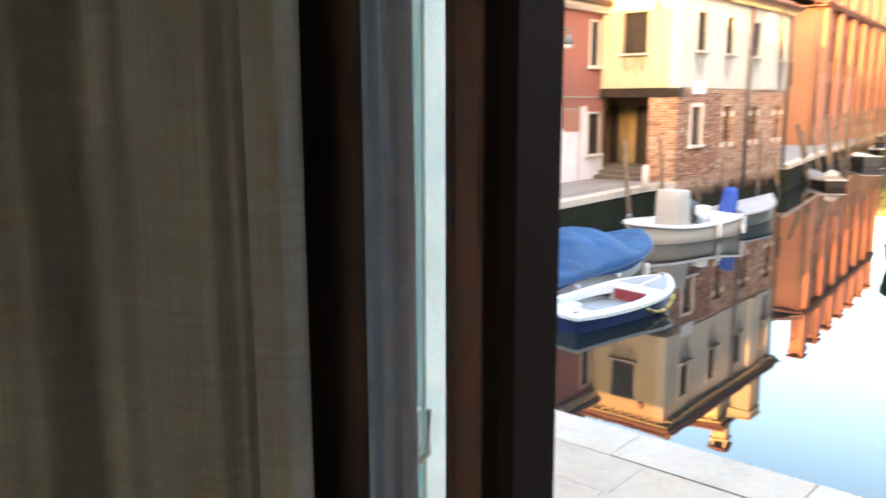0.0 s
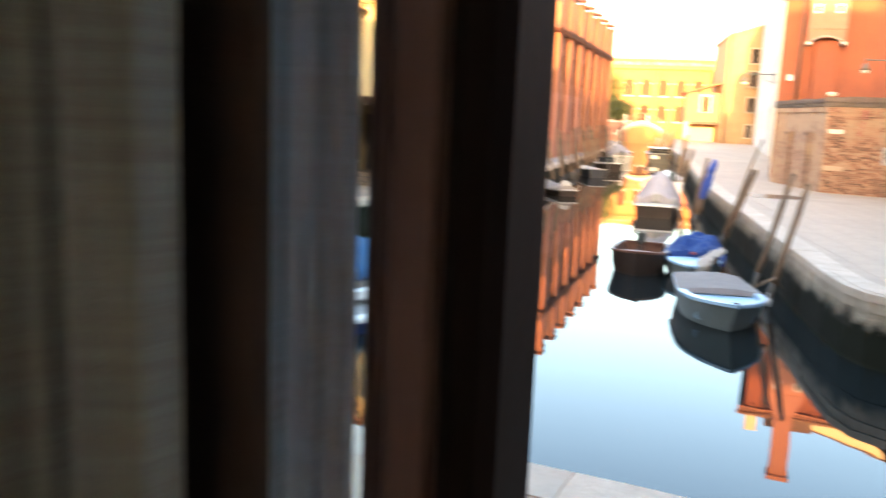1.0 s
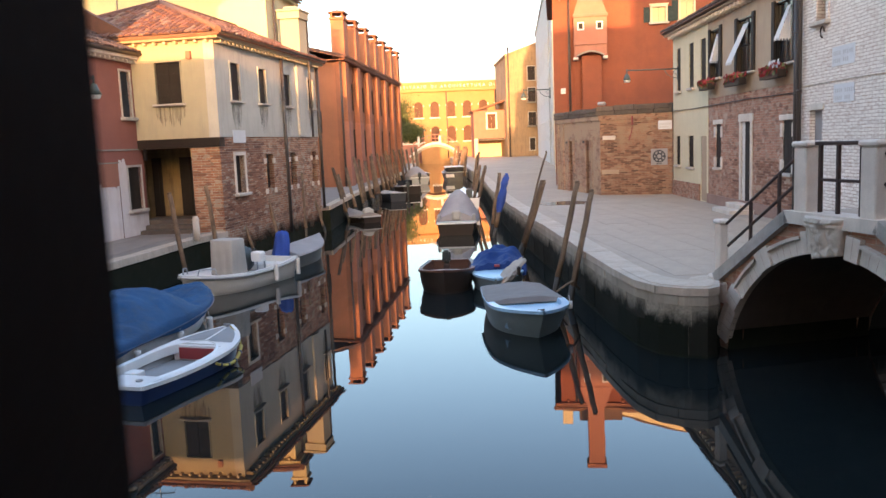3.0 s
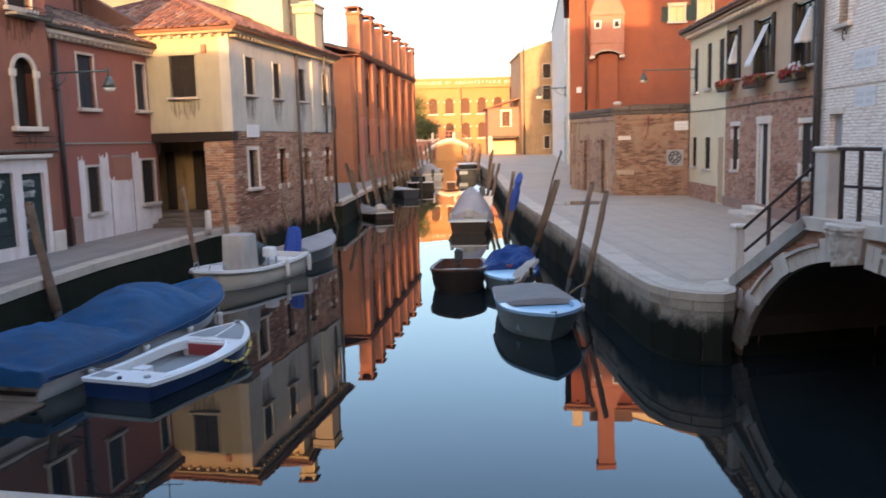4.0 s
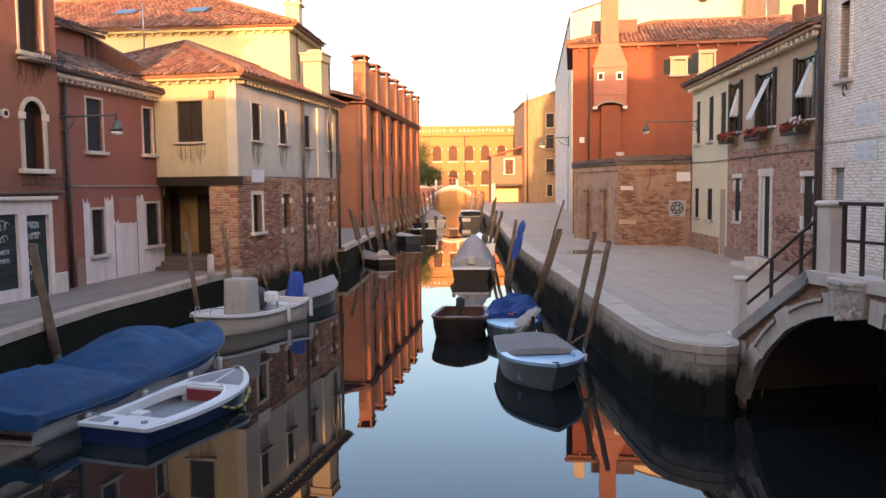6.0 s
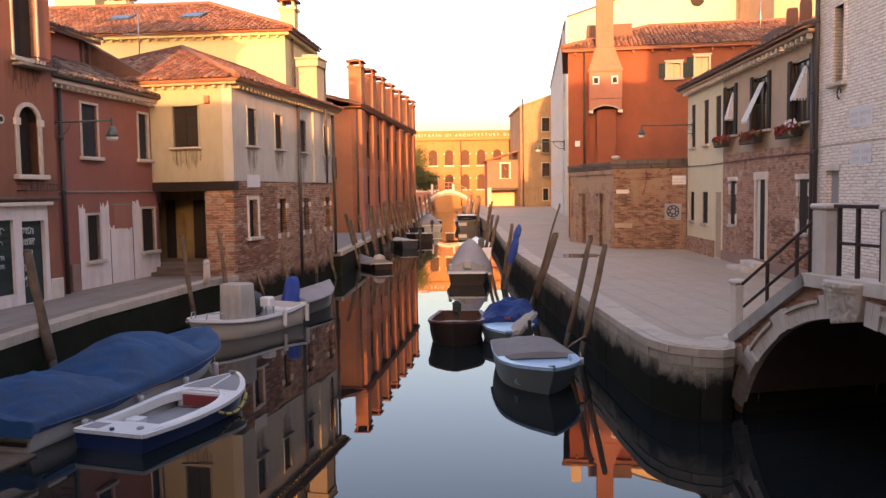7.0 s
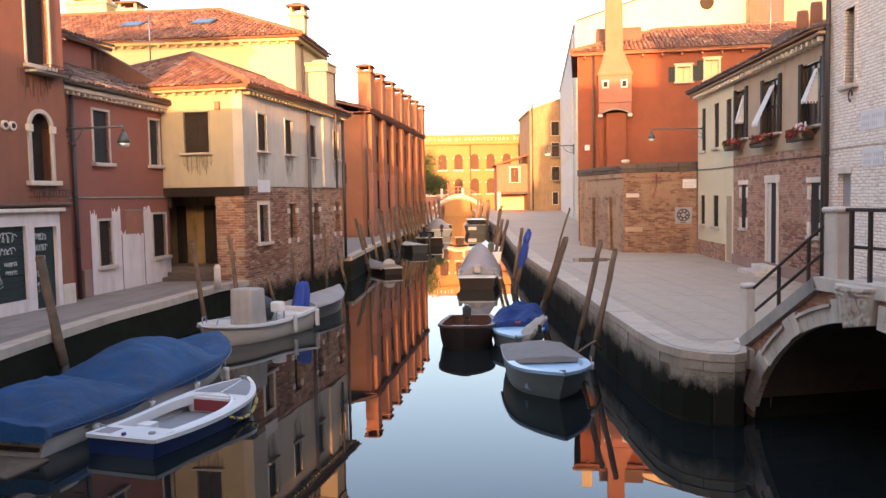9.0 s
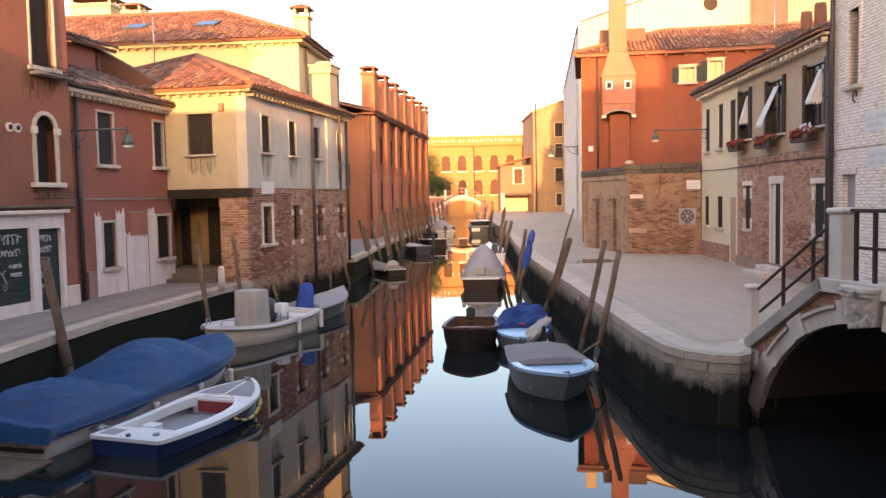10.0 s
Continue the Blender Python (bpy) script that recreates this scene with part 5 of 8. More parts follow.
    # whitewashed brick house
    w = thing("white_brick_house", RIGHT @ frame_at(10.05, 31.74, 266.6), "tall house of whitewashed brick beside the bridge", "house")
    X0, X1, TOP2 = 12.30, 18.2, 13.0
    win, dr = (13.13, 13.62, 5.50, 7.20), (12.78, 13.47, 1.0, 3.54)
    part("wall", holed_wall(bmesh.new(), X0, X1, 0.7, TOP2, [win, dr], y=-0.03), "brick_white", w)
    closed_back(w, X0, X1, 0.28, 9, 0.7, TOP2, "brick_white")
    part("roof", boxed(X0 - 0.2, X1 + 0.2, -0.3, 9.2, TOP2 + 0.002, TOP2 + 0.3), "tile_old", w)
    window(w, *win, surround="brick_white", w=0.12, leaf="house_plaster", proud=0.06)
    part("door", boxed(12.785, 13.465, 0.1, 0.15, 1.0, 3.535), "grey_tarp", w, "pale grey shut door")
    part("door_frame", boxed(12.70, 13.55, -0.06, -0.032, 3.54, 3.68), "stone", w)
    part("moulding", boxed(X0, X1, -0.06, -0.031, 4.13, 4.21), "brick_white", w)
    for (a, b, z0, z1) in ((13.95, 15.0, 4.44, 4.85), (14.05, 15.0, 3.66, 4.05)):
        p = part("wall_plaque", boxed(a, b, -0.045, -0.031, z0, z1), "awning", w, "white painted plaque with faded lettering")
        for k in range(2):
            z = z1 - 0.14 - k * 0.16
            for j in range(10 if k == 0 else 8):
                x = a + 0.07 + j * 0.092
                if j != 4:
                    part("letter_bar", boxed(x, x + 0.045, -0.047, -0.0455, z - 0.045, z + 0.045), "faint", p)
    ring = bmesh.new()
    rod(ring, [(13.5 + 0.09 * math.cos(a), -0.08, 5.25 + 0.12 * math.sin(a)) for a in [i * 0.6 for i in range(9)]], 0.02, sides=6)
    part("iron_ring", ring, "iron", w)
    drain(w, 12.40, 1.0, TOP2, y=-0.13)


def flower_box(q, i):
    """A planted box on the terrace house's sill."""
    x0, x1, z = q
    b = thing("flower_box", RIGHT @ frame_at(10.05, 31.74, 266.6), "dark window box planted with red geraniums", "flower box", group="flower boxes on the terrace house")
    part("box", boxed(x0, x1, -0.36, -0.14, z - 0.26, z - 0.06, 0.015), "boat_dark", b)
    rnd = random.Random(40 + i)
    for name, mat, n, hi in (("foliage", "leaf", 170, 0.10), ("blossom", "flower", 240, 0.14)):
        bm = bmesh.new()
        for _ in range(n):
            c = Vector((rnd.uniform(x0, x1), rnd.uniform(-0.40, -0.12), z - 0.06 + rnd.uniform(-0.1, hi)))
            r = rnd.uniform(0.025, 0.05)
            rot = Euler((rnd.uniform(0, 3), rnd.uniform(0, 3), rnd.uniform(0, 3))).to_matrix()
            quad(bm, *[c + rot @ Vector(v) * r for v in ((-1, -0.7, 0), (1, -0.7, 0.2), (1, 0.7, 0), (-1, 0.7, 0.2))])
        tagged(part(name, bm, mat, b), kind="stuff")
    if i == 2:
        bm = bmesh.new()
        for _ in range(14):
            c = Vector((x1 - rnd.uniform(0.05, 0.5), rnd.uniform(-0.42, -0.3), z + rnd.uniform(-0.02, 0.14)))
            quad(bm, *[c + Vector(v) * 0.05 for v in ((-1, 0, -1), (1, 0, -1), (1, 0.3, 1), (-1, 0.3, 1))])
        tagged(part("pale_blossom", bm, "awning", b), kind="stuff")
    return b


def capping(parent, x0, x1, y0, y1, z0, z1, seed):
    """Two courses of rough dark stones along the top of a wall."""
    rnd = random.Random(seed)
    mid = z0 + 0.45 * (z1 - z0)
    for lo, hi, out in ((z0, mid - 0.004, 0.03), (mid, z1, 0.0)):
        x = x0
        while x < x1 - 0.05:
            w = min(rnd.uniform(0.45, 1.0), x1 - x)
            part("capping_stone", boxed(x, x + w - 0.008, y0 + out + rnd.uniform(-0.02, 0.02), y1, lo, hi + (rnd.uniform(-0.03, 0.02) if hi == z1 else 0), 0.018), "cap_dark", parent)
            x += w


def garden_wall():
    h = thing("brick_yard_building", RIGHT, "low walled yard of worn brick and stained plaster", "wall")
    a, b, c, d = (7.44, 32.96), (10.02, 31.80), (13.0, 37.5), (6.55, 38.2)
    turn = math.degrees(math.atan2(b[1] - a[1], b[0] - a[0]))
    f = new("front")
    f.parent = h
    f.matrix_local = frame_at(a[0], a[1], turn)
    part("brick_face", boxed(0.0, 2.83, 0.0, 0.4, 0.7, 3.98), "brick_wall", f, "worn brick face with plaster remains")
    capping(f, -0.10, 2.83, -0.11, 0.5, 3.985, 4.36, 61)
    part("cap_course", boxed(-0.05, 2.83, -0.05, 0.0, 3.78, 3.98, 0.01), "brick_wall", f)
    part("corner_stone", boxed(-0.08, 0.22, -0.14, 0.25, 4.385, 4.52, 0.05), "stone", f)
    part("stone_insert", boxed(0.10, 0.62, -0.02, -0.001, 3.0, 3.16, 0.01), "stone", f)
    part("stone_insert", boxed(0.05, 0.75, -0.02, -0.001, 1.62, 1.80, 0.01), "house_plaster", f)
    # round emblem on a square plate, street plate and a small red lamp
    e = part("emblem_plate", boxed(2.01, 2.65, -0.03, -0.001, 1.94, 2.58, 0.005), "grey_tarp", f, "square plate with a dark round emblem")
    bm = bmesh.new()
    for r0, r1 in ((0.20, 0.25), (0.08, 0.13)):
        n = 20
        for i in range(n):
            p0, p1 = 2 * math.pi * i / n, 2 * math.pi * (i + 1) / n
            quad(bm, *[(2.33 + r * math.cos(p), -0.034, 2.28 + r * math.sin(p)) for r, p in ((r0, p0), (r1, p0), (r1, p1), (r0, p1))])
    for k in range(7):
        an = k * 0.9
        x, z = 2.33 + 0.165 * math.cos(an), 2.28 + 0.165 * math.sin(an)
        box(bm, x - 0.03, x + 0.03, -0.036, -0.031, z - 0.04, z + 0.04)
    box(bm, 2.22, 2.44, -0.036, -0.031, 1.97, 2.0)
    part("emblem", bm, "ink", e)
    n = part("street_plate", boxed(2.30, 2.82, -0.025, -0.001, 3.33, 3.67, 0.005), "awning", f, "white street plate with illegible lines")
    for k in range(2):
        for j in range(6 - k):
            part("letter_bar", boxed(2.35 + j * 0.075, 2.39 + j * 0.075, -0.027, -0.0255, 3.50 - k * 0.12, 3.57 - k * 0.12), "faint", n)
    l = part("wall_bracket", boxed(1.27, 1.33, -0.12, 0.0, 3.55, 3.9, 0.01), "boat_red", f, "small red fitting on the wall")
    part("hose", rod(bmesh.new(), [(1.3, -0.05, 3.5), (1.24, -0.05, 3.2), (1.15, -0.05, 2.95)], 0.015), "boat_red", l)
    s = new("side")
    s.parent = h
    # the side runs from the far end towards the front corner
    side_turn = math.degrees(math.atan2(a[1] - d[1], a[0] - d[0]))
    s.matrix_local = frame_at(d[0], d[1], side_turn)
    LS = math.hypot(a[0] - d[0], a[1] - d[1])
    holes = [(LS - 1.55, LS - 0.95, 0.78, 3.0), (LS - 3.6, LS - 3.1, 0.78, 3.0)]
    part("plaster_face", holed_wall(bmesh.new(), 0.0, LS, 0.7, 3.78, holes, t=0.35), "yard_plaster", s, "stained rose plaster")
    capping(s, 0.0, LS - 0.12, -0.12, 0.45, 3.985, 4.30, 62)
    part("cap_course", boxed(0.0, LS, -0.06, 0.4, 3.782, 3.98, 0.02), "yard_plaster", s)
    for q in holes:
        p = part("door", boxed(q[0] + 0.01, q[1] - 0.01, 0.12, 0.17, 0.78, 2.99), "yard_plaster", s, "weathered rose-grey door")
        bm = bmesh.new()
        box(bm, q[0] - 0.12, q[0], -0.03, 0.1, 0.75, 3.1)
        box(bm, q[1], q[1] + 0.12, -0.03, 0.1, 0.75, 3.1)
        part("door_frame", bm, "yard_plaster", p)
        part("knob", boxed(q[0] - 0.3, q[0] - 0.2, -0.05, 0.0, 2.9, 3.0, 0.01), "ink", p)
    for x in (0.25, 0.9):
        part("pilaster", boxed(x, x + 0.18, -0.07, -0.001, 0.75, 3.78, 0.01), "yard_plaster", s)
    bm = prism(bmesh.new(), [(7.6, 33.2), (10.05, 32.2), (13.0, 37.5), (6.8, 38.1)], 3.6, 3.7)
    part("flat_roof", bm, "stone_dark", h)


def red_chimney_house():
    h = thing("red_chimney_house", frame_at(6.40, 37.6, -9.66), "deep red plastered house with a great hooded wall chimney", "house")
    L, D, TOP = 17.0, 7.0, 9.42
    w1, w2 = (4.40, 4.97, 8.10, 8.76), (5.62, 6.17, 8.12, 9.00)
    part("wall", holed_wall(bmesh.new(), 0.0, L, 0.7, TOP, [w1, w2]), "red", h)
    closed_back(h, 0.0, L, 0.302, D, 0.7, TOP, "red")
    for i, q in enumerate((w1, w2)):
        # leaves are flat yellow panels, the sun's reflection put into their colour
        w = window(h, *q, surround="cream2", w=0.09, leaf="sun_glare", deep=0.10, head=0.05)
        for x in (q[0] - 0.38, q[1] + 0.10)[:2 - i]:
            leaf = part("shutter", boxed(x, x + 0.27, -0.05, -0.004, q[2], q[3], 0.005), "green_shutter", w, "green shutter folded back on the wall")
            for k in range(9):
                z = q[2] + 0.05 + (q[3] - q[2] - 0.1) * k / 9
                part("louvre", boxed(x + 0.03, x + 0.24, -0.062, -0.0505, z, z + 0.035), "green_shutter", leaf)
    part("cornice", boxed(-0.25, L, -0.25, 0.0, TOP - 0.02, TOP + 0.10, 0.02), "rose", h)
    dentils(h, -0.1, L, TOP - 0.03, step=0.85, y=-0.2, mat="rose")
    drain(h, 0.72, 3.6, TOP, y=-0.08)
    part("meter_box", boxed(0.30, 0.52, -0.12, -0.002, 5.15, 5.40, 0.01), "awning", h)
    # hooded chimney on the front
    x0, x1 = 0.94, 2.36
    ch = part("chimney_breast", boxed(x0 + 0.32, x1 - 0.22, -0.35, -0.002, 4.2, 6.78, 0.02), "red", h, "red chimney breast under an arch")
    for x in (x0 + 0.02, x1 - 0.22):
        part("breast_side", boxed(x, x + 0.20, -0.12, -0.002, 4.2, 6.66), "red", ch)
    bm = bmesh.new()
    n = 12
    for i in range(n):
        p0, p1 = i / n, (i + 1) / n
        a0, a1 = x0 + 0.12 + (x1 - x0 - 0.24) * p0, x0 + 0.12 + (x1 - x0 - 0.24) * p1
        h0, h1 = 6.75 + 0.18 * math.sin(math.pi * p0), 6.75 + 0.18 * math.sin(math.pi * p1)
        for y0, y1 in ((-0.56, -0.002),):
            quad(bm, (a0, y0, h0), (a1, y0, h1), (a1, y0, 7.22), (a0, y0, 7.22))
            quad(bm, (a0, y0, h0), (a0, y1, h0), (a1, y1, h1), (a1, y0, h1))
    box(bm, x0, x0 + 0.12, -0.56, -0.002, 6.72, 7.22)
    box(bm, x1 - 0.12, x1, -0.56, -0.002, 6.72, 7.22)
    part("chimney_arch", bm, "rose", ch)
    bm = bmesh.new()
    for i in range(n):
        p0, p1 = i / n, (i + 1) / n
        a0, a1 = x0 + 0.12 + (x1 - x0 - 0.24) * p0, x0 + 0.12 + (x1 - x0 - 0.24) * p1
        h0, h1 = 6.75 + 0.18 * math.sin(math.pi * p0), 6.75 + 0.18 * math.sin(math.pi * p1)
        quad(bm, (a0, -0.585, h0 - 0.02), (a1, -0.585, h1 - 0.02), (a1, -0.585, h1 + 0.05), (a0, -0.585, h0 + 0.05))
    part("arch_moulding", bm, "stone_dark", ch)
    for x in (x0 - 0.04, x1 - 0.16):
        part("impost", boxed(x, x + 0.2, -0.62, -0.002, 6.60, 6.72, 0.01), "stone", ch)
    bx = part("chimney_box", boxed(x0 - 0.02, x1 + 0.02, -0.60, -0.002, 7.224, 8.50, 0.015), "rose", ch, "rose plastered chimney box with two small windows")
    part("moulding", boxed(x0 - 0.06, x1 + 0.06, -0.64, -0.61, 8.42, 8.56, 0.01), "rose", bx)
    for x in (x0 + 0.2, x1 - 0.40):
        q = part("small_window", boxed(x - 0.06, x + 0.24, -0.63, -0.602, 7.86, 8.22), "awning", bx)
        part("dark_pane", boxed(x, x + 0.18, -0.637, -0.631, 7.92, 8.16), "shutter", q)
    bm = bmesh.new()
    lo = [(x0 - 0.02, -0.60), (x1 + 0.02, -0.60), (x1 + 0.02, -0.002), (x0 - 0.02, -0.002)]
    hi = [(x0 + 0.27, -0.50), (x1 - 0.32, -0.50), (x1 - 0.32, -0.002), (x0 + 0.27, -0.002)]
    for i in range(4):
        j = (i + 1) % 4
        quad(bm, (*lo[i], 8.565), (*lo[j], 8.565), (*hi[j], 9.5), (*hi[i], 9.5))
    part("chimney_hood", bm, "rose", bx)
    part("chimney_shaft", boxed(x0 + 0.30, x1 - 0.35, -0.48, 0.2, 9.5, 12.28, 0.02), "rose", bx, "tall rose chimney shaft in evening sun")
    part("shaft_head", boxed(x0 + 0.22, x1 - 0.27, -0.56, 0.28, 12.282, 12.5, 0.03), "rose", bx)
    E = 0.3
    bm = bmesh.new()
    slope(bm, (-E, -E, TOP + 0.12), (L + E, -E, TOP + 0.12), (L + E, 4.5, 11.25), (4.0, 4.5, 11.25))
    slope(bm, (-E, D + E, TOP + 0.12), (-E, -E, TOP + 0.12), (4.0, 4.5, 11.25), (4.0, 4.51, 11.25))
    slope(bm, (L + E, D + E, TOP + 0.12), (-E, D + E, TOP + 0.12), (4.0, 4.51, 11.25), (L + E, 4.5, 11.25))
    r = part("roof", bm, "tile", h)
    tagged(part("roof_tiles", tiles(bmesh.new(), (-E, -E, TOP + 0.12), (1, 0, 0), (0, 4.8, 1.71), L + 2 * E, 4.3, L + 2 * E, seed=14), "tile", r), kind="stuff")
    part("ridge_tiles", rod(bmesh.new(), [(-E, -E, TOP + 0.2), (4.0, 4.5, 11.31), (L, 4.5, 11.31)], 0.1), "tile", r)
    part("roof_dormer", boxed(0.9, 3.0, 2.0, 4.0, 9.9, 11.0), "tile_old", r)
    part("small_chimney", boxed(0.05, 0.55, 1.2, 1.7, 9.6, 11.0, 0.02), "cream2", r)


def backdrop_houses():
    # pale gabled house behind the red one
    h = thing("pale_gabled_house", pose(0, 0, 0), "tall pale yellow gabled house behind the red roof", "house")
    bm = bmesh.new()
    y = 52.0
    pts = [(8.8, 0.7), (34.0, 0.7), (34.0, 16.0), (27.0, 18.0), (20.0, 17.6), (8.8, 14.0)]
    fr = [bm.verts.new((x, y, z)) for x, z in pts]
    bk = [bm.verts.new((x + (2.2 if x < 9 else 0), y + 10, z)) for x, z in pts]
    bm.faces.new(fr)
    bm.faces.new(bk[::-1])
    for i in range(6):
        j = (i + 1) % 6
        bm.faces.new((fr[j], fr[i], bk[i], bk[j]))
    part("wall", bm, "cream2", h)
    part("round_window", rod(bmesh.new(), [(17.0, y - 0.05, 15.0), (17.0, y + 0.05, 15.0)], 0.45, sides=20), "shutter", h)
    bm = bmesh.new()
    slope(bm, (8.75, y - 0.1, 14.05), (20.0, y - 0.1, 17.72), (20.0, y + 10.4, 17.72), (11.0, y + 10.4, 14.05))
    part("roof", bm, "tile_old", h)
    # tan house whose upper wall stands over the terrace roof
    t = thing("tan_rear_house", pose(19.35, 46.0, 0), "tall tan plastered house behind the terrace", "house")
    part("wall", boxed(0.0, 8.0, 0.0, 5.0, 0.7, 15.6), "house_plaster", t)
    part("roof", boxed(-0.2, 8.2, -0.2, 5.2, 15.602, 15.8), "tile_old", t)
    # tall white row along the quay
    w = thing("white_quay_house", frame_at(16.2, 109, 263.2), "tall white plastered house row along the far quay", "house")
    holes = []
    for k in range(9):
        for z in (3.0, 6.6, 10.2):
            holes.append((2.5 + 4.6 * k, 3.5 + 4.6 * k, z, z + 1.9))
    part("wall", holed_wall(bmesh.new(), 0.0, 43.2, 0.7, 16.6, holes), "white_wall", w)
    for q in holes:
        window(w, *q, surround=None, sill=False, deep=0.1)
    closed_back(w, 0.0, 43.2, 0.302, 8, 0.7, 16.6, "white_wall")
    part("roof", boxed(-0.1, 43.3, -0.12, 8.2, 16.602, 16.8), "white_wall", w)
    drain(w, 40.0, 0.8, 16.5, r=0.05, mat="white_wall")
    # ochre house that faces the viewer
    o = thing("ochre_house", frame_at(12.2, 109.5, 0), "ochre plastered house in evening sun with balconies", "house")
    part("wall", holed_wall(bmesh.new(), 0.0, 6.2, 0.7, 14.3, [(3.0, 3.7, 1.8, 3.4), (2.9, 3.9, 5.0, 6.8), (2.9, 3.9, 8.2, 10.0), (2.9, 3.9, 11.0, 12.8)]), "ochre_worn", o)
    closed_back(o, 0.0, 6.2, 0.302, 14, 0.7, 14.3, "ochre_worn")
    bm = bmesh.new()
    slope(bm, (-0.2, -0.2, 14.4), (6.3, -0.2, 16.6), (6.3, 14.4, 16.6), (-0.2, 14.4, 14.4), 0.25)
    quad(bm, (0, 0.0, 14.29), (6.2, 0.0, 14.29), (6.2, 0.0, 16.4))
    part("roof", bm, "ochre_worn", o)
    for z in (4.9, 8.0):
        b = part("balcony", boxed(2.7, 4.3, -0.9, 0.0, z, z + 0.15), "stone_dark", o)
        bm = bmesh.new()
        for k in range(12):
            x = 2.72 + k * 0.14
            box(bm, x, x + 0.03, -0.9, -0.87, z + 0.15, z + 1.1)
        box(bm, 2.7, 4.3, -0.92, -0.85, z + 1.1, z + 1.16)
        part("railing", bm, "iron", b)
    for q in ((3.0, 3.7, 1.8, 3.4), (2.9, 3.9, 5.0, 6.8), (2.9, 3.9, 8.2, 10.0), (2.9, 3.9, 11.0, 12.8)):
        window(o, *q, w=0.10)
    part("pole_pipe", rod(bmesh.new(), [(0.3, -0.4, 0.7), (0.3, -0.4, 15.3)], 0.09), "pipe", o)
    # small orange house by the bridge
    s = thing("small_orange_house", frame_at(8.0, 113.0, 0), "small orange house with a covered passage by the far bridge", "house")
    part("wall", holed_wall(bmesh.new(), 0.0, 5.0, 3.6, 7.4, [(1.9, 3.0, 4.9, 6.9)]), "rose", s)
    window(s, 1.9, 3.0, 4.9, 6.9, surround="stone", w=0.22, leaf="far_wood")
    part("pier", boxed(0.0, 0.5, 0.0, 0.5, 0.7, 3.598), "cream2", s)
    part("beam", boxed(0.502, 5.0, -0.05, 0.5, 3.3, 3.598), "boat_dark", s)
    part("side_wall", boxed(0.0, 0.3, 0.52, 6, 0.7, 7.4), "rose", s)
    part("back_wall", boxed(0.302, 5.0, 5.0, 5.3, 0.7, 7.4), "cream2", s)
    bm = bmesh.new()
    slope(bm, (-0.3, -0.4, 7.4), (5.2, -0.4, 9.0), (5.2, 6.3, 9.0), (-0.3, 6.3, 7.4), 0.2)
    part("roof", bm, "tile", s)
    # long yellow institute across the end of the view
    f = thing("yellow_institute", frame_at(-26.8, 130, 0), "long yellow brick institute with arched windows and a lettered parapet", "building")
    holes = []
    for k in range(18):
        x = 1.2 + 2.55 * k
        holes += [(x, x + 1.35, 7.3, 9.75), (x, x + 1.35, 3.5, 5.9)]
    part("wall", holed_wall(bmesh.new(), 0.0, 48.0, -1.7, 11.2, holes, t=0.4), "far_wall", f)
    part("parapet", boxed(0.0, 48.0, -0.1, 0.5, 11.55, 12.6), "far_wall", f)
    part("cornice", boxed(0.0, 48.0, -0.35, 0.5, 11.202, 11.548, 0.05), "far_wall", f)
    part("parapet_cap", boxed(0.0, 48.0, -0.2, 0.55, 12.602, 12.75), "far_wall", f)
    part("rear_wall", boxed(0.0, 48.0, 10.0, 10.4, -1.7, 11.2), "far_wall", f)
    for q in holes:
        x0, x1, z0, z1 = q
        w = part("window", boxed(x0, x1, 0.25, 0.32, z0, z1), "far_wood", f)
        bm = bmesh.new()
        n = 8
        for i in range(n):
            p0, p1 = i / n, (i + 1) / n
            g = lambda p: z1 - 0.55 + 0.55 * math.sin(math.pi * p) ** 0.6 if 0 < p < 1 else z1 - 0.55
            quad(bm, (x0 + 1.35 * p0, -0.002, g(p0)), (x0 + 1.35 * p1, -0.002, g(p1)), (x0 + 1.35 * p1, -0.002, z1 + 0.001), (x0 + 1.35 * p0, -0.002, z1 + 0.001))
        part("arch_head", bm, "far_wall", w)
        part("sill", boxed(x0 - 0.15, x1 + 0.15, -0.15, 0.1, z0 - 0.2, z0), "stone", w)
        for x in (x0 - 0.18, x1):
            part("keystone", boxed(x, x + 0.18, -0.08, -0.003, z1 - 0.75, z1 - 0.5), "stone", w)
    for x in (16.4, 24.05, 31.7, 39.4):
        part("drain_pipe", rod(bmesh.new(), [(x + 0.1, -0.15, 0.8), (x + 0.1, -0.15, 11.2)], 0.09, sides=6), "pipe", f)
    tx = bpy.data.curves.new("lettering", "FONT")
    tx.body, tx.size, tx.extrude, tx.align_x = "UNIVERSITARIO DI ARCHITETTURA DI VENEZIA", 0.62, 0.04, "LEFT"
    tx.space_character = 1.75
    tx.materials.append(M["awning"])
    lt = new("lettering", tx)
    lt.parent = f
    lt.location, lt.rotation_euler = (21.6, -0.16, 11.85), (radians(90), 0, 0)
    return lt


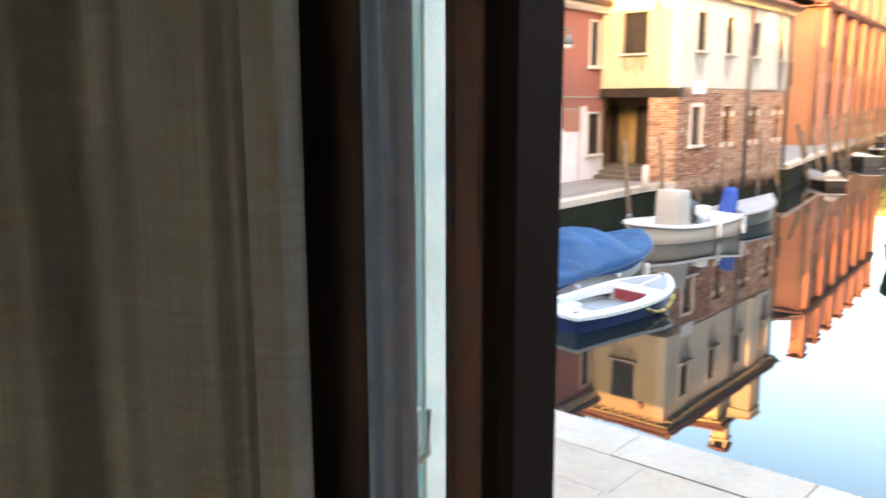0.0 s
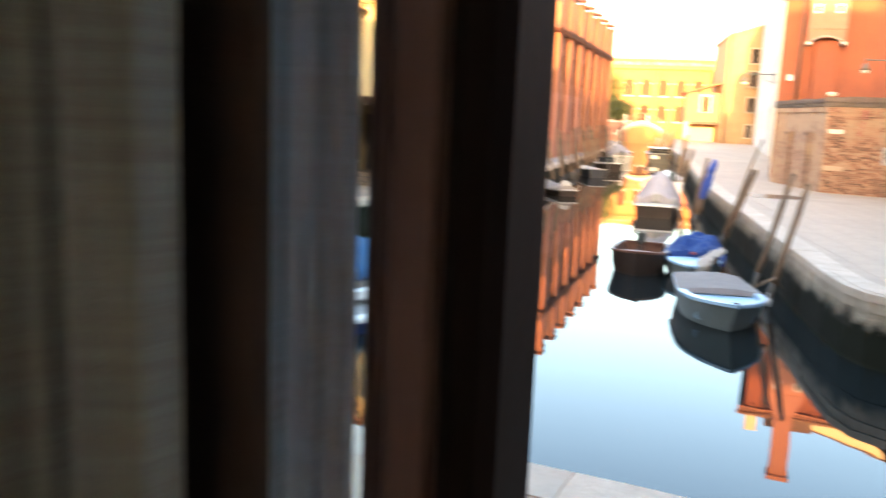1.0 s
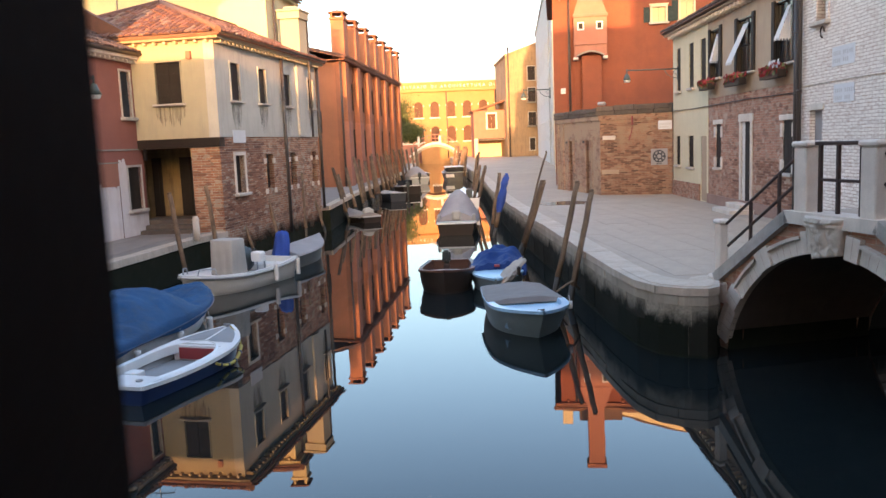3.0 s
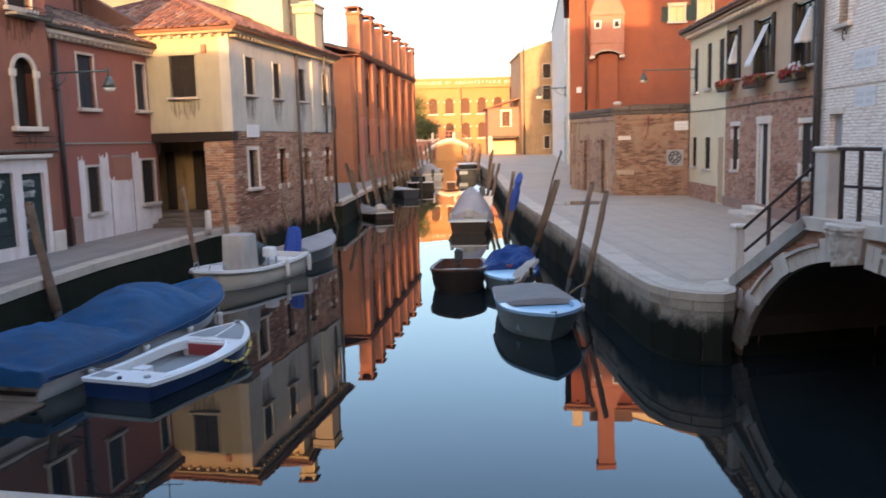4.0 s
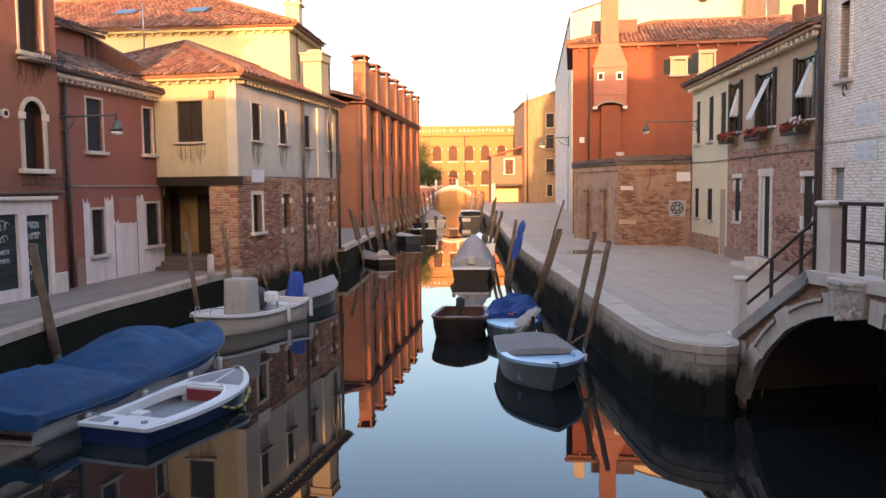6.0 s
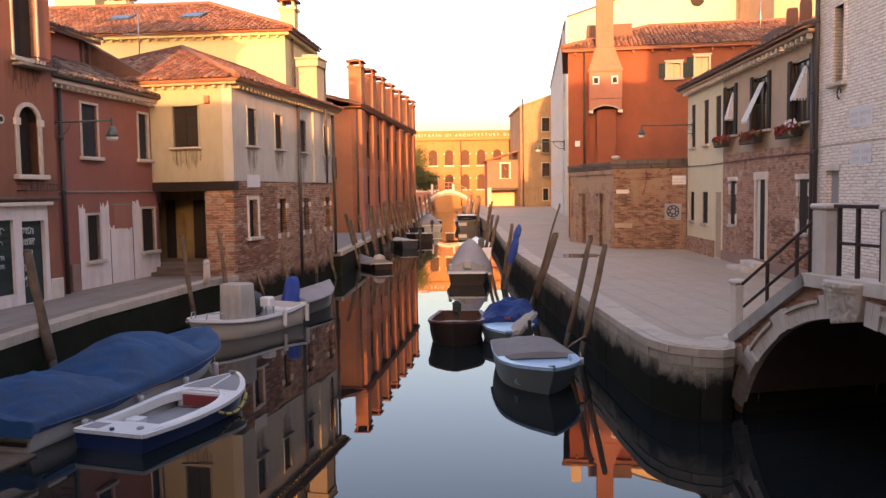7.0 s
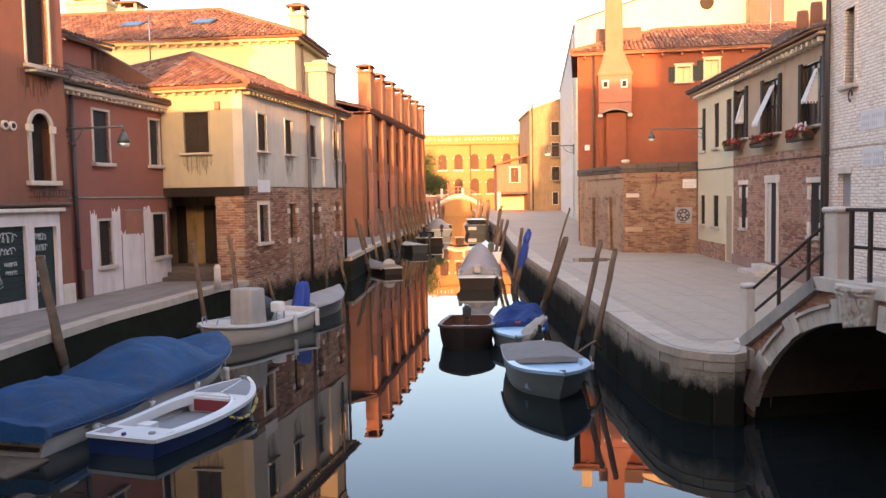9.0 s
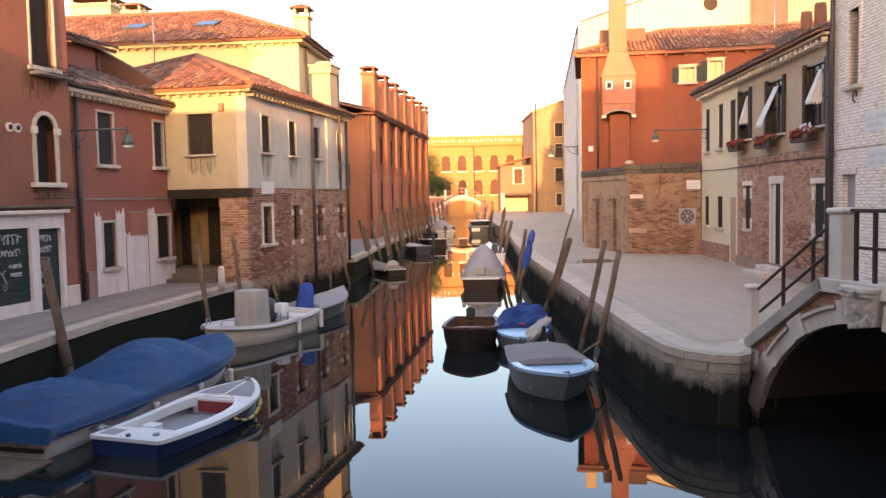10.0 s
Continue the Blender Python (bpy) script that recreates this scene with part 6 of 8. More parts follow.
def arched_bridge(name, m, span, rise, width, z0, deck, label, brickmat, faces=2):
    """A small humped bridge over x from 0 to span, with an arch, stone edges and parapets."""
    b = thing(name, m, label, "bridge")
    n = 18
    arch = []
    for i in range(n + 1):
        a = math.pi * i / n
        arch.append((span / 2 - span / 2 * math.cos(a), z0 + rise * math.sin(a)))
    top = [(x, deck(x)) for x, _ in arch]
    for y0, y1 in ((0.0, 0.25), (width - 0.25, width)):
        bm = bmesh.new()
        for i in range(n):
            (xa, za), (xb, zb) = arch[i], arch[i + 1]
            for y, flip in ((y0, 0), (y1, 1)):
                f = [(xa, y, za), (xb, y, zb), (xb, y, deck(xb)), (xa, y, deck(xa))]
                quad(bm, *(f[::-1] if flip else f))
        part("spandrel", bm, brickmat, b)
        bm = bmesh.new()
        for i in range(n):
            (xa, za), (xb, zb) = arch[i], arch[i + 1]
            c = Vector((span / 2, z0))
            da, db = (Vector((xa, za)) - c), (Vector((xb, zb)) - c)
            oa, ob_ = Vector((xa, za)) + da.normalized() * 0.26, Vector((xb, zb)) + db.normalized() * 0.26
            yy = y0 - 0.05 if y0 < 0.1 else y1 + 0.05
            y2 = y0 + 0.2 if y0 < 0.1 else y1 - 0.2
            quad(bm, (xa, yy, za), (xb, yy, zb), (ob_.x, yy, ob_.y), (oa.x, yy, oa.y))
            quad(bm, (xa, yy, za), (xa, y2, za), (xb, y2, zb), (xb, yy, zb))
            quad(bm, (oa.x, yy, oa.y), (ob_.x, yy, ob_.y), (ob_.x, y2, ob_.y), (oa.x, y2, oa.y))
        part("arch_ring", bm, "house_plaster", b, "pale stone arch ring")
    bm = bmesh.new()
    for i in range(n):
        (xa, za), (xb, zb) = arch[i], arch[i + 1]
        quad(bm, (xa, 0.0, za), (xa, width, za), (xb, width, zb), (xb, 0.0, zb))
    part("vault", bm, "brick_house" if brickmat == "brick_house" else brickmat, b)
    bm = bmesh.new()
    for i in range(n):
        xa, xb = top[i][0], top[i + 1][0]
        quad(bm, (xa, 0.0, deck(xa)), (xb, 0.0, deck(xb)), (xb, width, deck(xb)), (xa, width, deck(xa)))
    part("deck", bm, "paving", b)
    return b


right_houses()
garden_wall()
red_chimney_house()
backdrop_houses()
street_lamp(pose(6.36, 38.6, 5.45, 0, 0, 180), 1.25, "small dark wall lamp on the red house")
street_lamp(RIGHT @ pose(9.96, 30.9, 5.56, 0, 0, 180), 1.95, "green iron wall lamp on a long bracket")

# far bridge in the sun
far = arched_bridge("far_bridge", pose(-0.6, 95, 0), 5.6, 2.5, 3.0, 0.3, lambda x: 1.5 + 1.65 * math.sin(math.pi * min(max((x + 0.5) / 6.6, 0), 1)), "small humped stone footbridge in evening sun", "rose")
for y in (0.0, 2.85):
    bm = bmesh.new()
    for i in range(16):
        xa, xb = -0.3 + 6.2 * i / 16, -0.3 + 6.2 * (i + 1) / 16
        dk = lambda x: 1.5 + 1.65 * math.sin(math.pi * min(max((x + 0.5) / 6.6, 0), 1))
        slope(bm, (xa, y - 0.05, dk(xa) + 0.2), (xb, y - 0.05, dk(xb) + 0.2), (xb, y + 0.2, dk(xb) + 0.2), (xa, y + 0.2, dk(xa) + 0.2), 0.28)
    part("edge_course", bm, "stone", far)
    bm = bmesh.new()
    for i in range(13):
        x = 0.0 + 0.47 * i
        rod(bm, [(x, y + 0.08, dk(x) + 0.2), (x, y + 0.08, dk(x) + 1.1)], 0.03, sides=5)
    for q in (0.65, 1.1):
        rod(bm, [(0.47 * i, y + 0.08, dk(0.47 * i) + q) for i in range(13)], 0.035, sides=5)
    part("railing", bm, "rose", far)
for x in (0.75, 3.2):
    part("post", boxed(x, x + 0.25, -0.02, 0.22, 2.9, 4.05, 0.02), "stone", far)


def tree(x, y, z0, tall, spread, seed):
    t = thing("tree", pose(x, y, z0), "leafy green tree behind the end of the red house", "tree")
    rnd = random.Random(seed)
    bm = bmesh.new()
    rod(bm, [(0, 0, -0.2), (0.1, 0, tall * 0.25), (0.0, 0.1, tall * 0.55)], 0.22, 0.12)
    tips = []
    for k in range(11):
        a, h = rnd.uniform(0, 6.28), tall * rnd.uniform(0.3, 0.55)
        end = Vector((math.cos(a) * spread * rnd.uniform(0.35, 0.8), math.sin(a) * spread * rnd.uniform(0.35, 0.8), tall * rnd.uniform(0.6, 0.95)))
        st = Vector((0, 0, h))
        rod(bm, [st, st.lerp(end, 0.5) + Vector((0, 0, 0.25)), end], 0.08, 0.02, sides=6)
        tips += [st.lerp(end, f) for f in (0.6, 0.8, 1.0)]
    part("trunk", bm, "bark", t)
    bm = bmesh.new()
    for k in range(5200):
        c = rnd.choice(tips) + Vector((rnd.gauss(0, 1), rnd.gauss(0, 1), rnd.gauss(0, 0.8))) * spread * 0.22
        r = rnd.uniform(0.06, 0.13)
        rot = Euler((rnd.uniform(0, 6), rnd.uniform(0, 6), rnd.uniform(0, 6))).to_matrix()
        quad(bm, *[c + rot @ Vector(v) * r for v in ((-1, -0.6, 0), (0.2, -0.8, 0.2), (1, 0.1, 0), (-0.2, 0.8, 0.2))])
    tagged(part("crown", bm, "leaf", t), kind="stuff")
    return t


tree(-2.9, 101, 0.93, 8.6, 3.0, 5)
tree(-0.6, 108, 0.93, 6.0, 2.4, 6)
# lamp post and low wall beyond the far bridge
lp = thing("lamp_post", pose(-2.4, 88, 0.93), "thin grey lamp post on the far quay", "lamp")
part("post", rod(bmesh.new(), [(0, 0, 0), (0, 0, 7.0)], 0.08, 0.05), "steel", lp)
part("lantern", rod(bmesh.new(), [(0, 0, 7.0), (0, 0, 7.4)], 0.12, 0.22), "iron", lp)
yw = thing("yard_wall", pose(-8, 99, 0.93), "rusty red yard wall beside the far bridge", "wall")
part("wall", boxed(0, 8.6, 0, 0.4, -0.05, 2.2, 0.02), "rose", yw)
part("coping", boxed(-0.1, 8.7, -0.1, 0.5, 2.201, 2.35, 0.02), "stone", yw)


# ---- the near bridge over the side canal ----
def near_bridge():
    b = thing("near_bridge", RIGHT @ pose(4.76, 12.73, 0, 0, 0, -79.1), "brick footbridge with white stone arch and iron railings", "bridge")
    W = 2.6
    CX, CZ, R = 2.72, -1.05, 2.56

    def under(x):
        return CZ + math.sqrt(max(0.0, R * R - (x - CX) ** 2))

    def deck(x):
        x = min(x, 2 * CX - x)
        return 0.835 + max(0.0, min(x, 1.82)) * 0.635

    n = 28
    xs = [0.0 + 2 * CX * i / n for i in range(n + 1)]
    for y0, y1 in ((0.0, 0.25), (W - 0.25, W)):
        bm = bmesh.new()
        for xa, xb in zip(xs, xs[1:]):
            za, zb = max(-0.8, under(xa)) if 0.25 < xa < 5.2 else -0.8, max(-0.8, under(xb)) if 0.25 < xb < 5.2 else -0.8
            for y, flip in ((y0, 0), (y1, 1)):
                f = [(xa, y, za), (xb, y, zb), (xb, y, deck(xb) - 0.12), (xa, y, deck(xa) - 0.12)]
                quad(bm, *(f[::-1] if flip else f))
        part("spandrel_wall", bm, "brick_house", b, "worn brick wall of the bridge")
    bm = bmesh.new()
    for xa, xb in zip(xs, xs[1:]):
        if xa < 0.2 or xb > 5.25:
            continue
        quad(bm, (xa, 0.05, under(xa)), (xa, W - 0.05, under(xa)), (xb, W - 0.05, under(xb)), (xb, 0.05, under(xb)))
    # dark capping stone here stands for the shade under the arch
    part("vault", bm, "cap_dark", b, "underside of the arch, its shade put into the dark colour")
    for xa, xb in ((-0.5, 0.34), (5.10, 5.9)):
        part("abutment", boxed(xa, xb, 0.012, W - 0.012, -2.0, 0.22), "algae", b)
    # stones of the arch ring, some larger and standing proud
    a0, a1 = math.asin((0.30 - CX) / R), math.asin((5.14 - CX) / R)
    half_ring = [(0.0, 0.098, False), (0.098, 0.148, True), (0.148, 0.255, False), (0.255, 0.305, True), (0.305, 0.418, False), (0.418, 0.456, True)]
    for p, q, big in half_ring + [(1 - q, 1 - p, big) for p, q, big in half_ring]:
        t = 0.30 if big else 0.20
        bm = bmesh.new()
        m = 2 if big else 5
        for y in (-0.07 if big else -0.035,):
            for i in range(m):
                s0, s1 = a0 + (a1 - a0) * (p + (q - p) * i / m) + 0.002, a0 + (a1 - a0) * (p + (q - p) * (i + 1) / m) - (0.002 if i == m - 1 else 0)
                c = [(CX + r * math.sin(s), CZ + r * math.cos(s)) for r, s in ((R - 0.01, s0), (R - 0.01, s1), (R + t, s1), (R + t, s0))]
                quad(bm, *[(x, y, z) for x, z in c])
                quad(bm, (c[0][0], y, c[0][1]), (c[0][0], 0.06, c[0][1]), (c[1][0], 0.06, c[1][1]), (c[1][0], y, c[1][1]))
                quad(bm, (c[3][0], y, c[3][1]), (c[2][0], y, c[2][1]), (c[2][0], 0.02, c[2][1]), (c[3][0], 0.02, c[3][1]))
                if i == 0:
                    quad(bm, (c[0][0], y, c[0][1]), (c[3][0], y, c[3][1]), (c[3][0], 0.02, c[3][1]), (c[0][0], 0.02, c[0][1]))
                if i == m - 1:
                    quad(bm, (c[1][0], y, c[1][1]), (c[1][0], 0.02, c[1][1]), (c[2][0], 0.02, c[2][1]), (c[2][0], y, c[2][1]))
                if not big:
                    c2 = [(CX + r * math.sin(s), CZ + r * math.cos(s)) for r, s in ((R + t, s0), (R + t, s1), (R + t + 0.045, s1), (R + t + 0.045, s0))]
                    quad(bm, *[(x, y - 0.05, z) for x, z in c2])
                    quad(bm, (c2[3][0], y - 0.05, c2[3][1]), (c2[2][0], y - 0.05, c2[2][1]), (c2[2][0], 0.02, c2[2][1]), (c2[3][0], 0.02, c2[3][1]))
                    quad(bm, (c2[0][0], y - 0.05, c2[0][1]), (c2[0][0], 0.02, c2[0][1]), (c2[1][0], 0.02, c2[1][1]), (c2[1][0], y - 0.05, c2[1][1]))
        part("arch_stone", bm, "stone", b)
    # worn carved keystone, a lumpy block
    key = bmesh.new()
    rnd = random.Random(3)
    nx, nz = 44, 26
    grid = {}
    for i in range(nx + 1):
        for k in range(nz + 1):
            u, v = i / nx, k / nz
            wd = 0.25 + 0.09 * v
            x = 2.69 + (u - 0.5) * 2 * wd
            z = 1.47 + v * 0.52 + 0.05 * (1 - v) * (2 * u - 1)
            bulge = math.sin(math.pi * u) ** 0.5 * (0.06 + 0.12 * v)
            drape = 0.055 * abs(math.sin(2.5 * math.pi * u + 1.6 * v)) ** 0.6 * (1 - max(0.0, v - 0.70) / 0.3)
            lip = 0.06 if v > 0.86 else 0.03 if v > 0.74 else 0.0
            lump = 0.025 * noise.noise(Vector((x * 14, 3.0, z * 9))) + 0.02 * noise.noise(Vector((x * 34, 7.0, z * 20)))
            grid[i, k] = key.verts.new((x, -0.05 - bulge - drape - lip - lump, z))
    for i in range(nx):
        for k in range(nz):
            f = key.faces.new((grid[i, k], grid[i + 1, k], grid[i + 1, k + 1], grid[i, k + 1]))
            f.smooth = True
    rim = [grid[i, 0] for i in range(nx + 1)] + [grid[nx, k] for k in range(1, nz + 1)] + [grid[i, nz] for i in range(nx - 1, -1, -1)] + [grid[0, k] for k in range(nz - 1, 0, -1)]
    back = [key.verts.new((v.co.x, 0.25, v.co.z)) for v in rim]
    for i in range(len(rim)):
        j = (i + 1) % len(rim)
        key.faces.new((rim[j], rim[i], back[i], back[j]))
    part("keystone", key, "stone", b, "weathered carved stone keystone")
    # sloping edge stones
    for side, y0, y1 in ((0, -0.10, 0.28), (1, W - 0.28, W + 0.10)):
        for xa, xb in ((0.02, 0.62), (0.625, 1.24), (1.245, 1.83), (1.835, 2.4), (2.96, 3.6), (3.605, 4.2), (4.205, 4.8), (4.805, 5.4)) + (((2.405, 2.955),) if side else ((2.405, 2.955),)):
            bm = slope(bmesh.new(), (xa, y0, deck(xa) + 0.03), (xb, y0, deck(xb) + 0.03), (xb, y1, deck(xb) + 0.03), (xa, y1, deck(xa) + 0.03), 0.17)
            part("edge_stone", bm, "stone" if 1.8 < xa < 3.6 else "edge_grey", b)
    for k in range(8):
        x = 0.05 + 0.225 * k
        part("step", boxed(x, x + 0.24, 0.29, W - 0.29, 0.70 + 0.14 * k, 0.84 + 0.14 * k + 0.09, 0.01), "stone_dark", b)
        part("step", boxed(2 * CX - x - 0.24, 2 * CX - x, 0.29, W - 0.29, 0.70 + 0.14 * k, 0.84 + 0.14 * k + 0.09, 0.01), "stone_dark", b)
    part("crown", boxed(1.86, 2 * CX - 1.86, 0.29, W - 0.29, 1.75, 1.99), "paving", b)
    part("corner_stone", boxed(-0.16, 0.10, -0.10, 0.3, 0.52, 0.86, 0.04), "stone", b)
    part("foot_stone", boxed(-0.04, 0.30, -0.06, 0.3, 0.42, 0.76, 0.03), "stone", b)
    part("foot_bricks", boxed(-0.05, 0.26, -0.02, 0.3, -0.3, 0.418, 0.01), "brick_house", b)
    # railing posts of stone and iron
    for y in (0.09, W - 0.09):
        for x, z0, z1, w in ((-0.02, 0.80, 1.66, 0.075), (2.09, 1.99, 2.88, 0.13), (2 * CX - 2.09, 1.99, 2.88, 0.13), (2 * CX, 0.80, 1.66, 0.075)):
            p = part("stone_post", boxed(x - w, x + w, y - w, y + w, z0, z1, 0.015), "stone", b)
            part("post_cap", boxed(x - w - 0.03, x + w + 0.03, y - w - 0.03, y + w + 0.03, z1 + 0.001, z1 + 0.08, 0.025), "stone", p)
        for side in (0, 1):
            mx = (lambda x: 2 * CX - x) if side else (lambda x: x)
            for pts in ([(0.13, 1.68), (1.95, 2.80)], [(0.17, 1.33), (1.95, 2.44)]):
                part("hand_rail", rod(bmesh.new(), [(mx(x), y, z) for x, z in pts], 0.024, sides=8), "iron", b)
            for x, z0, z1 in ((0.78, 1.34, 2.06), (1.47, 1.78, 2.50)):
                part("baluster", boxed(mx(x) - 0.02, mx(x) + 0.02, y - 0.02, y + 0.02, z0, z1), "iron", b)
        part("hand_rail", boxed(2.24, 2 * CX - 2.24, y - 0.025, y + 0.025, 2.90, 2.95, 0.006), "iron", b)
        part("hand_rail", boxed(2.33, 2 * CX - 2.33, y - 0.018, y + 0.018, 2.43, 2.47, 0.006), "iron", b)
        for x in (2.34, 2.68, 3.10):
            part("baluster", boxed(x - 0.022, x + 0.022, y - 0.022, y + 0.022, 1.85, 2.90), "iron", b)
    return b


near_bridge()


# ---- mooring poles ----
def mooring_pole(x, y, tx, ty, tz, r, label="weathered wooden mooring pole leaning in the water", wrap=None, seed=1):
    p = thing("mooring_pole", pose(x, y, 0), label, "pole", group="mooring poles")
    rnd = random.Random(seed)
    top = Vector((tx - x, ty - y, tz))
    at = lambda s: top * s + Vector((rnd.uniform(-0.012, 0.012), rnd.uniform(-0.012, 0.012), 0))
    part("shaft", rod(bmesh.new(), [at(s) for s in (0.17, 0.35, 0.55, 0.75, 0.9, 1.0)], r, r * 0.85, sides=9, jitter=0.12, rnd=rnd), "pole", p)
    part("wet_foot", rod(bmesh.new(), [top * -0.5, top * 0.0, top * 0.17], r * 0.9, r * 1.04, sides=9, jitter=0.10, rnd=rnd), "pole_wet", p)
    part("head", rod(bmesh.new(), [top * 1.0, top * 1.0 + Vector((0, 0, 0.04))], r * 0.86, r * 0.7, sides=9), "pole", p)
    if wrap:
        bm = bmesh.new()
        pts = []
        for i in range(9):
            s = 0.42 + 0.62 * i / 8
            pts.append(top * s)
        rings = []
        for i, q in enumerate(pts):
            rr = (0.08, 0.11, 0.14, 0.14, 0.13, 0.09, 0.13, 0.11, 0.04)[i]
            rings.append([bm.verts.new(q + Vector((math.cos(a) * rr * rnd.uniform(0.75, 1.2), math.sin(a) * rr * rnd.uniform(0.75, 1.2), 0))) for a in [k * math.pi / 6 for k in range(12)]])
        for a, b in zip(rings, rings[1:]):
            for k in range(12):
                bm.faces.new((a[k], a[(k + 1) % 12], b[(k + 1) % 12], b[k]))
        bm.faces.new(rings[0][::-1])
        bm.faces.new(rings[-1])
        part("wrapping", bm, wrap, p, "bright blue tarpaulin tied round the pole")
    return p


POLES_R = [
    (2.76, 15.0, 3.22, 15.0, 2.135, 0.058), (2.637, 15.98, 3.15, 15.98, 2.25, 0.058), (2.583, 21.2, 3.27, 21.2, 2.04, 0.092), (2.52, 21.0, 3.34, 21.0, 2.80, 0.03),
    (2.42, 27.48, 2.76, 27.48, 2.04, 0.07), (2.60, 37.20, 3.09, 37.20, 2.03, 0.085), (2.46, 37.86, 2.91, 37.86, 2.04, 0.085),
    (3.10, 46.65, 3.45, 46.65, 2.40, 0.085), (3.30, 50.21, 3.82, 50.21, 2.50, 0.085), (4.29, 81.65, 4.95, 81.65, 2.36, 0.085), (4.31, 84.42, 5.00, 84.42, 2.38, 0.085),
    (4.12, 87.99, 4.79, 87.99, 2.35, 0.085), (4.03, 90.87, 4.71, 90.87, 2.06, 0.085), (4.1, 78.0, 4.6, 78.0, 2.4, 0.085)]
for i, q in enumerate(POLES_R):
    mooring_pole(*q, seed=i)
mooring_pole(2.40, 26.36, 2.86, 26.36, 2.01, 0.07, "mooring pole wrapped in bright blue tarpaulin", "blue_cloth", 31)
POLES_L = [
    (-6.52, 14.05, -6.90, 14.05, 2.27, 0.085), (-5.65, 19.5, -5.93, 19.5, 2.21, 0.06), (-5.42, 21.8, -5.64, 21.8, 2.26, 0.06), (-4.92, 24.1, -5.36, 24.1, 1.69, 0.05),
    (-4.48, 26.0, -4.86, 26.0, 2.0, 0.06), (-3.55, 30.4, -3.94, 30.4, 1.56, 0.05), (-4.0, 28.5, -4.02, 28.5, 2.3, 0.05), (-3.03, 34.8, -3.60, 34.8, 2.28, 0.08),
    (-2.90, 38.0, -3.32, 38.0, 2.18, 0.08), (-2.72, 41.0, -3.06, 41.0, 2.28, 0.08), (-2.50, 44.0, -2.80, 44.0, 2.36, 0.09), (-2.2, 47.5, -2.56, 47.5, 2.12, 0.09),
    (-1.76, 51.0, -2.25, 51.0, 2.48, 0.09), (-1.4, 54.0, -1.84, 54.0, 2.5, 0.09), (-1.15, 58.0, -1.67, 58.0, 2.84, 0.1)]
for i, q in enumerate(POLES_L):
    mooring_pole(*q, seed=50 + i)
for i, q in enumerate([(-0.98, 63.0, -1.38, 63.0, 2.8, 0.1), (-0.6, 71.0, -0.9, 71.0, 2.74, 0.1), (-0.2, 76.0, -0.52, 76.0, 2.8, 0.1), (-2.35, 45.8, -2.6, 45.8, 2.6, 0.08), (-2.0, 49.2, -2.4, 49.2, 2.7, 0.08), (-1.55, 52.5, -2.0, 52.5, 2.8, 0.08), (-0.8, 67.0, -1.2, 67.0, 2.9, 0.1), (0.1, 82.0, -0.2, 82.0, 2.9, 0.1), (0.25, 86.0, -0.05, 86.0, 2.9, 0.1)]):
    mooring_pole(*q, seed=80 + i)
rnd = random.Random(77)
for i in range(11):
    y = 64 + 2.9 * i + rnd.uniform(-0.6, 0.6)
    x = 3.65 + 0.0152 * (y - 60.9) + rnd.uniform(-0.15, 0.1)
    mooring_pole(x, y, x + rnd.uniform(0.2, 0.55), y, rnd.uniform(2.2, 2.9), 0.09, seed=120 + i)
for i in range(10):
    y = 36.2 + 2.6 * i + rnd.uniform(-0.6, 0.6)
    x = -2.85 + 0.074 * (y - 38) + rnd.uniform(-0.1, 0.15)
    mooring_pole(x, y, x - rnd.uniform(0.15, 0.5), y, rnd.uniform(1.9, 2.7), 0.07, seed=140 + i)
bar = thing("pole_crossbar", pose(0, 0, 0), "thin wooden bar lashed between two mooring poles", "bar")
part("bar", rod(bmesh.new(), [(-5.33, 24.05, 1.62), (-4.88, 25.85, 1.72)], 0.03, sides=7), "pole", bar)


# ---- boats: x from stern to bow, y to port, z up from the water ----
def shape_of(L, beam, stern=0.75, full=0.45, sharp=2.2):
    def half(t):
        if t < full:
            return beam / 2 * (stern + (1 - stern) * math.sin(math.pi / 2 * t / full))
        return beam / 2 * max(0.0, 1 - ((t - full) / (1 - full)) ** sharp)
    return half


def sheer_of(zs, zm, zb):
    def sheer(t):
        return zs * (1 - t) * (1 - 2 * t) + zm * 4 * t * (1 - t) + zb * t * (2 * t - 1)
    return sheer


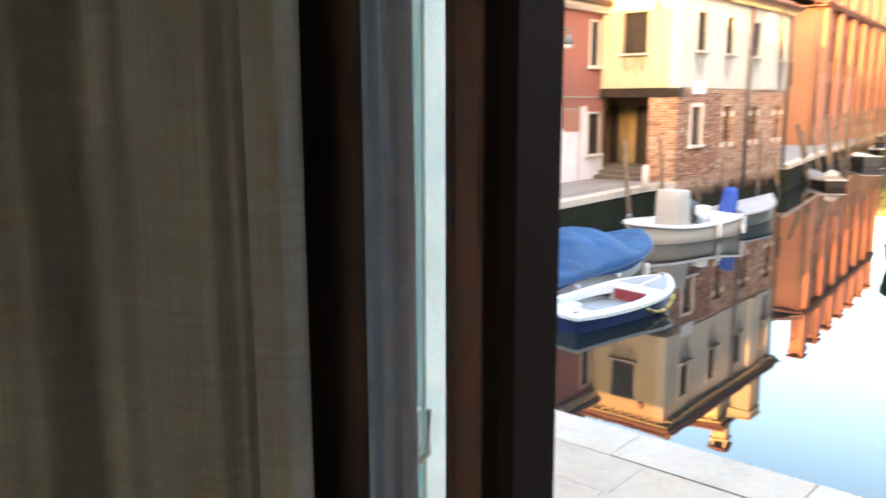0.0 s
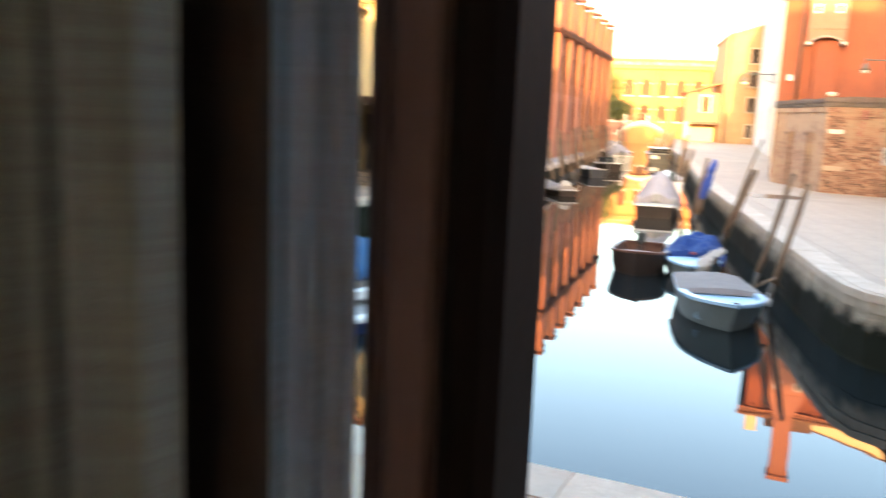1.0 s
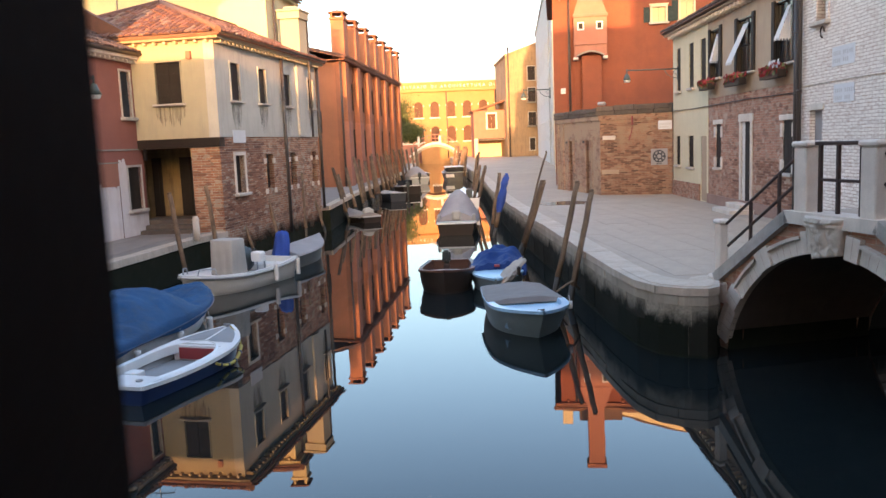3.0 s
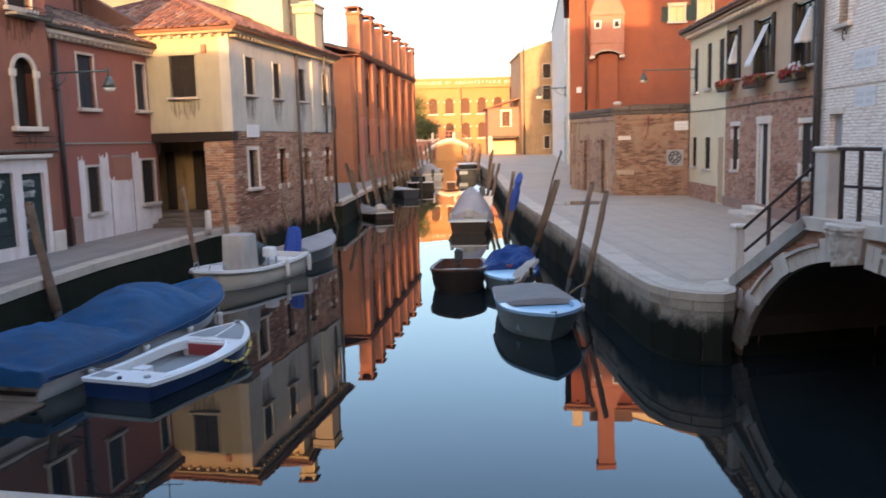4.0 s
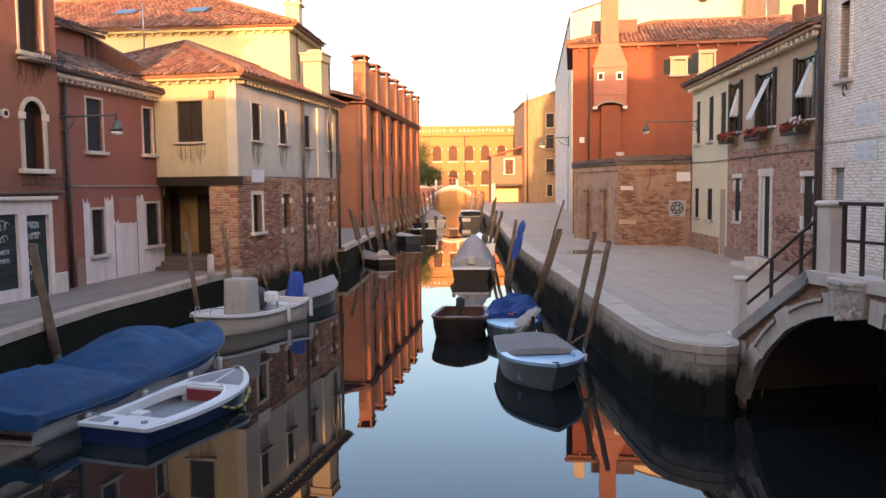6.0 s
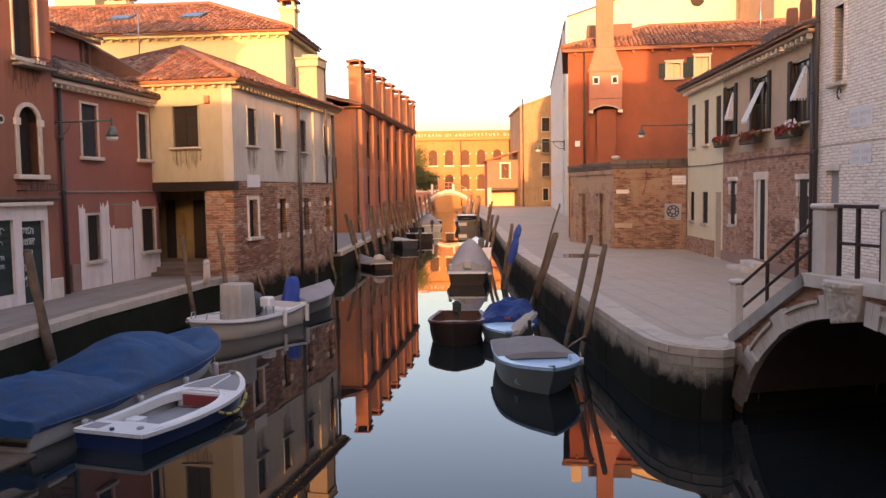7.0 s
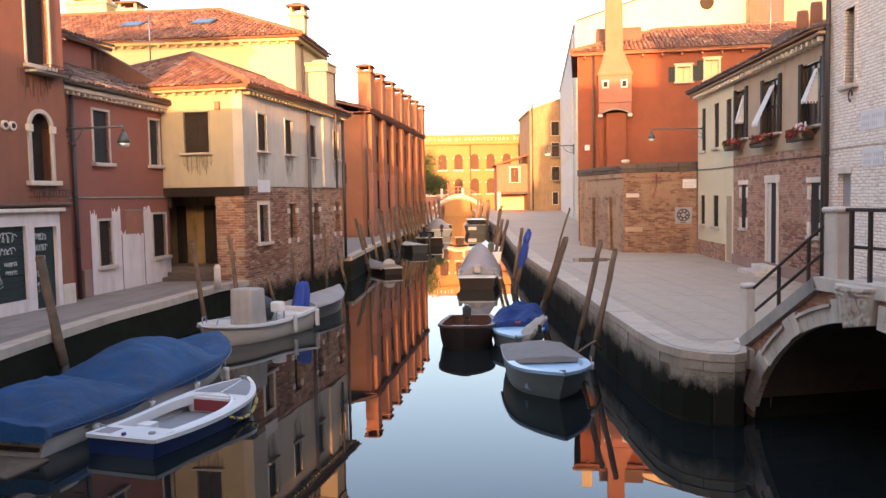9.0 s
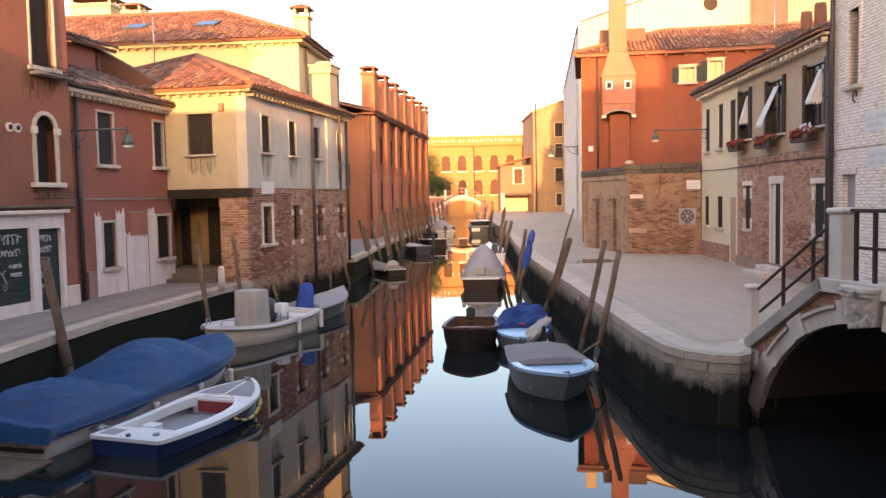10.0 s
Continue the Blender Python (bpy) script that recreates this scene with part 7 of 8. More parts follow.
def boat(name, stern, bow, beam, heights, hull, rim, label, inside="boat_in", stern_w=0.75, floor=0.10, full=0.45, sharp=2.2, rake=0.12, band=None, category="boat"):
    sx, sy = stern
    bx, by = bow
    L = math.hypot(bx - sx, by - sy)
    b = thing(name, pose(sx, sy, 0, 0, 0, math.degrees(math.atan2(by - sy, bx - sx))), label, category)
    half, sheer = shape_of(L, beam, stern_w, full, sharp), sheer_of(*heights)
    N = 22
    prof = ((0.0, -0.30), (0.62, -0.16), (0.86, 0.10), (0.96, 0.55), (1.0, 1.0))

    def station(t, inset=0.0, low=-0.25):
        w, z = max(0.0, half(t) - inset), sheer(t)
        pts = []
        for f, h in prof:
            zz = low + (z - low) * ((h + 0.30) / 1.30)
            x = L * t - rake * L * 0.15 * (1 - (h + 0.3) / 1.3) * t
            pts.append((x, w * f, zz))
        return pts

    bm = bmesh.new()
    rows = []
    for i in range(N + 1):
        p = station(i / N)
        ring = [bm.verts.new((x, y, z)) for x, y, z in p[::-1]] + [bm.verts.new((x, -y, z)) for x, y, z in p[1:]]
        rows.append(ring)
    for a, c in zip(rows, rows[1:]):
        for k in range(len(a) - 1):
            f = bm.faces.new((a[k], c[k], c[k + 1], a[k + 1]))
            f.smooth = True
    bm.faces.new(rows[0])
    hl = part("hull", bm, hull, b)
    # inner skin and floor
    bm = bmesh.new()
    rows = []
    for i in range(N + 1):
        t = 0.012 + (0.97 if rake < 0.5 else 0.72) * i / N
        w, z = max(0.0, half(t) - 0.05), sheer(t)
        rows.append([bm.verts.new(q) for q in ((L * t, w, z), (L * t, w * 0.85, floor), (L * t, -w * 0.85, floor), (L * t, -w, z))])
    for a, c in zip(rows, rows[1:]):
        for k in range(3):
            bm.faces.new((a[k + 1], c[k + 1], c[k], a[k]))
    bm.faces.new(rows[0][::-1])
    part("inner_skin", bm, inside, b)
    # gunwale
    bm = bmesh.new()
    for s in (1, -1):
        rows = []
        for i in range(N + 1):
            t = i / N
            w, z = half(t), sheer(t)
            rows.append([bm.verts.new(q) for q in ((L * t, s * (w + 0.025), z - 0.03), (L * t, s * (w + 0.025), z + 0.02), (L * t, s * max(0, w - 0.06), z + 0.02), (L * t, s * max(0, w - 0.06), z - 0.03))])
        for a, c in zip(rows, rows[1:]):
            for k in range(4):
                f = (a[k], c[k], c[(k + 1) % 4], a[(k + 1) % 4])
                bm.faces.new(f if s > 0 else f[::-1])
        bm.faces.new(rows[0] if s > 0 else rows[0][::-1])
    w0, z0 = half(0), sheer(0)
    box(bm, -0.02, 0.06, -w0, w0, z0 - 0.03, z0 + 0.018)
    part("gunwale", bm, rim, b)
    return b, L, half, sheer


def deck_on(b, L, half, sheer, t0, t1, mat, name="deck", up=0.012, inset=0.03, crown=0.03):
    bm = bmesh.new()
    n = 10
    rows = []
    for i in range(n + 1):
        t = t0 + (t1 - t0) * i / n
        w, z = max(0, half(t) - inset), sheer(t) + up
        rows.append([bm.verts.new((L * t, w * s, z + crown * (1 - s * s))) for s in (1, 0.5, 0, -0.5, -1)])
    for a, c in zip(rows, rows[1:]):
        for k in range(4):
            bm.faces.new((a[k + 1], c[k + 1], c[k], a[k]))
    lo = [bm.verts.new((v.co.x, v.co.y, v.co.z - 0.05)) for v in rows[0]]
    for k in range(4):
        bm.faces.new((rows[0][k], rows[0][k + 1], lo[k + 1], lo[k]))
    return part(name, bm, mat, b)


def cover(b, L, half, sheer, t0, t1, ridge, mat, label, drop=0.14, out=0.05, seed=1, wrinkle=0.03, power=2.0, closed=True, crease=0.7, rows_n=64):
    """A cloth drawn over the boat: ridge(t) is its height over the gunwale, and its skirt hangs down outside."""
    bm = bmesh.new()
    n, m = rows_n, 30
    rows = []
    for i in range(n + 1):
        t = t0 + (t1 - t0) * i / n
        w, z = half(t) + out, sheer(t) + 0.03
        row = []
        hgt = ridge(t)
        hang = drop * (0.75 + 0.5 * noise.noise(Vector((t * 7, seed, 0.3))))
        row.append(bm.verts.new((L * t, w + 0.02, z - hang)))
        for k in range(m + 1):
            s = 1 - 2 * k / m
            fold = wrinkle * (noise.noise(Vector((L * t * 2.3, s * w * 2.3 + seed, seed))) + 0.6 * noise.noise(Vector((L * t * 6.0 + s * 3, s * w * 5.0, seed + 4))))
            ridge_n = noise.noise(Vector((L * t * 0.9 + s * 1.3, s * w * 1.6 - L * t * 0.4, seed * 3.1)))
            fold += wrinkle * crease * max(0.0, 1 - abs(ridge_n) * (3.0 + crease)) ** 2
            row.append(bm.verts.new((L * t, w * s, z + hgt * (1 - abs(s) ** power) + fold * (1 - abs(s) ** 6))))
        row.append(bm.verts.new((L * t, -w - 0.02, z - hang)))
        rows.append(row)
    for a, c in zip(rows, rows[1:]):
        for k in range(len(a) - 1):
            f = bm.faces.new((a[k], c[k], c[k + 1], a[k + 1]))
            f.smooth = True
    if closed:
        for row in (rows[0], rows[-1]):
            lo = [bm.verts.new((v.co.x + (-0.04 if row is rows[0] else 0.04), v.co.y, min(v.co.z, sheer(t0 if row is rows[0] else t1) - drop * 0.8))) for v in row]
            for k in range(len(row) - 1):
                bm.faces.new((row[k], row[k + 1], lo[k + 1], lo[k]))
    bmesh.ops.recalc_face_normals(bm, faces=bm.faces[:])
    return part("cover", bm, mat, b, label)


def outboard(b, x, y, z, s=1.0):
    """An outboard motor hung on the transom."""
    bm = bmesh.new()
    bw = bmesh.new()
    box(bw, -0.13 * s, 0.10 * s, -0.11 * s, 0.11 * s, 0.0, 0.34 * s)
    bmesh.ops.bevel(bw, geom=bw.edges[:], offset=0.045 * s, segments=2, affect="EDGES")
    merge(bm, bw, Matrix.Translation((x, y, z)))
    m = part("outboard_motor", bm, "motor", b, "dark grey outboard motor")
    part("motor_leg", boxed(x - 0.07 * s, x + 0.03 * s, y - 0.035 * s, y + 0.035 * s, -0.35, z, 0.01), "motor", m)
    part("clamp", boxed(x + 0.03 * s, x + 0.14 * s, y - 0.08 * s, y + 0.08 * s, z - 0.16 * s, z - 0.02 * s, 0.01), "iron", m)
    part("tiller", rod(bmesh.new(), [(x + 0.08 * s, y, z + 0.08 * s), (x + 0.5 * s, y, z + 0.12 * s)], 0.018 * s), "iron", m)
    return m


def fender(b, x, y, z, tall=0.30, r=0.055):
    f = part("fender", rod(bmesh.new(), [(x, y, z - tall), (x, y, z - tall + 0.04), (x, y, z - 0.05), (x, y, z)], r, r, sides=10), "buoy", b, "white rubber fender")
    part("fender_line", rod(bmesh.new(), [(x, y, z), (x, y * 0.98, z + 0.10)], 0.008, sides=5), "buoy", f)


# big boat under a blue tarpaulin
b, L, half, sheer = boat("covered_motorboat", (-5.83, 10.25), (-4.40, 15.95), 1.86, (0.42, 0.40, 0.60), "boat_white", "boat_white", "white motorboat under a large blue tarpaulin at the quay", stern_w=0.94, full=0.52, sharp=3.4, rake=0.5)


def hump(t):
    """The gear under the tarpaulin: two soft humps aft, then the flat fore deck."""
    aft = 0.30 * max(0.0, 1 - ((t - 0.19) / 0.16) ** 2) ** 0.8
    mid = 0.46 * max(0.0, 1 - ((t - 0.56) / 0.23) ** 2) ** 0.9 if t < 0.56 else 0.46 * max(0.0, 1 - ((t - 0.56) / 0.17) ** 2) ** 0.55
    return 0.05 + max(aft, mid) if t < 0.74 else 0.05


cover(b, L, half, sheer, -0.01, 0.992, hump, "blue_tarp", "sagging blue tarpaulin cover", drop=0.19, wrinkle=0.034, power=2.0, seed=2, crease=0.9, rows_n=100)
bm = bmesh.new()
for s in (1, -1):
    rod(bm, [(L * t, s * (half(t) + 0.075), sheer(t) - 0.06) for t in [0.01 + 0.96 * i / 24 for i in range(25)]], 0.011, sides=5)
part("hem_cord", bm, "boat_navy", b, "dark cord along the tarpaulin's hem")
b.location.z = -0.04
for x in (0.85, 2.1, 3.35, 4.5):
    fender(b, x, -half(x / L) - 0.07, 0.26, 0.22, 0.055)
part("rubbing_strip", boxed(-0.05, -0.01, -0.8, 0.8, 0.14, 0.19), "boat_dark", b)
part("swim_platform", boxed(-0.75, -0.03, -0.95, 0.35, 0.02, 0.07, 0.01), "pole", b, "grey wooden swim platform")
part("tow_ring", rod(bmesh.new(), [(-0.06, -0.55, 0.25), (-0.06, -0.45, 0.25)], 0.025), "steel", b)

# blue and white dinghy
b, L, half, sheer = boat("blue_dinghy", (-4.08, 10.12), (-3.10, 12.86), 1.20, (0.29, 0.27, 0.42), "boat_navy", "boat_white", "small open dinghy, navy hull and white deck", inside="boat_in", stern_w=0.87, full=0.5, sharp=3.0, rake=0.5)


def ring_deck(b, L, half, sheer, t0, t1, edge, mat, label, round_from=0.45):
    """A deck that goes round an open cockpit with a rounded fore end."""
    bm = bmesh.new()
    for s in (1, -1):
        rows = []
        for i in range(29):
            t = t0 + (t1 - t0) * i / 28
            w, z = half(t), sheer(t) + 0.024
            inn = max(0.0, (half(t) - edge) * math.sqrt(max(0.0, 1 - max(0.0, (t - round_from) / (t1 - round_from)) ** 2.6)))
            rows.append([bm.verts.new(q) for q in ((L * t, s * w, z), (L * t, s * (inn + 0.03), z + 0.010), (L * t, s * inn, z + 0.026), (L * t, s * max(0, inn - 0.012), z + 0.018), (L * t, s * max(0, inn - 0.012), z - 0.11))])
        for a, c in zip(rows, rows[1:]):
            for k in range(4):
                f = (a[k], c[k], c[k + 1], a[k + 1])
                bm.faces.new(f[::-1] if s > 0 else f)
    return part("side_deck", bm, mat, b, label)


b.location.z = -0.055
ring_deck(b, L, half, sheer, 0.14, 0.74, 0.12, "boat_white", "white side decks round the cockpit")
deck_on(b, L, half, sheer, 0.70, 0.995, "boat_white", "fore_deck", up=0.022, inset=0.0, crown=0.012)
for s in (1, -1):
    bm = bmesh.new()
    rows = []
    for i in range(11):
        t = 0.735 + 0.225 * i / 10
        w = max(0.03, half(t) - 0.07)
        rows.append([bm.verts.new((L * t, s * 0.022, sheer(t) + 0.039)), bm.verts.new((L * t, s * w, sheer(t) + 0.031))])
    for a, c in zip(rows, rows[1:]):
        f = (a[0], c[0], c[1], a[1])
        bm.faces.new(f if s > 0 else f[::-1])
    part("tread_panel", bm, "boat_in", b, "grey non-slip panel on the fore deck")
part("stern_deck", boxed(0.02, L * 0.145, -0.51, 0.51, 0.22, 0.312, 0.012), "boat_white", b)
part("deck_panel", boxed(0.06, 0.30, 0.20, 0.45, 0.3125, 0.316), "grey_tarp", b)
part("bulkhead", boxed(L * 0.665, L * 0.68, -0.42, 0.42, 0.10, 0.34, 0.01), "boat_white", b)
part("red_locker", boxed(L * 0.655, L * 0.664, -0.36, 0.30, 0.13, 0.30, 0.003), "boat_red", b, "dark red inner bulkhead")
part("thwart", boxed(L * 0.16, L * 0.27, -0.40, 0.40, 0.16, 0.20, 0.01), "boat_white", b)
part("side_step", boxed(L * 0.27, L * 0.34, 0.20, 0.42, 0.10, 0.22, 0.01), "boat_white", b)
part("cleat", rod(bmesh.new(), [(L * 0.955, -0.06, sheer(0.95) + 0.075), (L * 0.955, 0.06, sheer(0.95) + 0.075)], 0.014), "steel", b)
part("cleat_foot", boxed(L * 0.945, L * 0.965, -0.02, 0.02, sheer(0.95) + 0.02, sheer(0.95) + 0.07), "steel", b)
part("filler_cap", rod(bmesh.new(), [(0.20, -0.33, 0.312), (0.20, -0.33, 0.335)], 0.045, sides=14), "steel", b)
part("drain_cap", rod(bmesh.new(), [(0.05, -0.02, 0.312), (0.05, -0.02, 0.345)], 0.03, sides=12), "boat_navy", b)
rf = part("rope_fender", rod(bmesh.new(), [(L * (0.80 - 0.30 * u), -half(0.80 - 0.30 * u) - 0.045, 0.26 - 0.50 * u * (1 - u) - 0.04 * u) for u in [i / 12 for i in range(13)]], 0.028, 0.020), "rope", b, "yellow float line hanging along the hull")
for u in (0.15, 0.4, 0.65, 0.88):
    t = 0.80 - 0.30 * u
    z = 0.26 - 0.50 * u * (1 - u) - 0.04 * u
    part("float_band", rod(bmesh.new(), [(L * t - 0.012, -half(t) - 0.046, z), (L * t + 0.012, -half(t) - 0.046, z)], 0.034), "boat_navy", rf)
part("mooring_line", rod(bmesh.new(), [(L * 0.96, -0.03, sheer(0.95) + 0.06), (L * 0.88, -half(0.88) - 0.01, 0.36), (L * 0.80, -half(0.8) - 0.04, 0.27)], 0.010, sides=5), "rope", b)
part("stern_line", rod(bmesh.new(), [(0.30, 0.47, 0.32), (0.26, 0.60, 0.36), (0.20, 0.74, 0.30)], 0.010, sides=5), "steel", b)

# white boat with covered console
b, L, half, sheer = boat("white_console_boat", (-3.70, 20.32), (-5.20, 17.42), 1.52, (0.50, 0.40, 0.52), "boat_cream", "boat_white", "white open boat with a canvas-covered console", stern_w=0.88, full=0.5, sharp=2.9, inside="boat_white", floor=0.2, rake=0.7)
deck_on(b, L, half, sheer, 0.76, 0.99, "boat_white", "fore_deck", up=-0.03, inset=0.07)
bm = bmesh.new()
for s in (1, -1):
    rod(bm, [(L * t, s * (half(t) + 0.03), sheer(t) - 0.045) for t in [0.99 * i / 24 for i in range(25)]], 0.022, sides=6)
part("rubbing_strip", bm, "boat_grey", b)
bm = bmesh.new()
rings = []
for z, gx, gy in ((0.22, 0.30, 0.345), (0.45, 0.285, 0.335), (0.8, 0.272, 0.325), (1.12, 0.265, 0.318), (1.15, 0.24, 0.29)):
    ring = []
    for k in range(60):
        a = 2 * math.pi * k / 60
        c, s = math.cos(a), math.sin(a)
        sq = 1 / max(abs(c), abs(s)) ** 0.85
        fold = 1 + 0.045 * (math.sin(a * 9 + 1.5 * z) + 0.6 * math.sin(a * 23 + 2)) * (1.35 - z)
        ring.append(bm.verts.new((L * 0.52 + gx * c * sq * fold, gy * s * sq * fold, z)))
    rings.append(ring)
for a, c in zip(rings, rings[1:]):
    for k in range(60):
        f = bm.faces.new((a[k], a[(k + 1) % 60], c[(k + 1) % 60], c[k]))
        f.smooth = True
bm.faces.new(rings[-1])
part("console_cover", bm, "canvas", b, "creased pale canvas cover over the console")
for y in (-0.42, 0.42):
    part("bow_rail", rod(bmesh.new(), [(L * 0.80, y, 0.46), (L * 0.81, y, 0.60), (L * 0.90, y * 0.55, 0.63), (L * 0.91, y * 0.5, 0.50)], 0.014), "steel", b)
part("stern_seat", boxed(0.1, 0.5, -0.55, 0.55, 0.2, 0.40, 0.03), "boat_white", b)
ms = part("motor_box", boxed(0.70, 0.95, 0.02, 0.30, 0.50, 0.74, 0.03), "boat_white", b, "white box seat behind the console")
for y in (0.05, 0.27):
    part("box_leg", boxed(0.72, 0.75, y - 0.015, y + 0.015, 0.2, 0.5), "steel", ms)
bw = bmesh.new()
bmesh.ops.create_icosphere(bw, subdivisions=3, radius=0.27)
for v in bw.verts:
    v.co = Vector((0.62 + v.co.x * 0.9, -0.42 + v.co.y * 0.9, max(0.2, 0.52 + v.co.z * 1.1 + 0.06 * noise.noise(v.co * 9))))
part("covered_motor", bw, "motor", b, "dark green cloth over the stern gear")
for x in (0.04, 1.0):
    fender(b, x, half(x / L) + 0.07, 0.48, 0.40, 0.055)

# grey-covered boat with the blue cloth
b, L, half, sheer = boat("grey_covered_boat", (-4.05, 20.7), (-3.02, 24.3), 1.2, (0.38, 0.36, 0.50), "boat_hull", "boat_grey", "slim grey boat under a pale grey cover", stern_w=0.8)
cover(b, L, half, sheer, 0.22, 0.985, lambda t: 0.12, "grey_tarp", "taut pale grey cover", drop=0.05, wrinkle=0.015, seed=5)
cl = thing("blue_cloth", pose(-3.62, 20.85, 0.40, 0, 0, 62), "bright blue cloth gathered upright at the boat's stern", "cloth")
bm = bmesh.new()
rings = []
for i in range(13):
    z = 0.66 * i / 12
    r = 0.20 * (1 - 0.35 * (i / 12) ** 2) if i < 12 else 0.08
    lean = 0.10 * math.sin(1.6 * i / 12)
    rings.append([bm.verts.new((lean + 0.85 * r * math.cos(a) * (1 + 0.16 * math.sin(5 * a + 2.0 * z) + 0.2 * noise.noise(Vector((a, z * 4, 3)))), 1.15 * r * math.sin(a) * (1 + 0.16 * math.sin(7 * a - 3 * z)), z + 0.02 * math.sin(4 * a))) for a in [2 * math.pi * k / 28 for k in range(28)]])
for p, q in zip(rings, rings[1:]):
    for k in range(28):
        f = bm.faces.new((p[k], p[(k + 1) % 28], q[(k + 1) % 28], q[k]))
        f.smooth = True
bm.faces.new(rings[0][::-1])
bm.faces.new(rings[-1])
part("cloth", bm, "blue_cloth", cl)

# boats further along the left bank
b, L, half, sheer = boat("grey_rowing_boat", (-1.95, 33.6), (-3.15, 36.3), 0.95, (0.27, 0.21, 0.32), "boat_dark", "boat_grey", "dark rowing boat with a grey cover", stern_w=0.8)
cover(b, L, half, sheer, 0.1, 0.97, lambda t: 0.14, "taupe_tarp", "grey cover", drop=0.06, seed=7)
bm = boxed(0.35, 0.80, -0.25, 0.2, 0.28, 0.56, 0.09)
bmesh.ops.subdivide_edges(bm, edges=bm.edges[:], cuts=2, use_grid_fill=True)
for v in bm.verts:
    v.co += 0.10 * noise.noise_vector(v.co * 5.0)
part("sack", bm, "canvas", b, "crumpled pale sack")
b, L, half, sheer = boat("navy_boat", (-1.15, 46.0), (-2.05, 48.6), 1.10, (0.48, 0.42, 0.52), "boat_ink", "boat_grey", "dark navy boat with pale gunwale", stern_w=0.85)
deck_on(b, L, half, sheer, 0.1, 0.99, "boat_grey", "deck")
b, L, half, sheer = boat("dark_motorboat", (-0.40, 52.2), (-1.45, 55.4), 1.35, (0.55, 0.48, 0.58), "boat_dark", "boat_white", "dark motorboat with white deck gear", stern_w=0.85)
deck_on(b, L, half, sheer, 0.1, 0.99, "boat_white", "deck")
part("windscreen", boxed(1.5, 1.6, -0.5, 0.5, 0.5, 0.85, 0.02), "dark_glass", b)
outboard(b, -0.05, 0.3, 0.5, 1.0)
b, L, half, sheer = boat("grey_tented_boat", (0.12, 64.6), (-0.55, 69.4), 1.8, (0.55, 0.5, 0.7), "boat_grey", "boat_white", "white boat under a grey tent cover", stern_w=0.85)
cover(b, L, half, sheer, 0.02, 0.97, lambda t: 0.75 * math.exp(-((t - 0.4) / 0.3) ** 2) + 0.1, "grey_tarp", "pale grey tent cover", seed=9)
outboard(b, -0.05, 0, 0.55, 1.2)
b, L, half, sheer = boat("small_far_boat", (0.45, 74.5), (-0.05, 78.5), 1.5, (0.55, 0.5, 0.7), "boat_dark", "boat_grey", "small dark boat far down the canal", stern_w=0.85)
deck_on(b, L, half, sheer, 0.1, 0.99, "boat_grey", "deck")

# light blue dinghy
b, L, half, sheer = boat("light_blue_dinghy", (1.64, 14.85), (1.84, 12.08), 1.29, (0.44, 0.42, 0.50), "boat_teal_grey", "boat_sky", "light blue dinghy half covered with a grey tarpaulin", inside="boat_sky", stern_w=0.84, full=0.5, sharp=2.5, rake=1.6)
deck_on(b, L, half, sheer, 0.50, 0.97, "boat_sky", "fore_deck", up=-0.045, crown=0.0, inset=0.10)
bm = bmesh.new()
for s in (1, -1):
    rows = []
    for i in range(15):
        t = 0.44 + 0.55 * i / 14
        w, z = half(t), sheer(t) + 0.022
        rows.append([bm.verts.new(q) for q in ((L * t, s * (w + 0.02), z), (L * t, s * max(0.0, w - 0.10), z + 0.006), (L * t, s * max(0.0, w - 0.13), z - 0.07))])
    for a, c in zip(rows, rows[1:]):
        for k in range(2):
            f = (a[k], c[k], c[k + 1], a[k + 1])
            bm.faces.new(f[::-1] if s > 0 else f)
part("inner_rail", bm, "boat_sky", b)
cover(b, L, half, sheer, 0.005, 0.50, lambda t: 0.015 + 0.03 * (1 - t), "taupe_tarp", "flat taupe tarpaulin", drop=0.03, out=0.01, wrinkle=0.02, seed=11)
part("bow_eye", rod(bmesh.new(), [(L * 0.93, -0.05, 0.50), (L * 0.93, 0.05, 0.50)], 0.018), "iron", b)
fender(b, L * 0.62, half(0.62) + 0.05, 0.44, 0.12, 0.045)
part("stern_rope", rod(bmesh.new(), [(0.9, 0.66, 0.46), (0.8, 0.85, 0.55), (0.68, 1.02, 0.60), (0.6, 1.15, 0.42)], 0.018), "pole", b)

# brown wooden boat, bow on
b, L, half, sheer = boat("brown_wooden_boat", (0.68, 18.8), (0.45, 16.62), 1.18, (0.42, 0.42, 0.50), "boat_dark", "boat_rim", "dark brown wooden boat with a small outboard motor", inside="boat_rim", stern_w=0.8, full=0.5, sharp=4.4)
deck_on(b, L, half, sheer, 0.84, 0.99, "boat_rim", "fore_deck", up=0.0)
outboard(b, 0.95, -0.02, 0.50, 0.85)
part("thwart", boxed(1.35, 1.55, -0.5, 0.5, 0.34, 0.38, 0.01), "boat_rim", b)

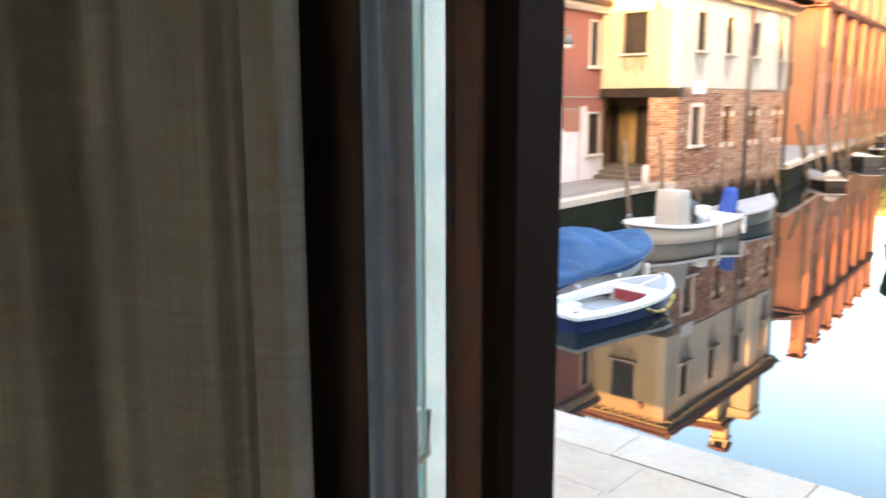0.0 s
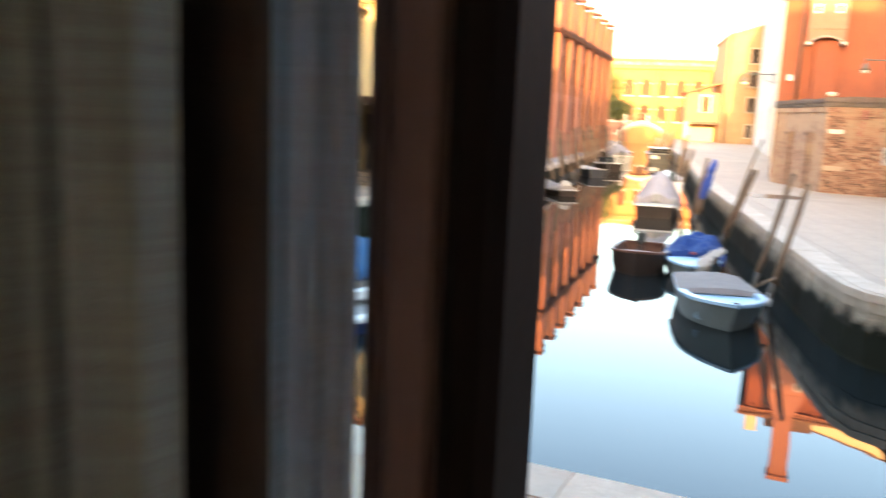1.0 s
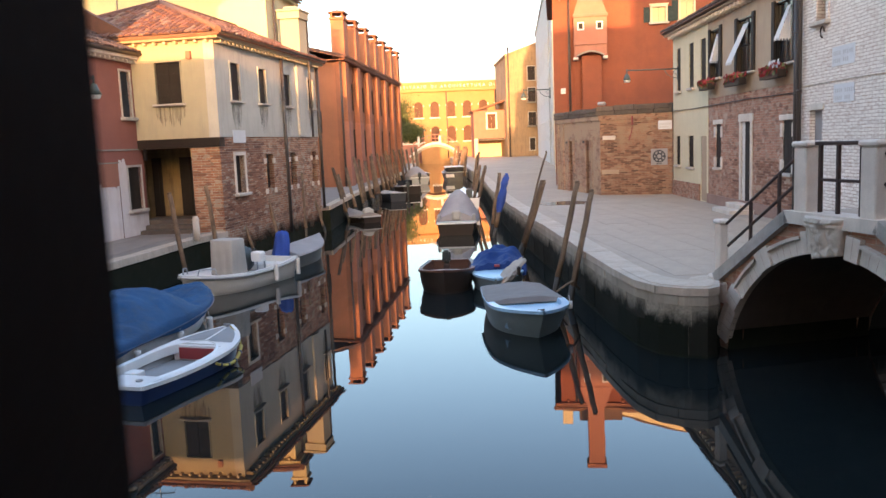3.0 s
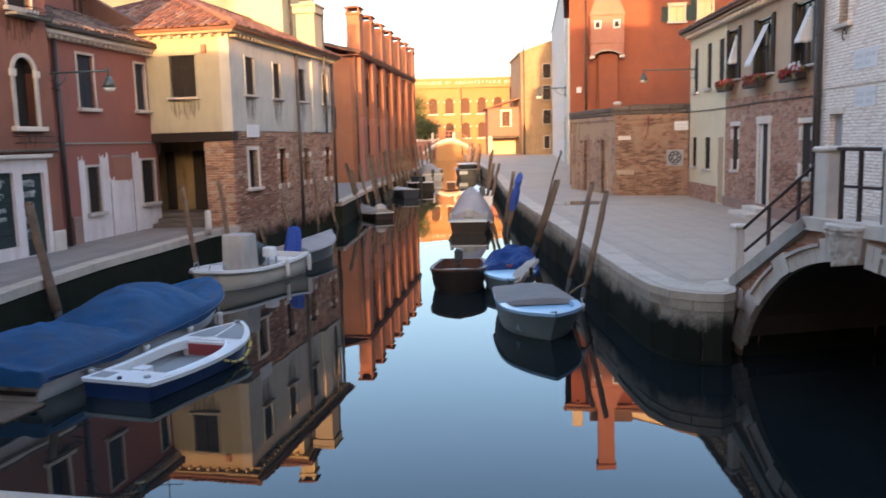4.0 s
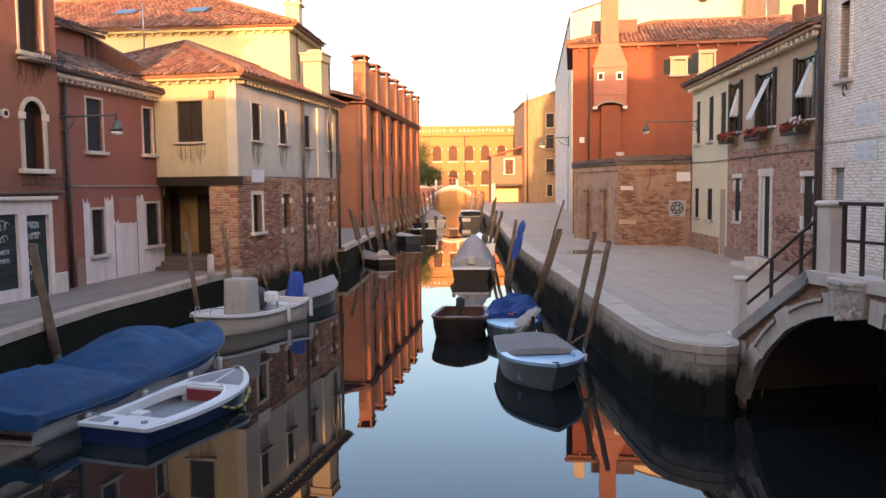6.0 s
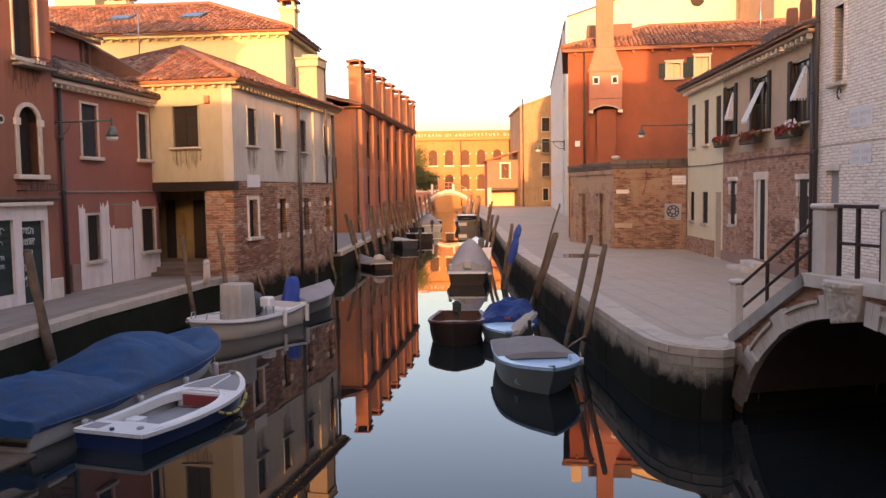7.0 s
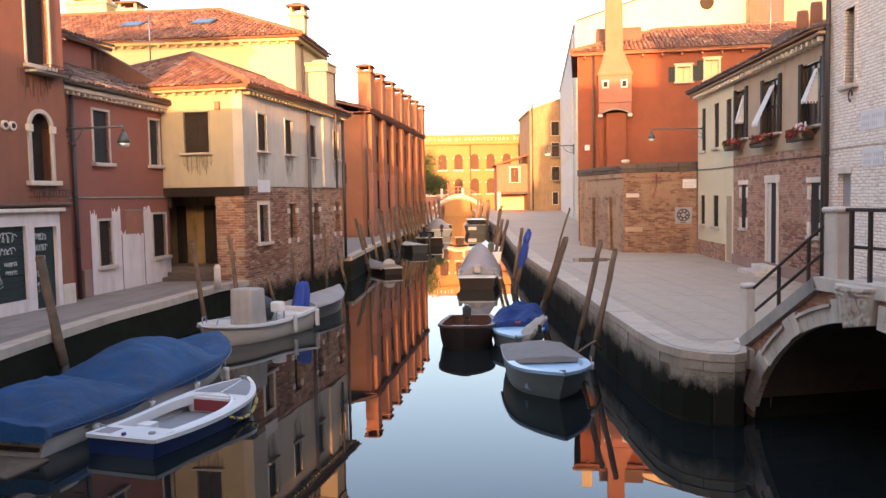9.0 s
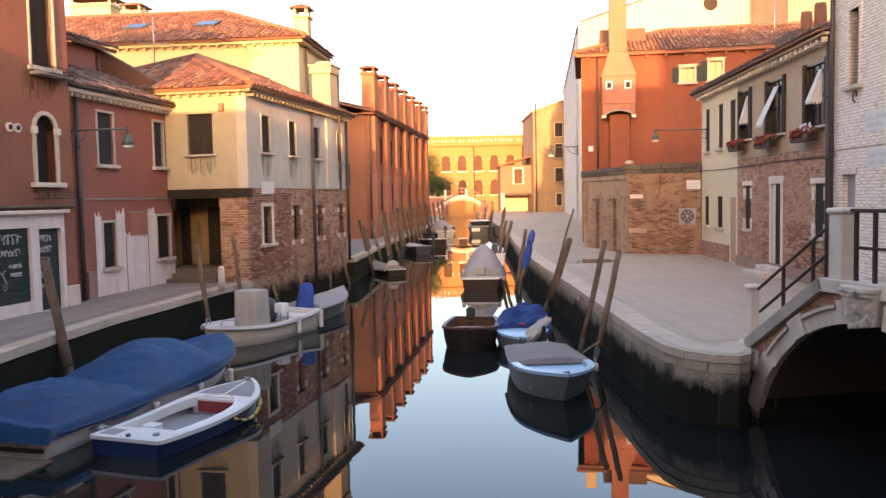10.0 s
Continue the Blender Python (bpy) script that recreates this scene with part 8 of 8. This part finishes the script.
# boat with the blue cover
b, L, half, sheer = boat("blue_covered_boat", (1.84, 19.0), (1.50, 16.30), 1.16, (0.42, 0.35, 0.33), "boat_hull", "boat_sky", "light blue boat under a creased blue cover", stern_w=0.82, full=0.45, sharp=2.6)
deck_on(b, L, half, sheer, 0.50, 0.995, "boat_sky", "fore_deck", up=0.01)
cover(b, L, half, sheer, 0.02, 0.62, lambda t: 0.08 + 0.20 * max(0.0, 0.62 - t) ** 0.8, "navy_tarp", "creased blue boat cover", drop=0.12, wrinkle=0.11, power=3.0, seed=13)
part("red_tag", boxed(L * 0.62, L * 0.65, -0.06, 0.06, 0.44, 0.49, 0.01), "boat_red", b)
bag = thing("white_bundle", pose(1.84, 16.62, 0.42, 0, 0, 15), "crumpled white and brown cloth bundle on the boat", "bundle")
bm = bmesh.new()
bmesh.ops.create_icosphere(bm, subdivisions=4, radius=0.33)
for v in bm.verts:
    c = v.co.copy()
    crease = 0.20 * abs(noise.noise(c * 6.0)) + 0.16 * noise.noise(c * 3.0 + Vector((4, 0, 0))) + 0.06 * noise.noise(c * 16)
    v.co = Vector((c.x * 1.05 + 0.3 * c.z, c.y * 0.7, c.z * 0.62 + 0.62 * c.x)) * (0.85 + crease * 1.6)
part("cloth", bm, "canvas", bag)
part("strap", boxed(0.06, 0.13, -0.26, -0.18, -0.04, 0.14, 0.02), "boat_dark", bag)

# grey tented boat on the right bank
b, L, half, sheer = boat("white_tented_boat", (1.22, 27.6), (1.72, 33.2), 1.45, (0.42, 0.42, 0.7), "boat_dark", "boat_white", "white boat with a grey tent cover", stern_w=0.86, inside="boat_white")
cover(b, L, half, sheer, 0.13, 0.96, lambda t: 0.90 * math.exp(-((t - 0.45) / 0.27) ** 2) + 0.08, "grey_tarp", "grey tent cover peaked amidships", drop=0.10, wrinkle=0.03, power=1.7, seed=15)
deck_on(b, L, half, sheer, 0.0, 0.10, "boat_sea", "stern_deck", up=0.03, inset=0.0, crown=0.02)
part("seat_bundle", boxed(0.62, 0.86, -0.16, 0.16, 0.46, 0.80, 0.06), "canvas", b)
for y in (-0.62, 0.62):
    part("side_box", boxed(0.62, 0.95, y - 0.06, y + 0.06, 0.44, 0.66, 0.03), "canvas", b)

b, L, half, sheer = boat("white_motorboat", (2.1, 37.0), (2.3, 41.5), 1.5, (0.6, 0.6, 0.8), "boat_white", "boat_white", "white motorboat with a dark motor", stern_w=0.88)
deck_on(b, L, half, sheer, 0.2, 0.99, "boat_white", "deck", crown=0.12)
outboard(b, 0.05, -0.2, 0.62, 1.3)
b, L, half, sheer = boat("dark_cabin_boat", (3.2, 67.2), (3.05, 73.6), 2.1, (0.75, 0.7, 0.95), "boat_ink", "boat_grey", "dark cabin boat with a low white roof", stern_w=0.88)
deck_on(b, L, half, sheer, 0.03, 0.99, "boat_in", "deck")
cab = part("cabin", boxed(2.0, 4.6, -0.75, 0.75, 0.75, 1.10, 0.08), "dark_glass", b)
part("cabin_roof", boxed(1.9, 4.8, -0.80, 0.80, 1.105, 1.17, 0.03), "boat_white", cab)
part("stern_plate", boxed(-0.05, -0.025, 0.2, 0.9, 0.35, 0.62), "boat_white", b)
b, L, half, sheer = boat("far_dark_boat", (3.6, 79.0), (3.5, 84.0), 1.8, (0.7, 0.6, 0.8), "boat_dark", "boat_rim", "dark boat before the far bridge", stern_w=0.88)
deck_on(b, L, half, sheer, 0.03, 0.99, "boat_in", "deck")


# ---- the viewer's own house, its room and window ----
TURN = -11.3            # the front runs along this direction
REAR = (0.78, 2.15, 1.9, 4.7)     # unseen opening added behind the viewer to light the curtains
HOME = pose(-0.05, 0.03, 0, 0, 0, TURN)


def own_house():
    h = thing("viewing_house", HOME, "house with the window that looks over the canal", "house")
    # front wall: the outer face lies at y = 0.30, the inner at y = -0.10
    hole = (-0.78, 0.85, 2.45, 4.55)
    part("wall", holed_wall(bmesh.new(), -10.38, 3.0, 0.7, 7.28, [hole], t=0.40, y=-0.10), "ochre", h)
    part("west_wall", boxed(-10.38, -10.08, -4.3, -0.102, 0.7, 7.28), "ochre", h)
    part("east_wall", boxed(2.7, 3.0, -4.3, -0.102, 0.7, 7.28), "ochre", h)
    part("rear_wall", holed_wall(bmesh.new(), -10.078, 2.698, 0.7, 7.28, [REAR], t=0.3, y=-4.32), "ochre", h)
    part("roof", boxed(-10.38, 3.0, -4.5, 0.5, 7.282, 7.48), "tile_old", h)
    part("outer_sill", boxed(-0.9, 0.97, 0.1, 0.42, 2.37, 2.445, 0.01), "stone", h)
    return h


def room():
    for name, a, label in (("wall_west", (-2.0, -1.9, -4.0, -0.105), "plain cream room wall"), ("wall_east", (2.2, 2.3, -4.0, -0.105), "plain cream room wall"), ("wall_rear", None, "plain cream room wall with an unseen opening added for light")):
        w = part(name, boxed(*a, 1.70, 4.90) if a else holed_wall(bmesh.new(), -1.898, 2.198, 1.70, 4.90, [REAR], t=0.1, y=-4.0), "room")
        w.matrix_world = HOME
        tagged(w, label, "wall", kind="structure")
    c = part("ceiling", boxed(-2.0, 2.3, -4.0, -0.105, 4.902, 5.0), "room")
    c.matrix_world = HOME
    tagged(c, "plain pale room ceiling", "ceiling", kind="structure")
    f = part("floor", boxed(-2.0, 2.3, -4.0, -0.105, 1.60, 1.698), "pole")
    f.matrix_world = HOME
    tagged(f, "brown boarded room floor", "floor", kind="structure")


def casement():
    w = thing("window_1", HOME, "dark brown wooden casement window, one leaf shut", "window", kind="structure")
    z0, z1 = 2.455, 4.545
    # meeting stile: two profiled timbers side by side, x is along the front
    xl, xr = -0.061, 0.0
    part("meeting_stile", boxed(xl, xl + 0.008, -0.048, 0.004, z0, z1, 0.002), "stile", w)
    part("stile_groove", boxed(xl + 0.0081, xl + 0.0094, -0.040, 0.0, z0, z1), "boat_dark", w)
    part("stile_board", boxed(xl + 0.0095, xl + 0.029, -0.050, 0.004, z0, z1, 0.002), "stile", w)
    # rebate and cover strip carry their shade in the wood colour
    part("stile_rebate", boxed(xl + 0.0291, xl + 0.0379, -0.034, 0.0, z0, z1), "stile_shaded", w)
    part("stile_bead", rod(bmesh.new(), [(xl + 0.0395, -0.0585, z0), (xl + 0.0395, -0.0585, z1)], 0.0025, sides=8), "stile", w)
    part("cover_strip", boxed(xl + 0.038, xr, -0.066, -0.012, z0, z1, 0.006), "stile_shaded", w)
    part("hinge_stile", boxed(-0.775, -0.715, -0.050, 0.004, z0, z1, 0.004), "stile", w)
    part("bottom_rail", boxed(-0.7145, xl - 0.0005, -0.050, 0.004, z0, z0 + 0.08, 0.004), "stile", w)
    part("top_rail", boxed(-0.7145, xl - 0.0005, -0.050, 0.004, z1 - 0.08, z1, 0.004), "stile", w)
    g = part("pane", boxed(-0.714, xl - 0.001, -0.026, -0.022, z0 + 0.081, z1 - 0.081), "glass", w)
    g.visible_shadow = False
    part("latch_knob", rod(bmesh.new(), [(xl + 0.045, -0.067, 3.42), (xl + 0.045, -0.073, 3.42)], 0.006, sides=10), "boat_rim", w)
    # the other leaf, swung far into the room
    o = part("open_leaf_frame", boxed(0.80, 0.845, -0.75, -0.052, z0, z1, 0.004), "stile", w)
    return w


def wavy(path, z0, z1, mat, name, parent, thick=0.004, seed=1):
    """A hanging cloth: path gives its folds seen from above."""
    bm = bmesh.new()
    n = 14
    rows = []
    for k in range(n + 1):
        z = z0 + (z1 - z0) * k / n
        rows.append([bm.verts.new((x + 0.003 * noise.noise(Vector((x * 20, z * 1.3, seed))), y + 0.004 * noise.noise(Vector((x * 16, z * 1.1, seed + 3))), z)) for x, y in path])
    for a, b in zip(rows, rows[1:]):
        for i in range(len(path) - 1):
            f = bm.faces.new((a[i], a[i + 1], b[i + 1], b[i]))
            f.smooth = True
    bmesh.ops.solidify(bm, geom=bm.faces[:], thickness=thick)
    return part(name, bm, mat, parent)


def folds(x0, y0, x1, y1, count, depth, seed, per=16):
    """A line from one point to another with uneven folds across it."""
    rnd = random.Random(seed)
    d = Vector((x1 - x0, y1 - y0))
    nrm = Vector((-d.y, d.x)).normalized()
    amps = [depth * rnd.uniform(0.5, 1.2) for _ in range(count + 1)]
    out = []
    total = count * per
    for i in range(total + 1):
        s = i / total
        k = s * count
        a = amps[int(min(k, count - 1e-6))]
        p = Vector((x0, y0)) + d * s + nrm * a * math.sin(2 * math.pi * k) + d.normalized() * a * 0.55 * math.sin(4 * math.pi * k)
        out.append((p.x, p.y))
    return out


def pleats(a, b, knots, per=7):
    """A hanging edge from a to b seen from above; knots are (way along it, how far it stands into the room)."""
    a, b = Vector(a), Vector(b)
    d = (b - a).normalized()
    nrm = Vector((-d.y, d.x))
    out = []
    for (s0, o0), (s1, o1) in zip(knots, knots[1:]):
        for i in range(per):
            u = i / per
            p = a + d * (s0 + (s1 - s0) * u) + nrm * (o0 + (o1 - o0) * (0.5 - 0.5 * math.cos(math.pi * u)))
            out.append((p.x, p.y))
    return out + [(b.x, b.y)]


def curtains():
    c = thing("linen_curtain", pose(0, 0, 0), "beige linen curtain hanging in soft folds beside the window", "curtain")
    wavy(pleats((-0.133, -0.114), (-0.84, -0.20), ((0, 0), (0.008, 0.010), (0.024, 0.013), (0.030, 0.002), (0.034, -0.004), (0.040, 0.004), (0.048, 0.014), (0.070, 0.018), (0.094, 0.010), (0.102, 0.004), (0.112, 0.010), (0.128, 0.004), (0.146, -0.030), (0.170, -0.034), (0.188, 0.0), (0.21, 0.014), (0.25, 0.012), (0.28, -0.025), (0.31, -0.028), (0.34, 0.012), (0.40, 0.015), (0.43, -0.025), (0.47, -0.02), (0.50, 0.015), (0.56, 0.012), (0.60, -0.02), (0.66, 0.01), (0.71, 0.0))), 1.75, 4.75, "linen", "cloth", c, seed=2)
    # extra dark cloth in place of the shaded fold beside the linen
    l = thing("shaded_fold", pose(0, 0, 0), "dark brown cloth standing for the shaded fold of the curtain", "curtain")
    wavy(folds(-0.127, -0.074, -0.76, -0.078, 9, 0.004, 5), 1.75, 4.75, "fold_shade", "cloth", l, seed=6)
    s = thing("voile_curtain", pose(0, 0, 0), "grey-blue voile curtain gathered at the window's edge", "curtain")
    wavy(pleats((-0.104, -0.061), (-0.70, -0.060), [(0, 0), (0.003, 0.004), (0.007, 0.004), (0.010, -0.003), (0.014, 0.004), (0.020, 0.001), (0.024, -0.004), (0.028, 0.003), (0.034, 0.004), (0.038, -0.002)] + [(0.044 + 0.022 * k, 0.004 if k % 2 else -0.004) for k in range(25)] + [(0.596, 0)]), 1.75, 4.75, "sheer", "cloth", s, seed=9)
    r = thing("curtain_rail", pose(0, 0, 0), "dark wooden curtain rail above the window", "rail")
    part("rail", rod(bmesh.new(), [(-1.0, -0.10, 4.78), (1.0, -0.45, 4.78)], 0.02), "stile", r)


def outer_shutter():
    s = thing("teal_shutter", pose(-0.80, 0.46, 0), "pale teal wooden shutter swung open outside the window", "shutter")
    s.rotation_euler = (0, 0, radians(76))
    z0, z1 = 2.35, 4.55
    lf = part("leaf", boxed(0.0, 0.459, -0.02, 0.02, z0, z1, 0.003), "teal", s)
    part("edge", boxed(0.46, 0.525, -0.023, 0.022, z0, z1, 0.003), "lit_edge", lf, "chipped edge, the daylight on it put into the pale colour")
    part("batten", boxed(0.02, 0.44, -0.045, -0.021, 3.9, 4.0, 0.005), "teal", lf)
    k = part("shutter_hook", boxed(0.375, 0.44, -0.036, -0.021, 2.45, 2.58, 0.006), "boat_grey", lf, "galvanised shutter catch")
    part("hook_arm", rod(bmesh.new(), [(0.43, -0.036, 2.47), (0.435, -0.055, 2.49), (0.435, -0.055, 2.58)], 0.006, sides=7), "boat_grey", k)


def neighbours():
    # unseen houses, placed and sized so their shadows reach the banks
    a = thing("west_neighbour_house", HOME, "unseen ochre house next door, sized for its shadow", "house")
    part("walls", boxed(-15.0, -10.4, -4.3, 0.2, 0.7, 11.75), "ochre", a)
    part("roof", prism(bmesh.new(), [(-15.2, 11.752), (-10.4, 11.752), (-10.4, 11.9), (-11.9, 12.5), (-15.2, 12.5)], -0.5, 4.5), "tile_old", a).rotation_euler = (radians(90), 0, 0)
    b = thing("east_neighbour_house", HOME, "unseen plastered house by the side canal, sized for its shadow", "house")
    part("walls", boxed(3.02, 13.0, -4.3, 0.1, 0.7, 11.0), "low_wall", b)
    part("roof", boxed(3.02, 13.2, -4.5, 0.4, 11.002, 11.2), "tile_old", b)
    # unseen block added to keep direct sun out of the room
    d = thing("rear_sun_block", HOME, "unseen block keeping low sun out of the rear opening", "house")
    part("walls", boxed(-8.0, 8.0, -17.0, -12.0, 0.7, 6.4), "white_wall", d)
    # out-of-view block added to darken the water under the arch
    c = thing("side_light_block", pose(0, 0, 0), "unseen brick block that cuts side light under the bridge", "house")
    part("walls", boxed(8.4, 16.0, 3.0, 12.2, -1.0, 5.5), "brick_house", c)


own_house()
room()
casement()
curtains()
outer_shutter()
neighbours()


# ---- paving slabs and single bricks, cheap shared meshes ----
def slab_mesh(name, w, d, t, mat):
    bm = boxed(0.0022, w - 0.0022, 0.0022, d - 0.0022, 0.0, t)
    me = bpy.data.meshes.new(name)
    bm.to_mesh(me)
    bm.free()
    me.materials.append(M[mat])
    return me


def inside(line, x, y):
    """Whether the point lies in the closed outline."""
    hit = False
    for (ax, ay), (bx, by) in zip(line, line[1:] + line[:1]):
        if (ay > y) != (by > y) and x < (bx - ax) * (y - ay) / (by - ay) + ax:
            hit = not hit
    return hit


def slabs(parent, outline, z, turn, seed, name="paving_slab", paved="paving"):
    rnd = random.Random(seed)
    meshes = [slab_mesh(name, w, 0.5, 0.022, paved) for w in (0.7, 0.85, 1.0, 1.15)]
    wide = (0.7, 0.85, 1.0, 1.15)
    ca, sa = math.cos(radians(turn)), math.sin(radians(turn))
    us = [x * ca + y * sa for x, y in outline]
    vs = [-x * sa + y * ca for x, y in outline]
    v, made = min(vs), 0
    while v < max(vs):
        u = min(us) - rnd.uniform(0, 0.6)
        while u < max(us):
            k = rnd.randrange(4)
            ok = True
            for du, dv in ((0.03, 0.03), (wide[k] - 0.03, 0.03), (wide[k] - 0.03, 0.47), (0.03, 0.47)):
                ok = ok and inside(outline, (u + du) * ca - (v + dv) * sa, (u + du) * sa + (v + dv) * ca)
            if ok and made < 300:
                ob = new(name, meshes[k])
                ob.parent = parent
                ob.matrix_local = pose(u * ca - v * sa, u * sa + v * ca, z - 0.020 + rnd.uniform(-0.0015, 0.0015), 0, 0, turn)
                made += 1
            u += wide[k]
        v += 0.5


P = bpy.data.objects
slabs(P["pavement_right_bank"], [(3.7, 11.55), (4.4, 11.45), (8.1, 12.1), (8.1, 17.8), (8.35, 25.9), (3.6, 25.9), (3.6, 12.0)], QUAY_R, 92, 5)
slabs(P["pavement_left_bank"], [(-7.35, 11.5), (-9.6, 11.8), (-8.4, 18.2), (-8.0, 22.5), (-6.0, 22.3), (-6.45, 20.5), (-6.75, 18.4), (-7.15, 16.2), (-7.28, 14.1)], QUAY_L, 84, 6, paved="paving_dark")
slabs(P["pavement_near"], [(-4.5, 5.35), (-0.9, 4.58), (2.5, 3.8), (2.2, 1.9), (-4.8, 3.4)], QUAY_OWN, -12, 7)


def wall_bricks(parent, x0, x1, z0, z1, holes, mat, y, seed, size=(0.255, 0.058), step=(0.27, 0.07), chance=1.0):
    """Bricks that stand a little proud of a worn wall."""
    rnd = random.Random(seed)
    bm = boxed(0, size[0], -0.012, 0.03, 0, size[1])
    me = bpy.data.meshes.new("brick")
    bm.to_mesh(me)
    bm.free()
    me.materials.append(M[mat])
    made, row, z = 0, 0, z0
    while z < z1 - size[1] and made < 300:
        x = x0 + (0.135 if row % 2 else 0.0)
        while x + size[0] < x1 and made < 300:
            if rnd.random() < chance and not any(h[0] - 0.12 < x + size[0] and x < h[1] + 0.12 and h[2] - 0.12 < z + size[1] and z < h[3] + 0.12 for h in holes):
                ob = new("brick", me)
                ob.parent = parent
                ob.location = (x, y + rnd.uniform(-0.004, 0.010), z)
                made += 1
            x += step[0]
        z += step[1]
        row += 1


M["one_brick"] = mottled("single_worn_brick", (0.36, 0.165, 0.09), (0.27, 0.115, 0.065), scale=16, grain=70, bump_by=0.5, vary=0.9)
M["one_tan_brick"] = mottled("single_tan_brick", (0.30, 0.148, 0.083), (0.225, 0.112, 0.065), scale=16, grain=70, bump_by=0.5, vary=1.0)
wall_bricks(P["brick_wall"], 0.0, 3.2, 1.0, 3.5, [(0.96, 1.60, 1.95, 3.04), (3.28, 3.88, 1.95, 3.04)], "one_brick", 0.03, 1, chance=0.8)
wall_bricks(P["brick_wall.001"], 7.0, 12.0, 1.12, 2.3, [(7.80, 8.84, 1.0, 3.6), (11.05, 11.68, 2.02, 3.36)], "one_brick", 0.012, 2, chance=0.6)
wall_bricks(P["brick_face"], 0.02, 2.7, 0.8, 3.7, [(2.01, 2.65, 1.94, 2.58), (2.30, 2.82, 3.33, 3.67), (0.9, 2.3, 2.7, 3.4)], "one_tan_brick", 0.002, 3, chance=0.6)

# shallow puddle on the right quay
rnd = random.Random(9)
rim = [(4.75 + (0.95 + 0.12 * math.sin(3 * a)) * math.cos(a) * rnd.uniform(0.85, 1.1), 26.9 + (1.0 + 0.2 * math.cos(2 * a)) * math.sin(a) * rnd.uniform(0.85, 1.1)) for a in [2 * math.pi * k / 26 for k in range(26)]]
part("puddle", prism(bmesh.new(), rim, QUAY_R - 0.012, QUAY_R + 0.004), "puddle", P["pavement_right_bank"], "shallow puddle on the paving")
